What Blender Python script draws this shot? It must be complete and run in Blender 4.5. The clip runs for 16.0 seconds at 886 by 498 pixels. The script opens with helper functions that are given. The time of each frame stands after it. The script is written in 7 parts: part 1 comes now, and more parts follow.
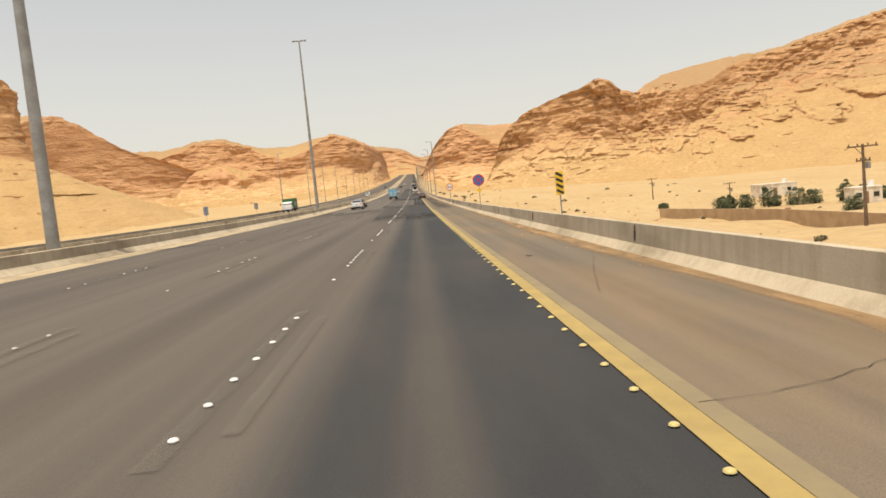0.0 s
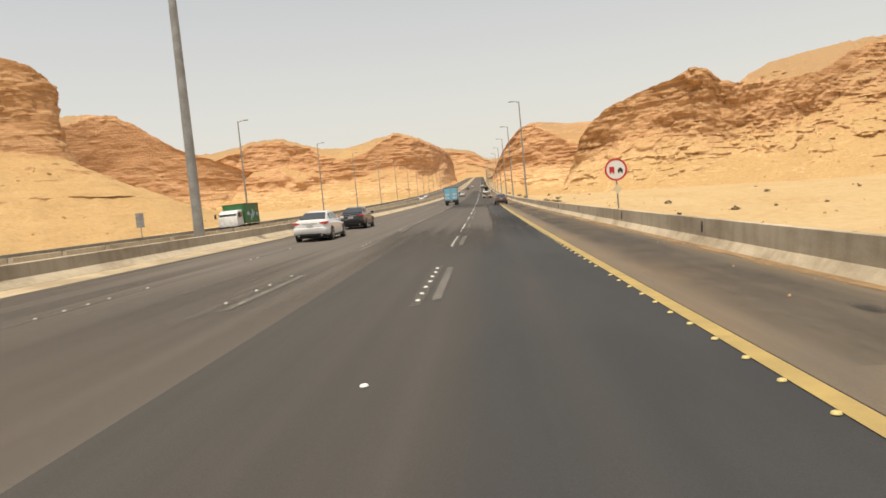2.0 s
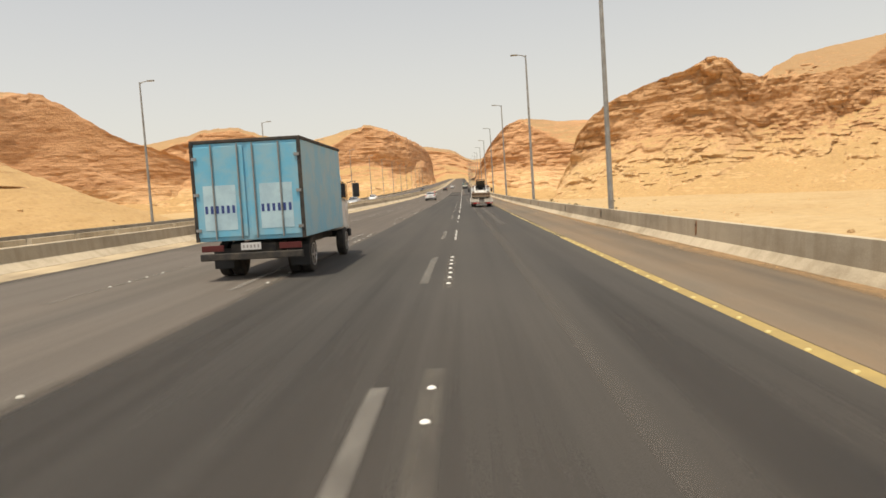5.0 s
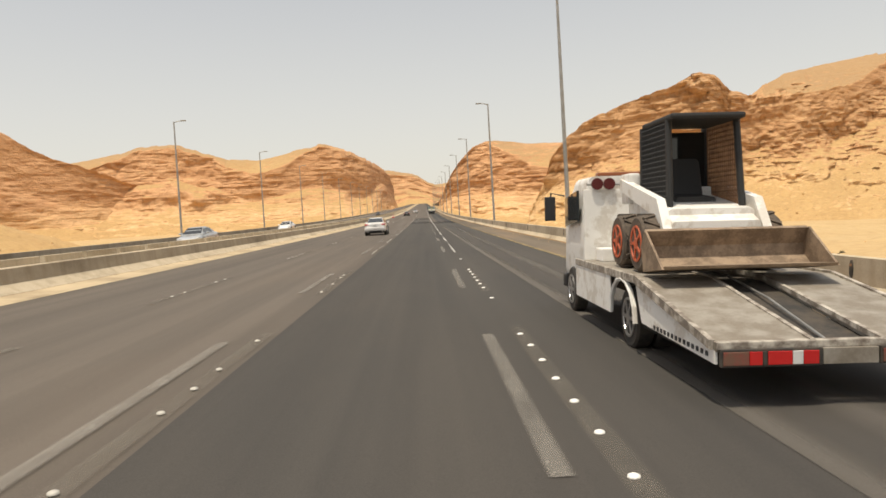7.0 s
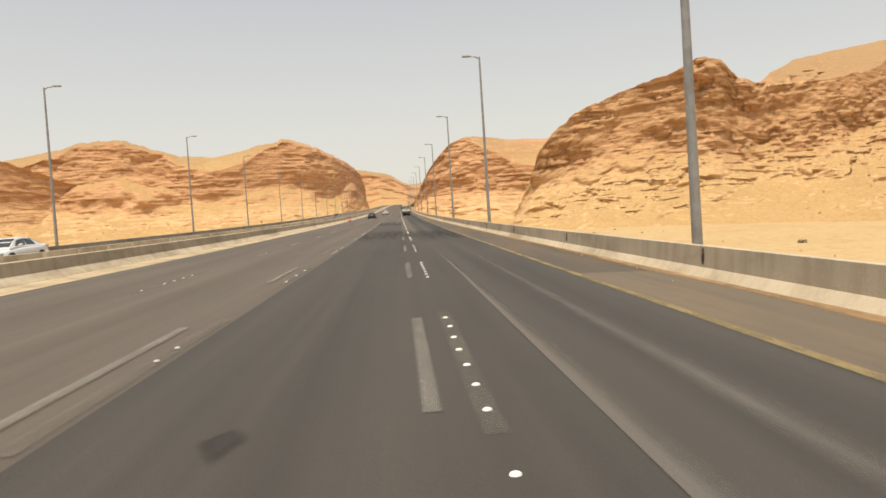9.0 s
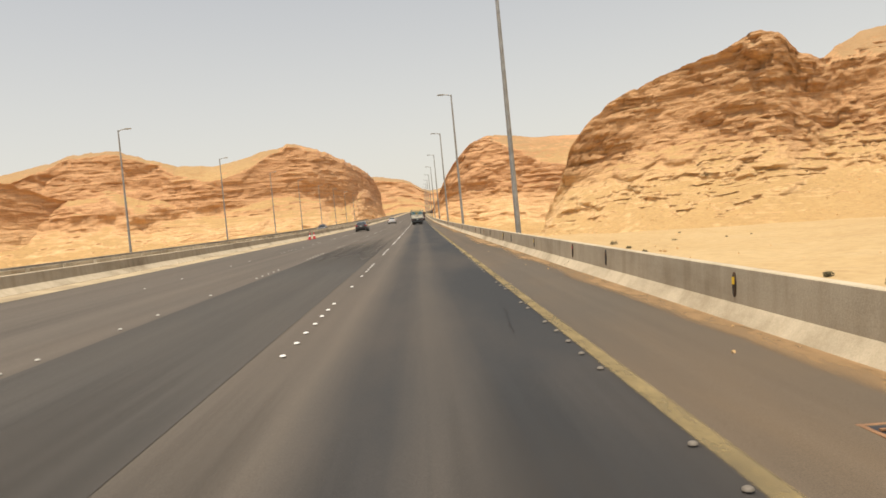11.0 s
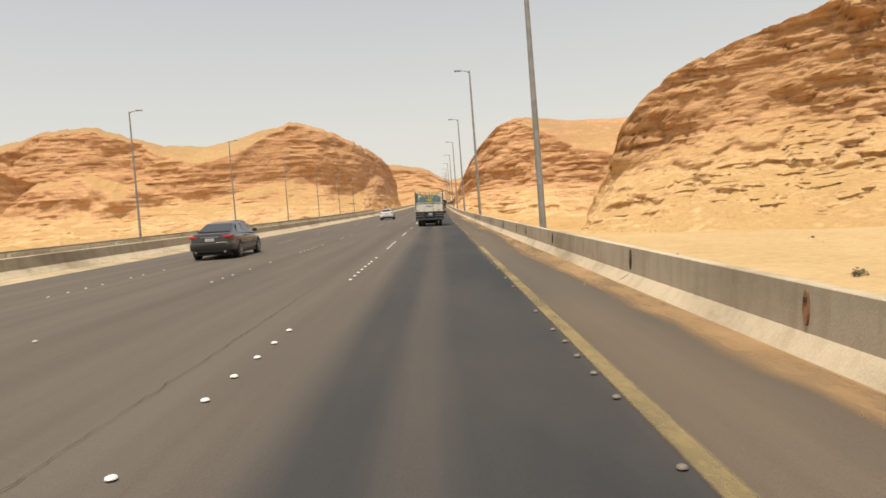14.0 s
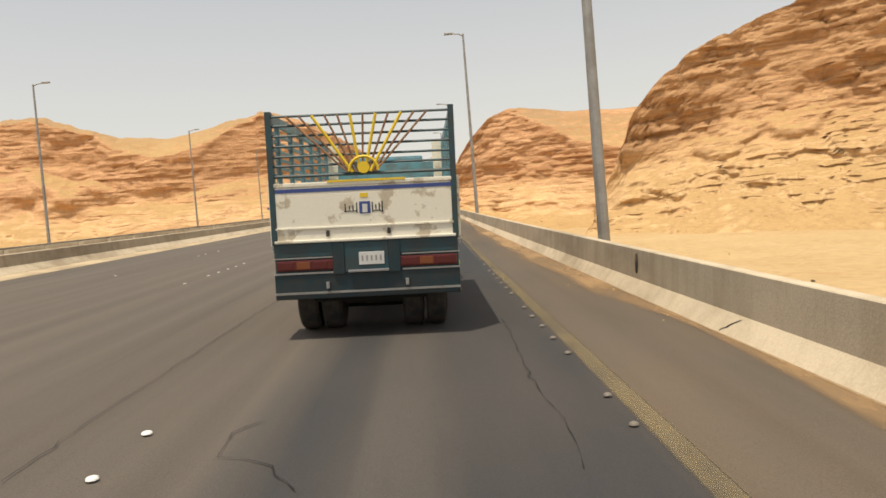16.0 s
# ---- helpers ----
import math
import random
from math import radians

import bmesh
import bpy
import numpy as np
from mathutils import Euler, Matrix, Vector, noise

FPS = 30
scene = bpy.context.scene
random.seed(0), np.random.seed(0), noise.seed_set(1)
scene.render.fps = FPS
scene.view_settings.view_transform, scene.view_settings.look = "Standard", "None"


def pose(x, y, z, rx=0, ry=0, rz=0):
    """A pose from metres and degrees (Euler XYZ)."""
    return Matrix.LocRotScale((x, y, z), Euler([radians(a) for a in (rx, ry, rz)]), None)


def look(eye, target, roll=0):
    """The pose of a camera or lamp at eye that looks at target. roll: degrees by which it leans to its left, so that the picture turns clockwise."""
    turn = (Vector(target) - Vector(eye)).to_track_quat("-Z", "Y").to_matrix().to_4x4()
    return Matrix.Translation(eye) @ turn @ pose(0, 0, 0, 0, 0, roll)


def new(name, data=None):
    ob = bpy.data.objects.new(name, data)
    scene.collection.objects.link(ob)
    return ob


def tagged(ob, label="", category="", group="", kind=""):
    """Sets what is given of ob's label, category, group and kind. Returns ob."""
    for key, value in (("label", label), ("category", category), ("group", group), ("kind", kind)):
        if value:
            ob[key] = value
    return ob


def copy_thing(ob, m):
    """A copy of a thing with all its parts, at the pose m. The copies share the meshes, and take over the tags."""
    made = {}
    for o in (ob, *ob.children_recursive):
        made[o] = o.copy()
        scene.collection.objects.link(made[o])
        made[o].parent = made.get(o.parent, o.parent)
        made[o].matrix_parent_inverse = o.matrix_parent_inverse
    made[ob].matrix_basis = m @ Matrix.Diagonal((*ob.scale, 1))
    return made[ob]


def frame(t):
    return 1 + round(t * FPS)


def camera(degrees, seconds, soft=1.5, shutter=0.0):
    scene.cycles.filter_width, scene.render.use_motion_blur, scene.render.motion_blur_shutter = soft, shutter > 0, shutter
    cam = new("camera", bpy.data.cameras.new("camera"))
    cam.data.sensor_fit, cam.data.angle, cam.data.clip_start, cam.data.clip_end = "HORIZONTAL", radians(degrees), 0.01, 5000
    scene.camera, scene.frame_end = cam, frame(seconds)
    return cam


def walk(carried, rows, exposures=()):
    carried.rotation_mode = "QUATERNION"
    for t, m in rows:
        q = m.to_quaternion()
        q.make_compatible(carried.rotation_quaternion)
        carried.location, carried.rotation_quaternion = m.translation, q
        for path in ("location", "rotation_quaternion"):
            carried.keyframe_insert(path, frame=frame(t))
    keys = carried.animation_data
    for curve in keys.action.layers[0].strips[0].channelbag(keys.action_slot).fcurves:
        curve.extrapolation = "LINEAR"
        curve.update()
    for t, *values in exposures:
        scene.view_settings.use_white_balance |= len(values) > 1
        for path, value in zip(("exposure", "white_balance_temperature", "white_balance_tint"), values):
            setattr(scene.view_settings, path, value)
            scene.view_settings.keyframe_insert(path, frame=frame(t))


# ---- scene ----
cam = camera(64.2, 16.0, 1.6)
# seconds, place, tilt, roll and turn
WALK = [
    (0, -1.73, -54.54, 1.75, 85.36, 3.62, -2.28),
    (0.5, -1.94, -35.68, 1.66, 86.34, 3.73, -0.22),
    (1, -2.19, -16.65, 1.61, 87.26, 4.03, 2.13),
    (1.5, -2.38, 1.03, 1.59, 86.94, 3.74, 3.14),
    (2, -2.40, 19.03, 1.61, 86.21, 3.38, 3.27),
    (2.5, -2.32, 37.03, 1.66, 86.07, 3.27, 3.11),
    (3, -2.44, 55.16, 1.75, 85.71, 3.18, 3.34),
    (3.5, -2.66, 72.94, 1.86, 85.72, 2.06, 4.38),
    (6, -3.92, 146.39, 2.63, 87.19, 1.50, -0.52),
    (6.5, -4.42, 163.22, 2.87, 87.77, 1.26, -1.05),
    (7, -4.72, 178.56, 3.10, 88.12, 1.42, -1.44),
    (7.5, -4.95, 193.74, 3.36, 88.52, 1.39, -2.56),
    (8, -4.96, 209.18, 3.64, 88.35, 1.04, -3.29),
    (8.5, -4.74, 223.59, 3.91, 88.05, 1.48, -3.69),
    (11, -1.77, 293.80, 5.45, 88.74, 3.48, -1.78),
    (11.5, -1.83, 306.16, 5.76, 88.71, 3.78, -1.62),
    (12, -1.73, 318.83, 6.08, 88.03, 3.56, -2.42),
    (12.5, -1.58, 332.08, 6.42, 87.68, 2.60, -3.08),
    (13, -1.42, 345.39, 6.78, 88.16, 2.39, -2.13),
    (13.5, -1.48, 356.56, 7.09, 88.38, 2.31, -0.77),
    (14, -1.44, 368.21, 7.42, 88.18, 2.49, -0.22),
    (14.5, -1.40, 379.92, 7.75, 87.89, 2.82, -0.23),
    (15, -1.44, 391.64, 8.10, 87.71, 3.11, -0.29),
    (15.5, -1.51, 403.50, 8.45, 87.59, 2.65, -0.77),
    (16, -1.43, 415.28, 8.81, 87.92, 2.71, -1.22),
]
walk(cam, [(t, pose(x, y, z - 0.035 * x, tilt, roll + 2.0, turn)) for t, x, y, z, tilt, roll, turn in WALK],
     exposures=[(0, 0.05, 7000, 9), (16, 0.05, 7000, 9)])

# ---- light ----
SUN_EL, SUN_AZ = radians(74), radians(-148)   # azimuth from +y towards +x
world = bpy.data.worlds.new("sky")
scene.world = world
world.use_nodes = True
wn = world.node_tree.nodes
sky = wn.new("ShaderNodeTexSky")
sky.sky_type, sky.sun_disc = "NISHITA", False
sky.sun_elevation, sky.sun_rotation = SUN_EL, SUN_AZ
sky.altitude, sky.air_density, sky.dust_density, sky.ozone_density = 600, 1.0, 6.0, 1.0
wn["Background"].inputs["Strength"].default_value = 0.12
dust = wn.new("ShaderNodeMix")
dust.data_type = "RGBA"
# the dust is thickest low down and thins out overhead
up = wn.new("ShaderNodeSeparateXYZ")
world.node_tree.links.new(wn.new("ShaderNodeTexCoord").outputs["Generated"], up.inputs[0])
thick = wn.new("ShaderNodeMapRange")
thick.inputs["From Min"].default_value, thick.inputs["From Max"].default_value = 0.0, 0.4
thick.inputs["To Min"].default_value, thick.inputs["To Max"].default_value = 0.72, 0.36
world.node_tree.links.new(up.outputs["Z"], thick.inputs["Value"])
world.node_tree.links.new(thick.outputs[0], dust.inputs[0])
dust.inputs[7].default_value = (8.1, 7.9, 7.42, 1)
world.node_tree.links.new(sky.outputs[0], dust.inputs[6])
world.node_tree.links.new(dust.outputs[2], wn["Background"].inputs["Color"])
sun = new("sun", bpy.data.lights.new("sun", "SUN"))
sun.data.energy, sun.data.angle, sun.data.color = 3.4, radians(0.6), (1.0, 0.925, 0.8)
sun_dir = Vector((math.sin(SUN_AZ) * math.cos(SUN_EL), math.cos(SUN_AZ) * math.cos(SUN_EL), math.sin(SUN_EL)))
sun.matrix_world = look(sun_dir * 200, (0, 0, 0))

# ---- road line ----
S = 1.15
END = 640.0


def road_z(y):
    """Height of the carriageway along its length."""
    y = np.asarray(y, float)
    c = np.clip(y, -120, END) / S / 300
    z = S * (5.35 * c ** 2 - 0.84 * c ** 3)
    ce = END / S / 300
    slope = (2 * 5.35 * ce - 3 * 0.84 * ce ** 2) / 300
    return z + np.maximum(y - END, 0) * slope


FALL = -0.035


def cross(x):
    """The carriageway falls towards its shoulder, less steeply in the inner lanes."""
    x = np.asarray(x, float)
    return FALL * np.clip(x, -15.5, 4.0) + 0.02 * np.minimum(x + 15.5, 0) - np.interp(x, [-15.5, -14.3, -10.4, -7.0], [0.07, 0.07, 0.1, 0.0])


def rz(y, x=0.0):
    return float(road_z(y) + cross(x))


def barrier_x(y):
    """Foot of the barrier beside the shoulder, which narrows along the road."""
    return np.interp(y, [-160, 60, 160, 300, 440, 700], [3.08, 3.0, 2.45, 2.08, 1.56, 1.5])


LANES = (-3.57, -6.97, -10.4)
MED = -14.4


# ---- noise ----
_tab = np.random.RandomState(7).rand(256, 256)


def vnoise(x, y, seed=0):
    x, y = np.asarray(x) + seed * 17.31, np.asarray(y) + seed * 9.77
    i, j = np.floor(x).astype(int), np.floor(y).astype(int)
    u, v = x - i, y - j
    u, v = u * u * (3 - 2 * u), v * v * (3 - 2 * v)
    a, b = _tab[i & 255, j & 255], _tab[(i + 1) & 255, j & 255]
    c, d = _tab[i & 255, (j + 1) & 255], _tab[(i + 1) & 255, (j + 1) & 255]
    return (a * (1 - u) + b * u) * (1 - v) + (c * (1 - u) + d * u) * v


def fbm(x, y, seed=0, octaves=4, gain=0.5):
    s, a, n = 0, 1.0, 0
    for o in range(octaves):
        s = s + a * (vnoise(x * 2 ** o, y * 2 ** o, seed + o) - 0.5)
        n, a = n + a, a * gain
    return s / n * 2


# ---- materials ----
def shader(name, rough=0.8, metal=0.0):
    m = bpy.data.materials.new(name)
    m.use_nodes = True
    b = m.node_tree.nodes["Principled BSDF"]
    b.inputs["Roughness"].default_value, b.inputs["Metallic"].default_value = rough, metal
    return m, m.node_tree.nodes, m.node_tree.links, b


def ramp_node(n, stops):
    r = n.new("ShaderNodeValToRGB")
    e = r.color_ramp.elements
    while len(e) < len(stops):
        e.new(0.5)
    for k, (p, c) in zip(e, stops):
        k.position, k.color = p, (*c, 1)
    return r


def noise_node(n, l, coord, scale, detail=5, rough=0.6, stretch=(1, 1, 1)):
    mp = n.new("ShaderNodeMapping")
    mp.inputs["Scale"].default_value = stretch
    l.new(coord, mp.inputs["Vector"])
    t = n.new("ShaderNodeTexNoise")
    t.inputs["Scale"].default_value, t.inputs["Detail"].default_value, t.inputs["Roughness"].default_value = scale, detail, rough
    l.new(mp.outputs[0], t.inputs["Vector"])
    return t.outputs["Fac"]


def mix_node(n, l, fac, a, b, mode="MIX"):
    m = n.new("ShaderNodeMix")
    m.data_type, m.blend_type = "RGBA", mode
    for value, k in ((fac, 0), (a, 6), (b, 7)):
        if isinstance(value, (int, float)):
            m.inputs[k].default_value = value
        elif isinstance(value, tuple):
            m.inputs[k].default_value = (*value, 1)
        else:
            l.new(value, m.inputs[k])
    return m.outputs[2]


def bump_node(n, l, b, height, strength=0.4, distance=0.02):
    k = n.new("ShaderNodeBump")
    k.inputs["Strength"].default_value, k.inputs["Distance"].default_value = strength, distance
    l.new(height, k.inputs["Height"])
    l.new(k.outputs[0], b.inputs["Normal"])
    return k


def worn(name, base, dark, light=None, rough=0.6, metal=0.0, scale=3.0, amount=0.5, fine=60.0, bump=0.15, coat=0.0):
    """A painted or plain surface with stains at a large scale and grain at a small one."""
    m, n, l, b = shader(name, rough, metal)
    co = n.new("ShaderNodeTexCoord").outputs["Object"]
    big, small = noise_node(n, l, co, scale, 6, 0.65), noise_node(n, l, co, fine, 4, 0.6)
    r1 = ramp_node(n, [(0.42, dark), (0.42 + 0.35 * (1.02 - amount), base)])
    l.new(big, r1.inputs[0])
    c = mix_node(n, l, small, r1.outputs[0], light or tuple(min(1, v * 1.25) for v in base))
    c = mix_node(n, l, 0.6, c, r1.outputs[0])
    l.new(c, b.inputs["Base Color"])
    if bump:
        bump_node(n, l, b, small, bump, 0.01)
    b.inputs["Coat Weight"].default_value = coat
    return m


def plain(name, col, rough=0.5, metal=0.0, emit=0.0, coat=0.0):
    m, n, l, b = shader(name, rough, metal)
    co = n.new("ShaderNodeTexCoord").outputs["Object"]
    f = noise_node(n, l, co, 9.0, 4)
    c = mix_node(n, l, f, tuple(v * 0.82 for v in col), tuple(min(1, v * 1.12) for v in col))
    l.new(c, b.inputs["Base Color"])
    b.inputs["Coat Weight"].default_value = coat
    return m


def rock_material(name, tone=(1.08, 1.035, 0.96)):
    m, n, l, b = shader(name, 0.95)
    geo = n.new("ShaderNodeNewGeometry")
    pos = geo.outputs["Position"]
    strata = noise_node(n, l, pos, 1.0, 6, 0.62, (0.012, 0.012, 0.2))
    thin = noise_node(n, l, pos, 1.0, 5, 0.7, (0.11, 0.11, 0.72))
    crack = noise_node(n, l, pos, 1.0, 4, 0.6, (0.07, 0.07, 0.38))
    blot = noise_node(n, l, pos, 0.035, 6, 0.6)
    rub = noise_node(n, l, pos, 0.4, 7, 0.72)
    sp = n.new("ShaderNodeSeparateXYZ")
    l.new(pos, sp.inputs[0])
    # the upper beds are redder than the lower ones
    hz = n.new("ShaderNodeMath")
    hz.operation = "MULTIPLY_ADD"
    l.new(blot, hz.inputs[0])
    hz.inputs[1].default_value = 26.0
    l.new(sp.outputs["Z"], hz.inputs[2])
    mr = n.new("ShaderNodeMapRange")
    mr.inputs["From Min"].default_value, mr.inputs["From Max"].default_value = 34, 58
    l.new(hz.outputs[0], mr.inputs["Value"])
    low = ramp_node(n, [(0.3, (0.58, 0.385, 0.2)), (0.45, (0.66, 0.455, 0.25)), (0.55, (0.7, 0.495, 0.28)), (0.7, (0.62, 0.42, 0.225))])
    high = ramp_node(n, [(0.3, (0.42, 0.24, 0.125)), (0.45, (0.5, 0.295, 0.155)), (0.53, (0.6, 0.38, 0.215)), (0.6, (0.47, 0.27, 0.14)), (0.72, (0.62, 0.41, 0.235))])
    l.new(strata, low.inputs[0])
    l.new(strata, high.inputs[0])
    rock = mix_node(n, l, 1.0, mix_node(n, l, mr.outputs[0], low.outputs[0], high.outputs[0]), tone, "MULTIPLY")
    tk = ramp_node(n, [(0.36, (0.8, 0.76, 0.72)), (0.5, (1, 1, 1)), (0.66, (1.15, 1.15, 1.13))])
    l.new(thin, tk.inputs[0])
    rock = mix_node(n, l, 0.5, rock, tk.outputs[0], "MULTIPLY")
    # thin dark lines along the beds: ledge shadows put into the colour
    ck = ramp_node(n, [(0.455, (1, 1, 1)), (0.485, (0.5, 0.42, 0.36)), (0.5, (0.55, 0.48, 0.42)), (0.53, (1, 1, 1))])
    l.new(crack, ck.inputs[0])
    rock = mix_node(n, l, 0.22, rock, ck.outputs[0], "MULTIPLY")
    sd = ramp_node(n, [(0.3, (0.41, 0.258, 0.105)), (0.5, (0.475, 0.308, 0.132)), (0.7, (0.52, 0.348, 0.156))])
    l.new(blot, sd.inputs[0])
    rb = ramp_node(n, [(0.32, (0.3, 0.175, 0.08)), (0.48, (0.475, 0.303, 0.133)), (0.7, (0.56, 0.378, 0.175))])
    l.new(rub, rb.inputs[0])
    sand = mix_node(n, l, 0.5, sd.outputs[0], rb.outputs[0])
    # dark weathered gravel lies on the tops
    top = n.new("ShaderNodeMapRange")
    top.inputs["From Min"].default_value, top.inputs["From Max"].default_value = 62, 92
    top.inputs["To Max"].default_value = 0.8
    l.new(sp.outputs["Z"], top.inputs["Value"])
    sand = mix_node(n, l, top.outputs[0], sand, (0.36, 0.225, 0.115))
    sep = n.new("ShaderNodeSeparateXYZ")
    l.new(geo.outputs["Normal"], sep.inputs[0])
    ad = n.new("ShaderNodeMath")
    ad.operation = "MULTIPLY_ADD"
    l.new(rub, ad.inputs[0])
    ad.inputs[1].default_value = 0.25
    l.new(sep.outputs["Z"], ad.inputs[2])
    st = n.new("ShaderNodeMapRange")
    st.inputs["From Min"].default_value, st.inputs["From Max"].default_value = 0.78, 0.97
    l.new(ad.outputs[0], st.inputs["Value"])
    l.new(mix_node(n, l, st.outputs[0], rock, sand), b.inputs["Base Color"])
    # beds stand out on bare rock only; sand has a finer, softer relief
    bare = n.new("ShaderNodeMapRange")
    bare.inputs["To Min"].default_value, bare.inputs["To Max"].default_value = 1.0, 0.0
    l.new(st.outputs[0], bare.inputs["Value"])
    both = n.new("ShaderNodeMath")
    both.operation = "ADD"
    l.new(thin, both.inputs[0])
    l.new(rub, both.inputs[1])
    ledge = n.new("ShaderNodeMath")
    ledge.operation = "MULTIPLY"
    l.new(both.outputs[0], ledge.inputs[0])
    l.new(bare.outputs[0], ledge.inputs[1])
    hs = n.new("ShaderNodeMath")
    hs.operation = "MULTIPLY_ADD"
    l.new(rub, hs.inputs[0])
    hs.inputs[1].default_value = 0.35
    l.new(ledge.outputs[0], hs.inputs[2])
    bump_node(n, l, b, hs.outputs[0], 1.0, 1.15)
    return m


def sand_material(name):
    m, n, l, b = shader(name, 0.95)
    pos = n.new("ShaderNodeNewGeometry").outputs["Position"]
    a, c, d = noise_node(n, l, pos, 0.03, 6), noise_node(n, l, pos, 0.6, 6, 0.65), noise_node(n, l, pos, 14.0, 3)
    r = ramp_node(n, [(0.32, (0.49, 0.33, 0.155)), (0.5, (0.555, 0.395, 0.195)), (0.68, (0.6, 0.45, 0.245))])
    l.new(a, r.inputs[0])
    q = ramp_node(n, [(0.3, (0.38, 0.235, 0.105)), (0.55, (0.57, 0.39, 0.19)), (0.75, (0.63, 0.47, 0.27))])
    l.new(c, q.inputs[0])
    col = mix_node(n, l, 0.45, r.outputs[0], q.outputs[0])
    l.new(mix_node(n, l, 0.12, col, d, "MULTIPLY"), b.inputs["Base Color"])
    bump_node(n, l, b, c, 0.9, 0.4)
    return m


def asphalt_material(name, dark, light, stain=(0.16, 0.125, 0.095), amount=0.3, track=None, start=None, soft=None):
    """Worn asphalt: fine aggregate, long streaks in the driving direction, dusty blotches."""
    m, n, l, b = shader(name, 0.88)
    b.inputs["Specular IOR Level"].default_value = 0.3
    pos = n.new("ShaderNodeNewGeometry").outputs["Position"]
    grain = noise_node(n, l, pos, 90.0, 3, 0.7)
    streak = noise_node(n, l, pos, 1.0, 5, 0.55, (1.5, 0.012, 1))
    blot = noise_node(n, l, pos, 0.35, 6, 0.62, (1, 0.25, 1))
    r = ramp_node(n, [(0.3, dark), (0.68, light)])
    l.new(streak, r.inputs[0])
    base = r.outputs[0]
    if track:
        # dark polished band where the wheels of the outer lane run
        sep = n.new("ShaderNodeSeparateXYZ")
        l.new(pos, sep.inputs[0])
        wob = n.new("ShaderNodeMath")
        wob.operation = "MULTIPLY_ADD"
        l.new(streak, wob.inputs[0])
        wob.inputs[1].default_value = 0.9
        l.new(sep.outputs["X"], wob.inputs[2])
        mr = n.new("ShaderNodeMapRange")
        mr.inputs["From Min"].default_value, mr.inputs["From Max"].default_value = -4.0, 1.0
        l.new(wob.outputs[0], mr.inputs["Value"])
        tr = ramp_node(n, [(0.0, (0, 0, 0)), (0.3, (0, 0, 0)), (0.39, (0.86, 0.86, 0.86)), (0.47, (0.9, 0.9, 0.9)), (0.535, (0.55, 0.55, 0.55)), (0.58, (0.58, 0.58, 0.58)), (0.64, (0.95, 0.95, 0.95)), (0.86, (1, 1, 1)), (0.94, (0.3, 0.3, 0.3))])
        l.new(mr.outputs[0], tr.inputs[0])
        base = mix_node(n, l, tr.outputs[0], base, track)
    g = ramp_node(n, [(0.25, (0.72, 0.72, 0.72)), (0.75, (1.25, 1.25, 1.25))])
    l.new(grain, g.inputs[0])
    k = ramp_node(n, [(0.42, (0, 0, 0)), (0.75, (amount, amount, amount))])
    l.new(blot, k.inputs[0])
    c = mix_node(n, l, k.outputs[0], base, stain)
    l.new(mix_node(n, l, 1.0, c, g.outputs[0], "MULTIPLY"), b.inputs["Base Color"])
    bump_node(n, l, b, grain, 0.35, 0.006)
    if start:
        # the new layer thins out raggedly where it begins
        sp = n.new("ShaderNodeSeparateXYZ")
        l.new(pos, sp.inputs[0])
        rag = n.new("ShaderNodeMath")
        rag.operation = "MULTIPLY_ADD"
        l.new(streak, rag.inputs[0])
        rag.inputs[1].default_value = 24.0
        l.new(sp.outputs["Y"], rag.inputs[2])
        mr = n.new("ShaderNodeMapRange")
        mr.inputs["From Min"].default_value, mr.inputs["From Max"].default_value = start[0] + 12, start[1] + 12
        l.new(rag.outputs[0], mr.inputs["Value"])
        alpha = mr.outputs[0]
        if soft:
            # thins out towards its outer edge too
            su = n.new("ShaderNodeSeparateXYZ")
            l.new(n.new("ShaderNodeTexCoord").outputs["UV"], su.inputs[0])
            er = ramp_node(n, [(0.0, (0, 0, 0)), (soft[0], (1, 1, 1)), (soft[1], (1, 1, 1)), (1.0, (0, 0, 0))])
            l.new(su.outputs["X"], er.inputs[0])
            ml = n.new("ShaderNodeMath")
            ml.operation = "MULTIPLY"
            l.new(alpha, ml.inputs[0])
            l.new(er.outputs[0], ml.inputs[1])
            alpha = ml.outputs[0]
        l.new(alpha, b.inputs["Alpha"])
    return m


def faded(name, base, dark, most=0.6, least=0.15, scale=4.0, blur=0.22):
    """Worn-off paint or blown dust: patchy, thin towards its edges, so that the surface below shows through."""
    m, n, l, b = shader(name, 0.9)
    pos = n.new("ShaderNodeNewGeometry").outputs["Position"]
    uv = n.new("ShaderNodeTexCoord").outputs["UV"]
    big, small = noise_node(n, l, pos, scale, 5, 0.7, (1, 0.35, 1)), noise_node(n, l, pos, 14.0, 3, 0.6)
    col = mix_node(n, l, small, dark, base)
    l.new(col, b.inputs["Base Color"])
    sp = n.new("ShaderNodeSeparateXYZ")
    l.new(uv, sp.inputs[0])
    edge = ramp_node(n, [(0.0, (0, 0, 0)), (blur, (1, 1, 1)), (1 - blur, (1, 1, 1)), (1.0, (0, 0, 0))])
    l.new(sp.outputs["X"], edge.inputs[0])
    k = ramp_node(n, [(0.3, (least,) * 3), (0.7, (most,) * 3)])
    l.new(big, k.inputs[0])
    a = n.new("ShaderNodeMath")
    a.operation = "MULTIPLY"
    l.new(edge.outputs[0], a.inputs[0])
    l.new(k.outputs[0], a.inputs[1])
    l.new(a.outputs[0], b.inputs["Alpha"])
    return m


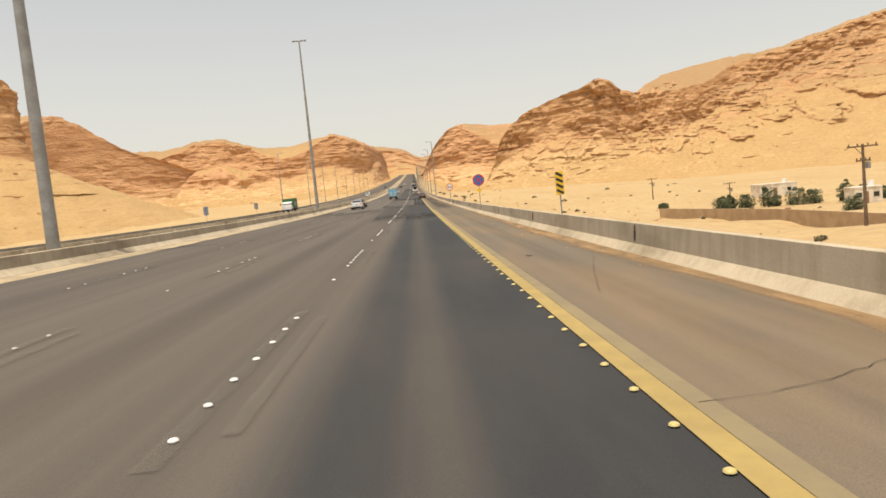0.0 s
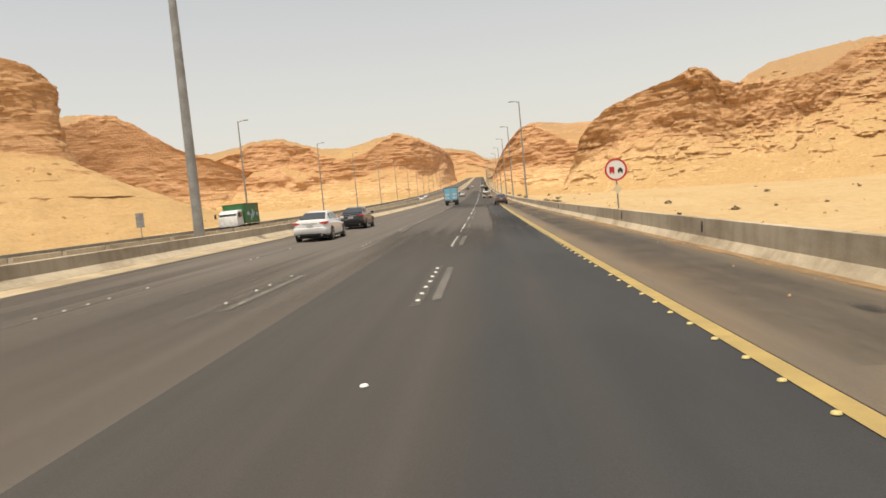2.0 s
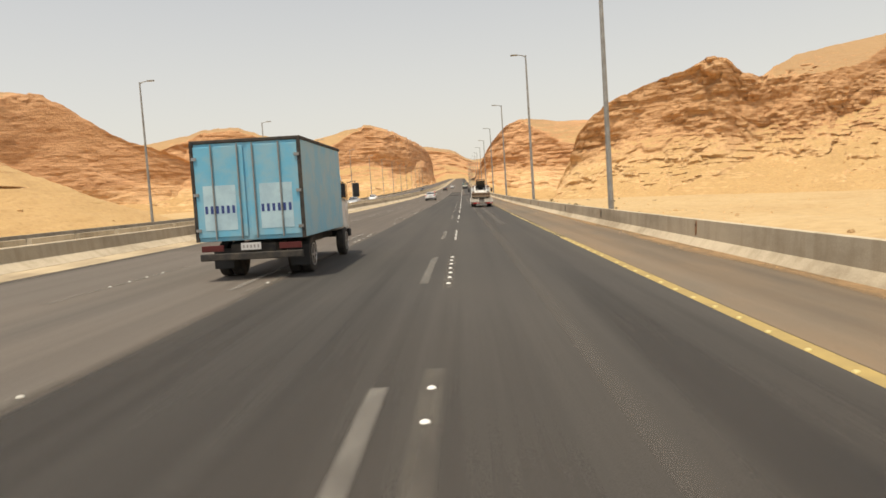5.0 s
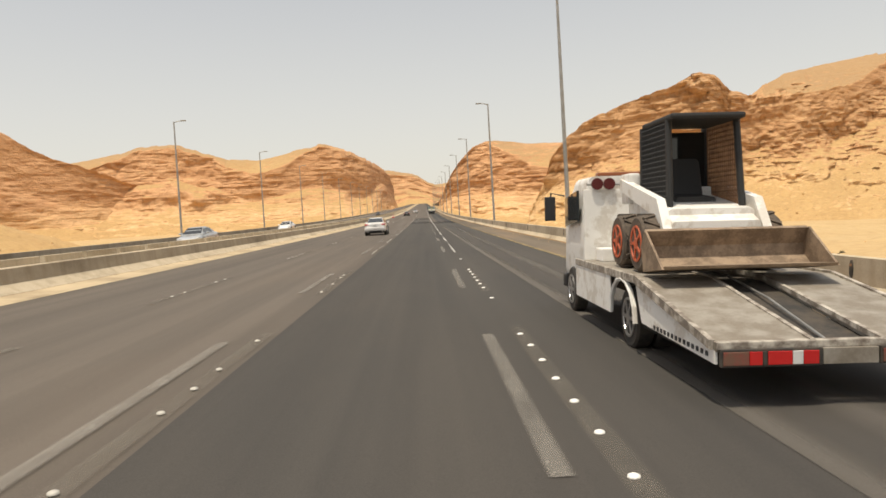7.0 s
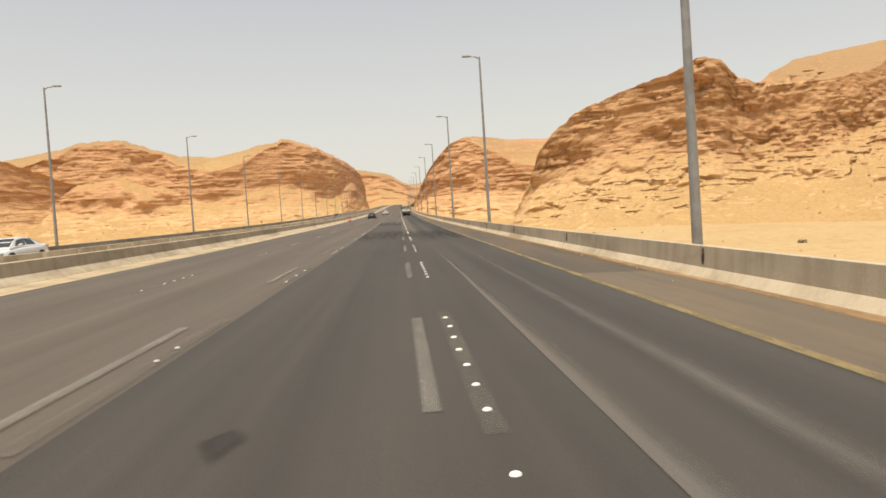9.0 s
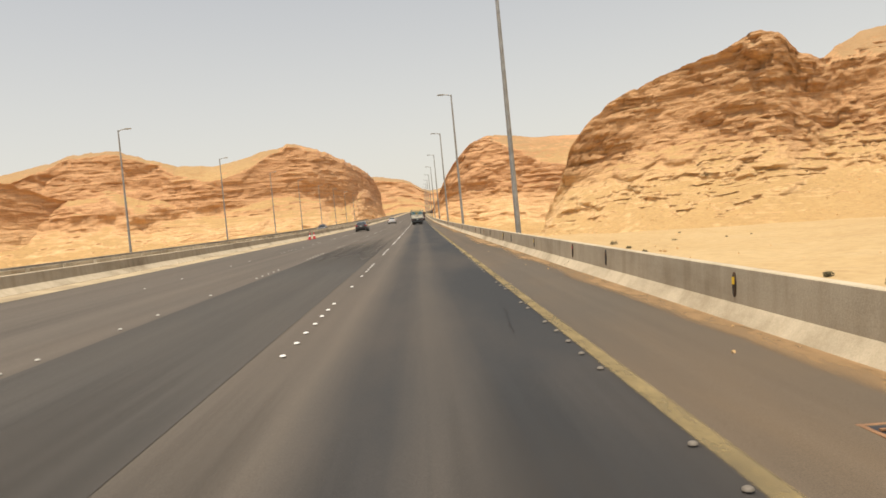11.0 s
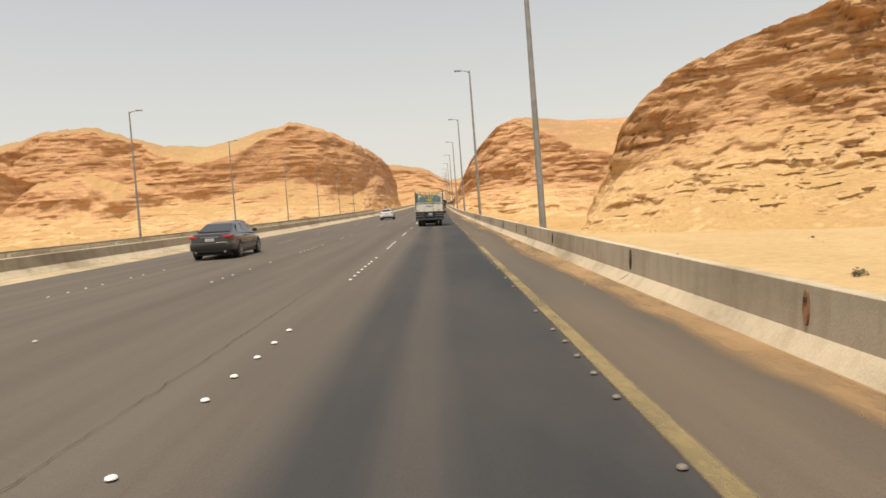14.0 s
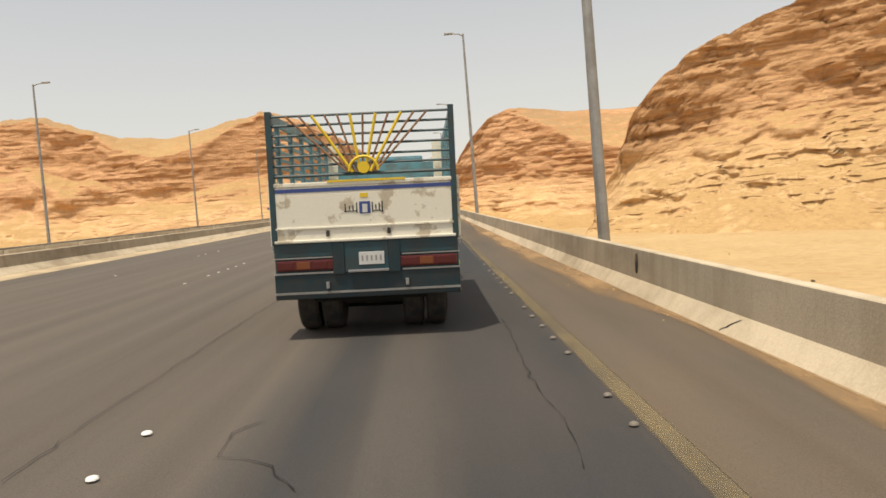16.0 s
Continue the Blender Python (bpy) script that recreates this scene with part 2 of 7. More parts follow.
def concrete_material(name, base=(0.42, 0.36, 0.28), dark=(0.22, 0.18, 0.135)):
    m, n, l, b = shader(name, 0.9)
    pos = n.new("ShaderNodeNewGeometry").outputs["Position"]
    a, c, d = noise_node(n, l, pos, 0.5, 6, 0.65, (1, 0.4, 1)), noise_node(n, l, pos, 1.0, 5, 0.6, (3, 3, 0.5)), noise_node(n, l, pos, 40, 3)
    r = ramp_node(n, [(0.3, dark), (0.5, base), (0.75, tuple(min(1, v * 1.2) for v in base))])
    l.new(a, r.inputs[0])
    q = ramp_node(n, [(0.35, (0.7, 0.66, 0.6)), (0.55, (1, 1, 1))])
    l.new(c, q.inputs[0])
    col = mix_node(n, l, 0.5, r.outputs[0], q.outputs[0], "MULTIPLY")
    l.new(mix_node(n, l, 0.25, col, d, "OVERLAY"), b.inputs["Base Color"])
    bump_node(n, l, b, d, 0.3, 0.01)
    return m


ROCK = rock_material("sandstone")
# paler, pinker tone for the far hills: distance haze put into the colour
ROCK_HAZED = rock_material("haze_paled_sandstone", (1.2, 1.12, 1.07))
SAND = sand_material("desert_sand")
ASPHALT = asphalt_material("asphalt_grey", (0.088, 0.075, 0.063), (0.13, 0.111, 0.093), track=(0.035, 0.037, 0.04))
ASPHALT_NEW = asphalt_material("asphalt_new_start", (0.047, 0.044, 0.041), (0.072, 0.066, 0.059), (0.1, 0.085, 0.07), 0.35, track=(0.041, 0.042, 0.044), start=(-6.0, 12.0))
ASPHALT_END = asphalt_material("asphalt_worn_end", (0.06, 0.056, 0.052), (0.088, 0.081, 0.074), (0.1, 0.085, 0.07), 0.35, start=(350.0, 316.0))
ASPHALT_WORN = asphalt_material("asphalt_worn_mid", (0.047, 0.044, 0.041), (0.072, 0.066, 0.059), (0.1, 0.085, 0.07), 0.35, track=(0.041, 0.042, 0.044), start=(84.0, 45.0))
ASPHALT_IN = asphalt_material("asphalt_relaid", (0.047, 0.044, 0.041), (0.072, 0.066, 0.059), (0.1, 0.085, 0.07), 0.35, start=(100.0, 128.0))
ASPHALT_PALE = asphalt_material("asphalt_pale_seam", (0.105, 0.096, 0.085), (0.16, 0.146, 0.128), start=(105.0, 200.0), soft=(0.05, 0.3))
PALE_STREAK = faded("pale_worn_wheel_track", (0.165, 0.15, 0.132), (0.13, 0.118, 0.104), 0.8, 0.35, 0.35, 0.48)
ASPHALT_OUT = asphalt_material("asphalt_relaid_end", (0.047, 0.044, 0.041), (0.072, 0.066, 0.059), (0.1, 0.085, 0.07), 0.35, start=(300.0, 278.0))
ASPHALT_DUSTY = asphalt_material("asphalt_dusty_lanes", (0.104, 0.091, 0.078), (0.147, 0.128, 0.109), start=(18.0, 42.0), soft=(0.07, 0.92))
ASPHALT_DUSTY_LATE = asphalt_material("asphalt_dusty_lane", (0.082, 0.072, 0.062), (0.117, 0.102, 0.088), start=(38.0, 58.0), soft=(0.07, 0.92))
SHOULDER_OLD = asphalt_material("asphalt_old_shoulder", (0.085, 0.07, 0.054), (0.125, 0.104, 0.082), (0.22, 0.145, 0.08), 0.4)
DARK_PATCH = faded("dark_worn_patch", (0.095, 0.081, 0.067), (0.07, 0.06, 0.051), 0.8, 0.1, 0.4)
OIL = faded("spilt_oil", (0.05, 0.045, 0.04), (0.03, 0.028, 0.026), 0.85, 0.3, 3.0)
SHOULDER = asphalt_material("asphalt_dusty", (0.12, 0.098, 0.074), (0.185, 0.15, 0.11), (0.32, 0.2, 0.1), 0.5)
DUST = worn("pale_kerb_sand", (0.5, 0.395, 0.25), (0.33, 0.25, 0.155), (0.58, 0.48, 0.33), rough=0.95, scale=0.5, amount=0.6, fine=6.0, bump=0.2)
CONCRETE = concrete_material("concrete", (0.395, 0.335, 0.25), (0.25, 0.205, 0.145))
# stands for sun on barrier tops and feet; the opposite blocks' own colour
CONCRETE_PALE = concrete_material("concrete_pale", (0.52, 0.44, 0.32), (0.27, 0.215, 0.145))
# dark brown shadow line along the barrier foot, put into the colour
FOOT_SHADOW = concrete_material("foot_shadow_line", (0.2, 0.12, 0.06), (0.1, 0.06, 0.035))
STEEL = worn("galvanised_steel", (0.36, 0.36, 0.35), (0.25, 0.24, 0.22), rough=0.5, metal=0.6, scale=1.5)
YELLOW_PAINT = worn("yellow_road_paint", (0.41, 0.295, 0.1), (0.31, 0.225, 0.085), scale=1.3, amount=0.4, fine=80, rough=0.8)
YELLOW_FADED = faded("faded_yellow_road_paint", (0.43, 0.32, 0.135), (0.26, 0.2, 0.11), 0.85, 0.3, 1.6, 0.16)
YELLOW_WORN = faded("nearly_worn_yellow_road_paint", (0.38, 0.285, 0.13), (0.24, 0.185, 0.105), 0.65, 0.1, 1.4, 0.2)
YELLOW_OLD = worn("old_yellow_road_paint", (0.29, 0.225, 0.115), (0.2, 0.16, 0.1), scale=1.0, amount=0.2, fine=60, rough=0.85)
DRIFT = faded("orange_blown_dust", (0.45, 0.285, 0.14), (0.36, 0.225, 0.11), 0.9, 0.25, 1.0)
CRACK = plain("tar_crack", (0.014, 0.012, 0.011), 0.95)
WHITE_FAINT = faded("nearly_worn_white_paint", (0.26, 0.24, 0.2), (0.14, 0.12, 0.1), 0.42, 0.05, 3.0)
WHITE_GHOST = faded("worn_white_paint", (0.36, 0.34, 0.3), (0.2, 0.18, 0.16), 0.62, 0.2, 3.0)
STUD_WHITE = plain("stud_white", (0.85, 0.84, 0.8), 0.35)
STUD_YELLOW = plain("stud_yellow", (0.6, 0.49, 0.2), 0.4)


# ---- mesh helpers ----
def mesh_from(name, verts, faces, material, smooth=False):
    me = bpy.data.meshes.new(name)
    me.from_pydata([tuple(v) for v in verts], [], faces)
    me.materials.append(material)
    if smooth:
        me.shade_smooth()
    me.update()
    return me


def part(name, bm, material, parent, label=""):
    me = bpy.data.meshes.new(name)
    bm.to_mesh(me)
    bm.free()
    me.materials.append(material)
    ob = new(name, me)
    ob.parent = parent
    return tagged(ob, label) if label else ob


def strip(name, xs, ys, lift, material, kind="structure"):
    """A sheet that follows the road between two lines of x, given as functions or numbers."""
    lo, hi = [(f if callable(f) else (lambda y, v=f: v)) for f in xs]
    breaks = [q for q in (-14.3, -10.4, -7.0) if max(float(lo(y)) for y in ys) + 0.05 < q < min(float(hi(y)) for y in ys) - 0.05]
    v, across, n = [], [], len(breaks) + 2
    for y in ys:
        a, b = float(lo(y)), float(hi(y))
        for x in (a, *breaks, b):
            v.append((x, y, rz(y, x) + lift))
            across.append((x - a) / (b - a))
    f = [(n * i + j, n * i + j + 1, n * i + n + j + 1, n * i + n + j) for i in range(len(ys) - 1) for j in range(n - 1)]
    me = mesh_from(name, v, f, material)
    uv = me.uv_layers.new(name="across")
    for lp in me.loops:
        uv.data[lp.index].uv = (across[lp.vertex_index], lp.vertex_index // n)
    ob = new(name, me)
    return tagged(ob, kind=kind) if kind else ob


YS = list(np.arange(-110, 640, 5.0)) + list(np.arange(640, 1561, 40.0))

# ---- ground ----
def ground_z(x, y):
    x, y = np.asarray(x, float), np.asarray(y, float)
    r = road_z(y)
    # the valley floor on the shoulder side stays low while the road climbs
    drop = np.interp(y, [-100, 60, 150, 260, 350, 450, 560, 640, 760, 900, 1500], [4.6, 4.2, 3.5, 4.0, 6.0, 8.5, 12.0, 15.0, 19.0, 24.0, 44.0])
    right = np.clip((x - 4.5) / np.maximum(14, 1.7 * drop), 0, 1) * drop + 0.035 * np.clip(x - 20, 0, 220)
    left = np.clip((-31 - x) / 25, 0, 1) * np.interp(y, [-100, 100, 200, 900], [1.0, 2.5, 9.0, 12.0])
    right = right + np.clip((x - 38) / 25, 0, 1) * np.interp(y, [120, 260], [1.4, 0.0])
    side = np.where(x > 0, right, left)
    off = np.clip((np.abs(x + 12) - 20) / 22, 0, 1)
    flat = np.where((x > -32) & (x < 4.5), -0.35, 0) + cross(np.clip(x, -31, 4))
    return r + flat - side + off * (fbm(x / 40, y / 40, 3) * 1.8 + fbm(x / 11, y / 11, 5) * 1.0)


def sheet(name, gx, gy, zf, material, smooth=True):
    X, Y = np.meshgrid(gx, gy)
    Z = zf(X, Y)
    nx, ny = len(gx), len(gy)
    me = bpy.data.meshes.new(name)
    idx = np.arange(nx * ny).reshape(ny, nx)
    quads = np.stack([idx[:-1, :-1], idx[:-1, 1:], idx[1:, 1:], idx[1:, :-1]], -1).reshape(-1, 4)
    me.vertices.add(nx * ny)
    me.vertices.foreach_set("co", np.stack([X, Y, Z], -1).ravel())
    me.loops.add(quads.size)
    me.loops.foreach_set("vertex_index", quads.ravel())
    me.polygons.add(len(quads))
    me.polygons.foreach_set("loop_start", np.arange(0, quads.size, 4))
    me.polygons.foreach_set("use_smooth", np.full(len(quads), smooth))
    me.update(calc_edges=True)
    me.materials.append(material)
    return new(name, me)


gx = np.concatenate([-np.geomspace(4000, 130, 24), np.arange(-120, 121, 3.0), np.geomspace(130, 4000, 24)])
gy = np.concatenate([-np.geomspace(3000, 130, 14), np.arange(-120, 700, 3.0), np.geomspace(710, 4600, 40)])
tagged(sheet("ground", gx, gy, ground_z, SAND), "pale orange desert sand with scattered stones", "ground", kind="structure")


# ---- hills ----
def smoothstep(a, c, v):
    t = np.clip((v - a) / (c - a), 0, 1)
    return t * t * (3 - 2 * t)


def bluff(name, label, rows, seed, step=1.9, rise=0.75, jag=2.0, ledge=1.0, low_rock=0.3, fan=2.2, lobes=(), buttress=7.0, boulders=0, rubble=0, sand=1.0, wall=0.4, rough=1.0, stone=None):
    """A sandstone hill. Each row: a crest point x, y, z, the foot point x, y below it, and its profile: how far down (0 to 1) the
    sandy cap ends and how far out it is there, then the same for the cliff; below that lies the rubble slope.
    lobes: outcrops as (x on the crest line, height, half-width, tall, how far they stand out)."""
    R = np.array(rows, float)
    R[:, 2] += FALL * R[:, 0]
    run = np.concatenate([[0], np.cumsum(np.hypot(*np.diff(R[:, :2], axis=0).T))])
    ns = int(run[-1] / step)
    s = np.linspace(0, run[-1], ns)
    col = [np.interp(s, run, R[:, k]) for k in range(9)]
    soft = np.hanning(9) / np.hanning(9).sum()
    for k in range(9):
        col[k] = np.convolve(np.pad(col[k], 4, mode="edge"), soft, "valid")
    xc, yc, zc, xf, yf, v0, g0, v1, g1 = [c[:, None] for c in col]
    zc = zc + jag * np.where(v0 > 0.12, 0.25, 1.0) * (fbm(s / 13, s * 0 + seed, seed, 5, 0.65) + 0.7 * (_tab[np.floor(s / 6 + fbm(s / 15, s * 0, seed)).astype(int) & 255, seed] - 0.5))[:, None]
    zf = ground_z(xf, yf) - 2.5
    nv = int(np.max(zc - zf) / rise)
    v = np.linspace(0, 1, nv)[None, :]
    z = zc - v * (zc - zf)
    S = s[:, None] + 0 * v
    # how bare the rock is: the cap and the slope below the cliff are sand and rubble
    ragged = 0.16 * fbm(S / 26, z / 16, seed + 20, 3) + 0.08 * fbm(S / 7, z / 5, seed + 24, 2)
    rock = smoothstep(-0.05, 0.06, v1 - v + ragged) * smoothstep(-0.04, 0.04, v - v0 + ragged * 0.8 + np.where(v0 > 0.06, -0.01, 0.3))
    crag = smoothstep(0.16, 0.34, fbm(S / 30, z / 12, seed + 30, 3, 0.55) + 0.5 * low_rock) * (v > v1) * smoothstep(1.0, 0.85, v)
    rock = np.maximum(rock, crag * min(1.0, low_rock * 2.2))
    w0, w1, w2 = np.clip(v / np.maximum(v0, 1e-3), 0, 1), np.clip((v - v0) / (v1 - v0), 0, 1), np.clip((v - v1) / (1 - v1), 0, 1)
    out = np.hypot(xf - xc, yf - yc)
    nx, ny = (xf - xc) / out, (yf - yc) / out
    sag = fbm(S / 160, z * 0, seed + 7, 2) * 3.0
    crop = 0 * S
    for lx, lz, half, tall, far in lobes:
        sm = float(np.interp(lx, R[:, 0], run)) if R[-1, 0] > R[0, 0] else float(np.interp(-lx, -R[:, 0], run))
        edge = 1 + 0.7 * fbm(S / 9, z / 7, seed + 70, 3)
        along = np.clip(1 - (np.abs(S - sm) / (half * edge)) ** 2.0, 0, 1) ** 0.7
        q = (z - lz + 2.4 * fbm(S / 10, z * 0, seed + 71, 4, 0.6) - 0.75 * tall * (1 - along)) / (tall * (0.35 + 0.65 * along))
        bump = smoothstep(-0.1, 0.16, q) * (1 - smoothstep(0.16, 1.0, q)) * along
        crop = np.maximum(crop, far * bump)
        rock = np.maximum(rock, smoothstep(0.08, 0.25, bump))
    # broad buttresses and bays, then blocks between joints, then beds: hard ones stand out over soft ones, and come and go
    hold = np.clip(0.35 + v * 15, 0, 1)
    w1 = np.clip(w1 + 1.3 * fbm(S / 55, v * 3.0, seed + 5, 3) * w1 * (1 - w1), 0, 1)
    w1 = np.where(w1 < wall, w1 * 0.4, 0.4 * wall + (w1 - wall) * (1 - 0.4 * wall) / (1 - wall))
    g = g0 * w0 + (g1 - g0) * w1 + (1 - g1) * w2 ** fan
    o = g * out + crop + fbm(S / 75, z / 150, seed + 1, 2) * buttress * hold * (0.4 + 0.6 * rock)
    o = o + fbm(S / 24, z / 19, seed + 2, 5, 0.6) * 5.0 * rough * rock * hold
    bold = rock * (1 - 0.75 * smoothstep(0.08, 0.3, fbm(S / 60, z / 24, seed + 33, 2)) * (v < v1))
    for tall, long, deep in ((7.0, 11.0, 2.2), (3.0, 5.0, 1.5)):
        k = np.floor((z + sag) / tall + 0.5 * fbm(S / 30, z / 20, seed + 15, 2)).astype(int)
        j = np.floor(S / long + 9 * _tab[(k * 11 + seed) & 255, 5] + 0.5 * fbm(S / 20, z / 9, seed + 16, 2)).astype(int)
        o = o + (_tab[(j * 3 + seed) & 255, (k * 5) & 255] - 0.5) * deep * rough * bold * hold
    for bed, deep, k0 in ((8.5, 1.5, 0), (3.6, 1.2, 40), (1.7, 0.9, 90)):
        w = (z + sag) / bed + 0.45 * fbm(S / 26, z / (bed * 3), seed + k0, 3)
        k = np.floor(w).astype(int)
        u = w - k
        a, b = vnoise(S / (bed * 5 + 6), k * 5.31, seed + k0), vnoise(S / (bed * 5 + 6), (k - 1) * 5.31, seed + k0)
        face = b + (a - b) * smoothstep(0.0, 0.3, u) + 0.16 * (1 - u)
        broken = 0.3 + 1.2 * smoothstep(0.2, 0.75, vnoise(S / (bed * 3 + 4), k * 3.7, seed + 50))
        o = o + (face - 0.55) * deep * ledge * broken * bold * hold
    joint = np.abs(fbm(S / 8.0 + 0.6 * fbm(S / 30, z / 30, seed + 8), z / 60, seed + 60, 2))
    o = o - 1.3 * smoothstep(0.07, 0.0, joint) * rock * smoothstep(0.45, 0.6, vnoise(S / 35, z / 14, seed + 61)) * hold
    loose = 1 - rock
    rill = fbm(S / 7 + fbm(S / 20, v * 3, seed + 9), v * 2.5, seed + 80, 3)
    o = o + loose * hold * (fbm(S / 32, v * 3, seed + 81, 2) * 7.0 + rill * 2.2 * (w2 > 0)) * (0.3 + 0.7 * v)
    X, Y, Z = xc + nx * o, yc + ny * o, z + 0 * o
    Z = Z + (fbm(X / 11, Y / 11, seed + 90, 4, 0.65) * 2.0 + fbm(X / 3, Y / 3, seed + 91, 2) * 0.7) * loose * np.clip(v * 8, 0.25, 1) * sand
    # the far side falls away gently behind the crest
    bx, by, bz = [], [], []
    for back, fall in ((190, 0.62), (110, 0.34), (60, 0.16), (28, 0.06), (12, 0.02), (4, 0.0)):
        bx.append(X[:, :1] - nx * back)
        by.append(Y[:, :1] - ny * back)
        low = ground_z(bx[-1], by[-1]) - 2
        bz.append(low + (Z[:, :1] - low) * (1 - fall) + fbm(bx[-1] / 14, by[-1] / 14, seed + 95, 3) * 1.0)
    X, Y, Z = np.hstack(bx + [X]), np.hstack(by + [Y]), np.hstack(bz + [Z])
    n0, n1 = X.shape
    idx = np.arange(n0 * n1).reshape(n0, n1)
    quads = np.stack([idx[:-1, :-1], idx[1:, :-1], idx[1:, 1:], idx[:-1, 1:]], -1).reshape(-1, 4)
    if foot_on_left(rows):
        quads = quads[:, ::-1]
    me = bpy.data.meshes.new(name)
    me.vertices.add(n0 * n1)
    me.vertices.foreach_set("co", np.stack([X, Y, Z], -1).ravel())
    me.loops.add(quads.size)
    me.loops.foreach_set("vertex_index", quads.ravel())
    me.polygons.add(len(quads))
    me.polygons.foreach_set("loop_start", np.arange(0, quads.size, 4))
    me.update(calc_edges=True)
    me.materials.append(stone or ROCK)
    root = tagged(new(name, me), label, "hill")
    rng = random.Random(seed)
    shapes = [mesh_from("boulder", *strata_stack(rng), ROCK) for _ in range(10)]

    def spot(lo, hi):
        i, f = rng.randrange(4, n0 - 4), rng.uniform(lo, hi)
        j = min(n1 - 2, 6 + int((col[7][i] + (1 - col[7][i]) * f) * (nv - 1)))
        return X[i, j], Y[i, j], Z[i, j]

    for _ in range(boulders):
        x, y, zz = spot(0.1, 0.9)
        b = new("boulder", rng.choice(shapes))
        b.parent = root
        size = rng.choice((0.7, 0.9, 1.1, 1.4, 2.1))
        b.matrix_basis = pose(x, y, zz, rng.uniform(-14, 14), rng.uniform(-14, 14), rng.uniform(0, 360)) @ Matrix.Diagonal((size * rng.uniform(0.9, 1.5), size, size * rng.uniform(0.6, 1.0), 1))
    if rubble:
        pv, pf = [], []
        for _ in range(rubble):
            x, y, zz = spot(0.05, 1.0)
            one_stone(rng, pv, pf, x, y, zz, rng.choice((0.25, 0.3, 0.4, 0.6, 0.9)))
        ob = new("rubble", mesh_from("rubble", pv, pf, ROCK))
        ob.parent = root
        tagged(ob, kind="stuff")
    return root


def foot_on_left(rows):
    """Whether the crest runs so that the foot lies on its left."""
    a, b = rows[0], rows[1]
    return (b[0] - a[0]) * (a[4] - a[1]) - (b[1] - a[1]) * (a[3] - a[0]) < 0


def strata_stack(rng):
    """A fallen block of bedded rock: beds of uneven outline, hard ones standing out."""
    n, f, v, rings = 9, [], [], []
    base = [rng.uniform(0.7, 1.15) for _ in range(n)]
    z, shrink = -0.45, 1.0
    beds = rng.randint(3, 5)
    for k in range(beds):
        th = 1.1 / beds * rng.uniform(0.6, 1.4)
        w = shrink * rng.uniform(0.9, 1.06)
        own = [q * rng.uniform(0.92, 1.08) for q in base]
        for zz, m in ((z, 0.92), (z + th * 0.25, 1.0), (z + th * 0.85, 0.97)):
            rings.append(len(v))
            v += [(w * m * own[i] * math.cos(2 * math.pi * i / n), 0.7 * w * m * own[i] * math.sin(2 * math.pi * i / n), zz + rng.uniform(-0.06, 0.06) * th) for i in range(n)]
        z += th
        shrink *= rng.uniform(0.75, 0.97)
    for a, c in zip(rings, rings[1:]):
        f += [(a + i, a + (i + 1) % n, c + (i + 1) % n, c + i) for i in range(n)]
    f += [tuple(rings[-1] + i for i in range(n)), tuple(range(n - 1, -1, -1))]
    return v, f


def one_stone(rng, v, f, x, y, z, s):
    o = len(v)
    top = []
    for k in range(6):
        a = k * math.pi / 3
        r = s * rng.uniform(0.7, 1.2)
        v.append((x + r * math.cos(a), y + r * math.sin(a), z - 0.1 - 0.4 * max(s - 0.2, 0)))
        top.append((x + r * 0.6 * math.cos(a), y + r * 0.6 * math.sin(a), z + s * rng.uniform(0.4, 0.8)))
    v.extend(top)
    f.extend([(o + k, o + (k + 1) % 6, o + 6 + (k + 1) % 6, o + 6 + k) for k in range(6)])
    f.append(tuple(o + 6 + k for k in range(6)))


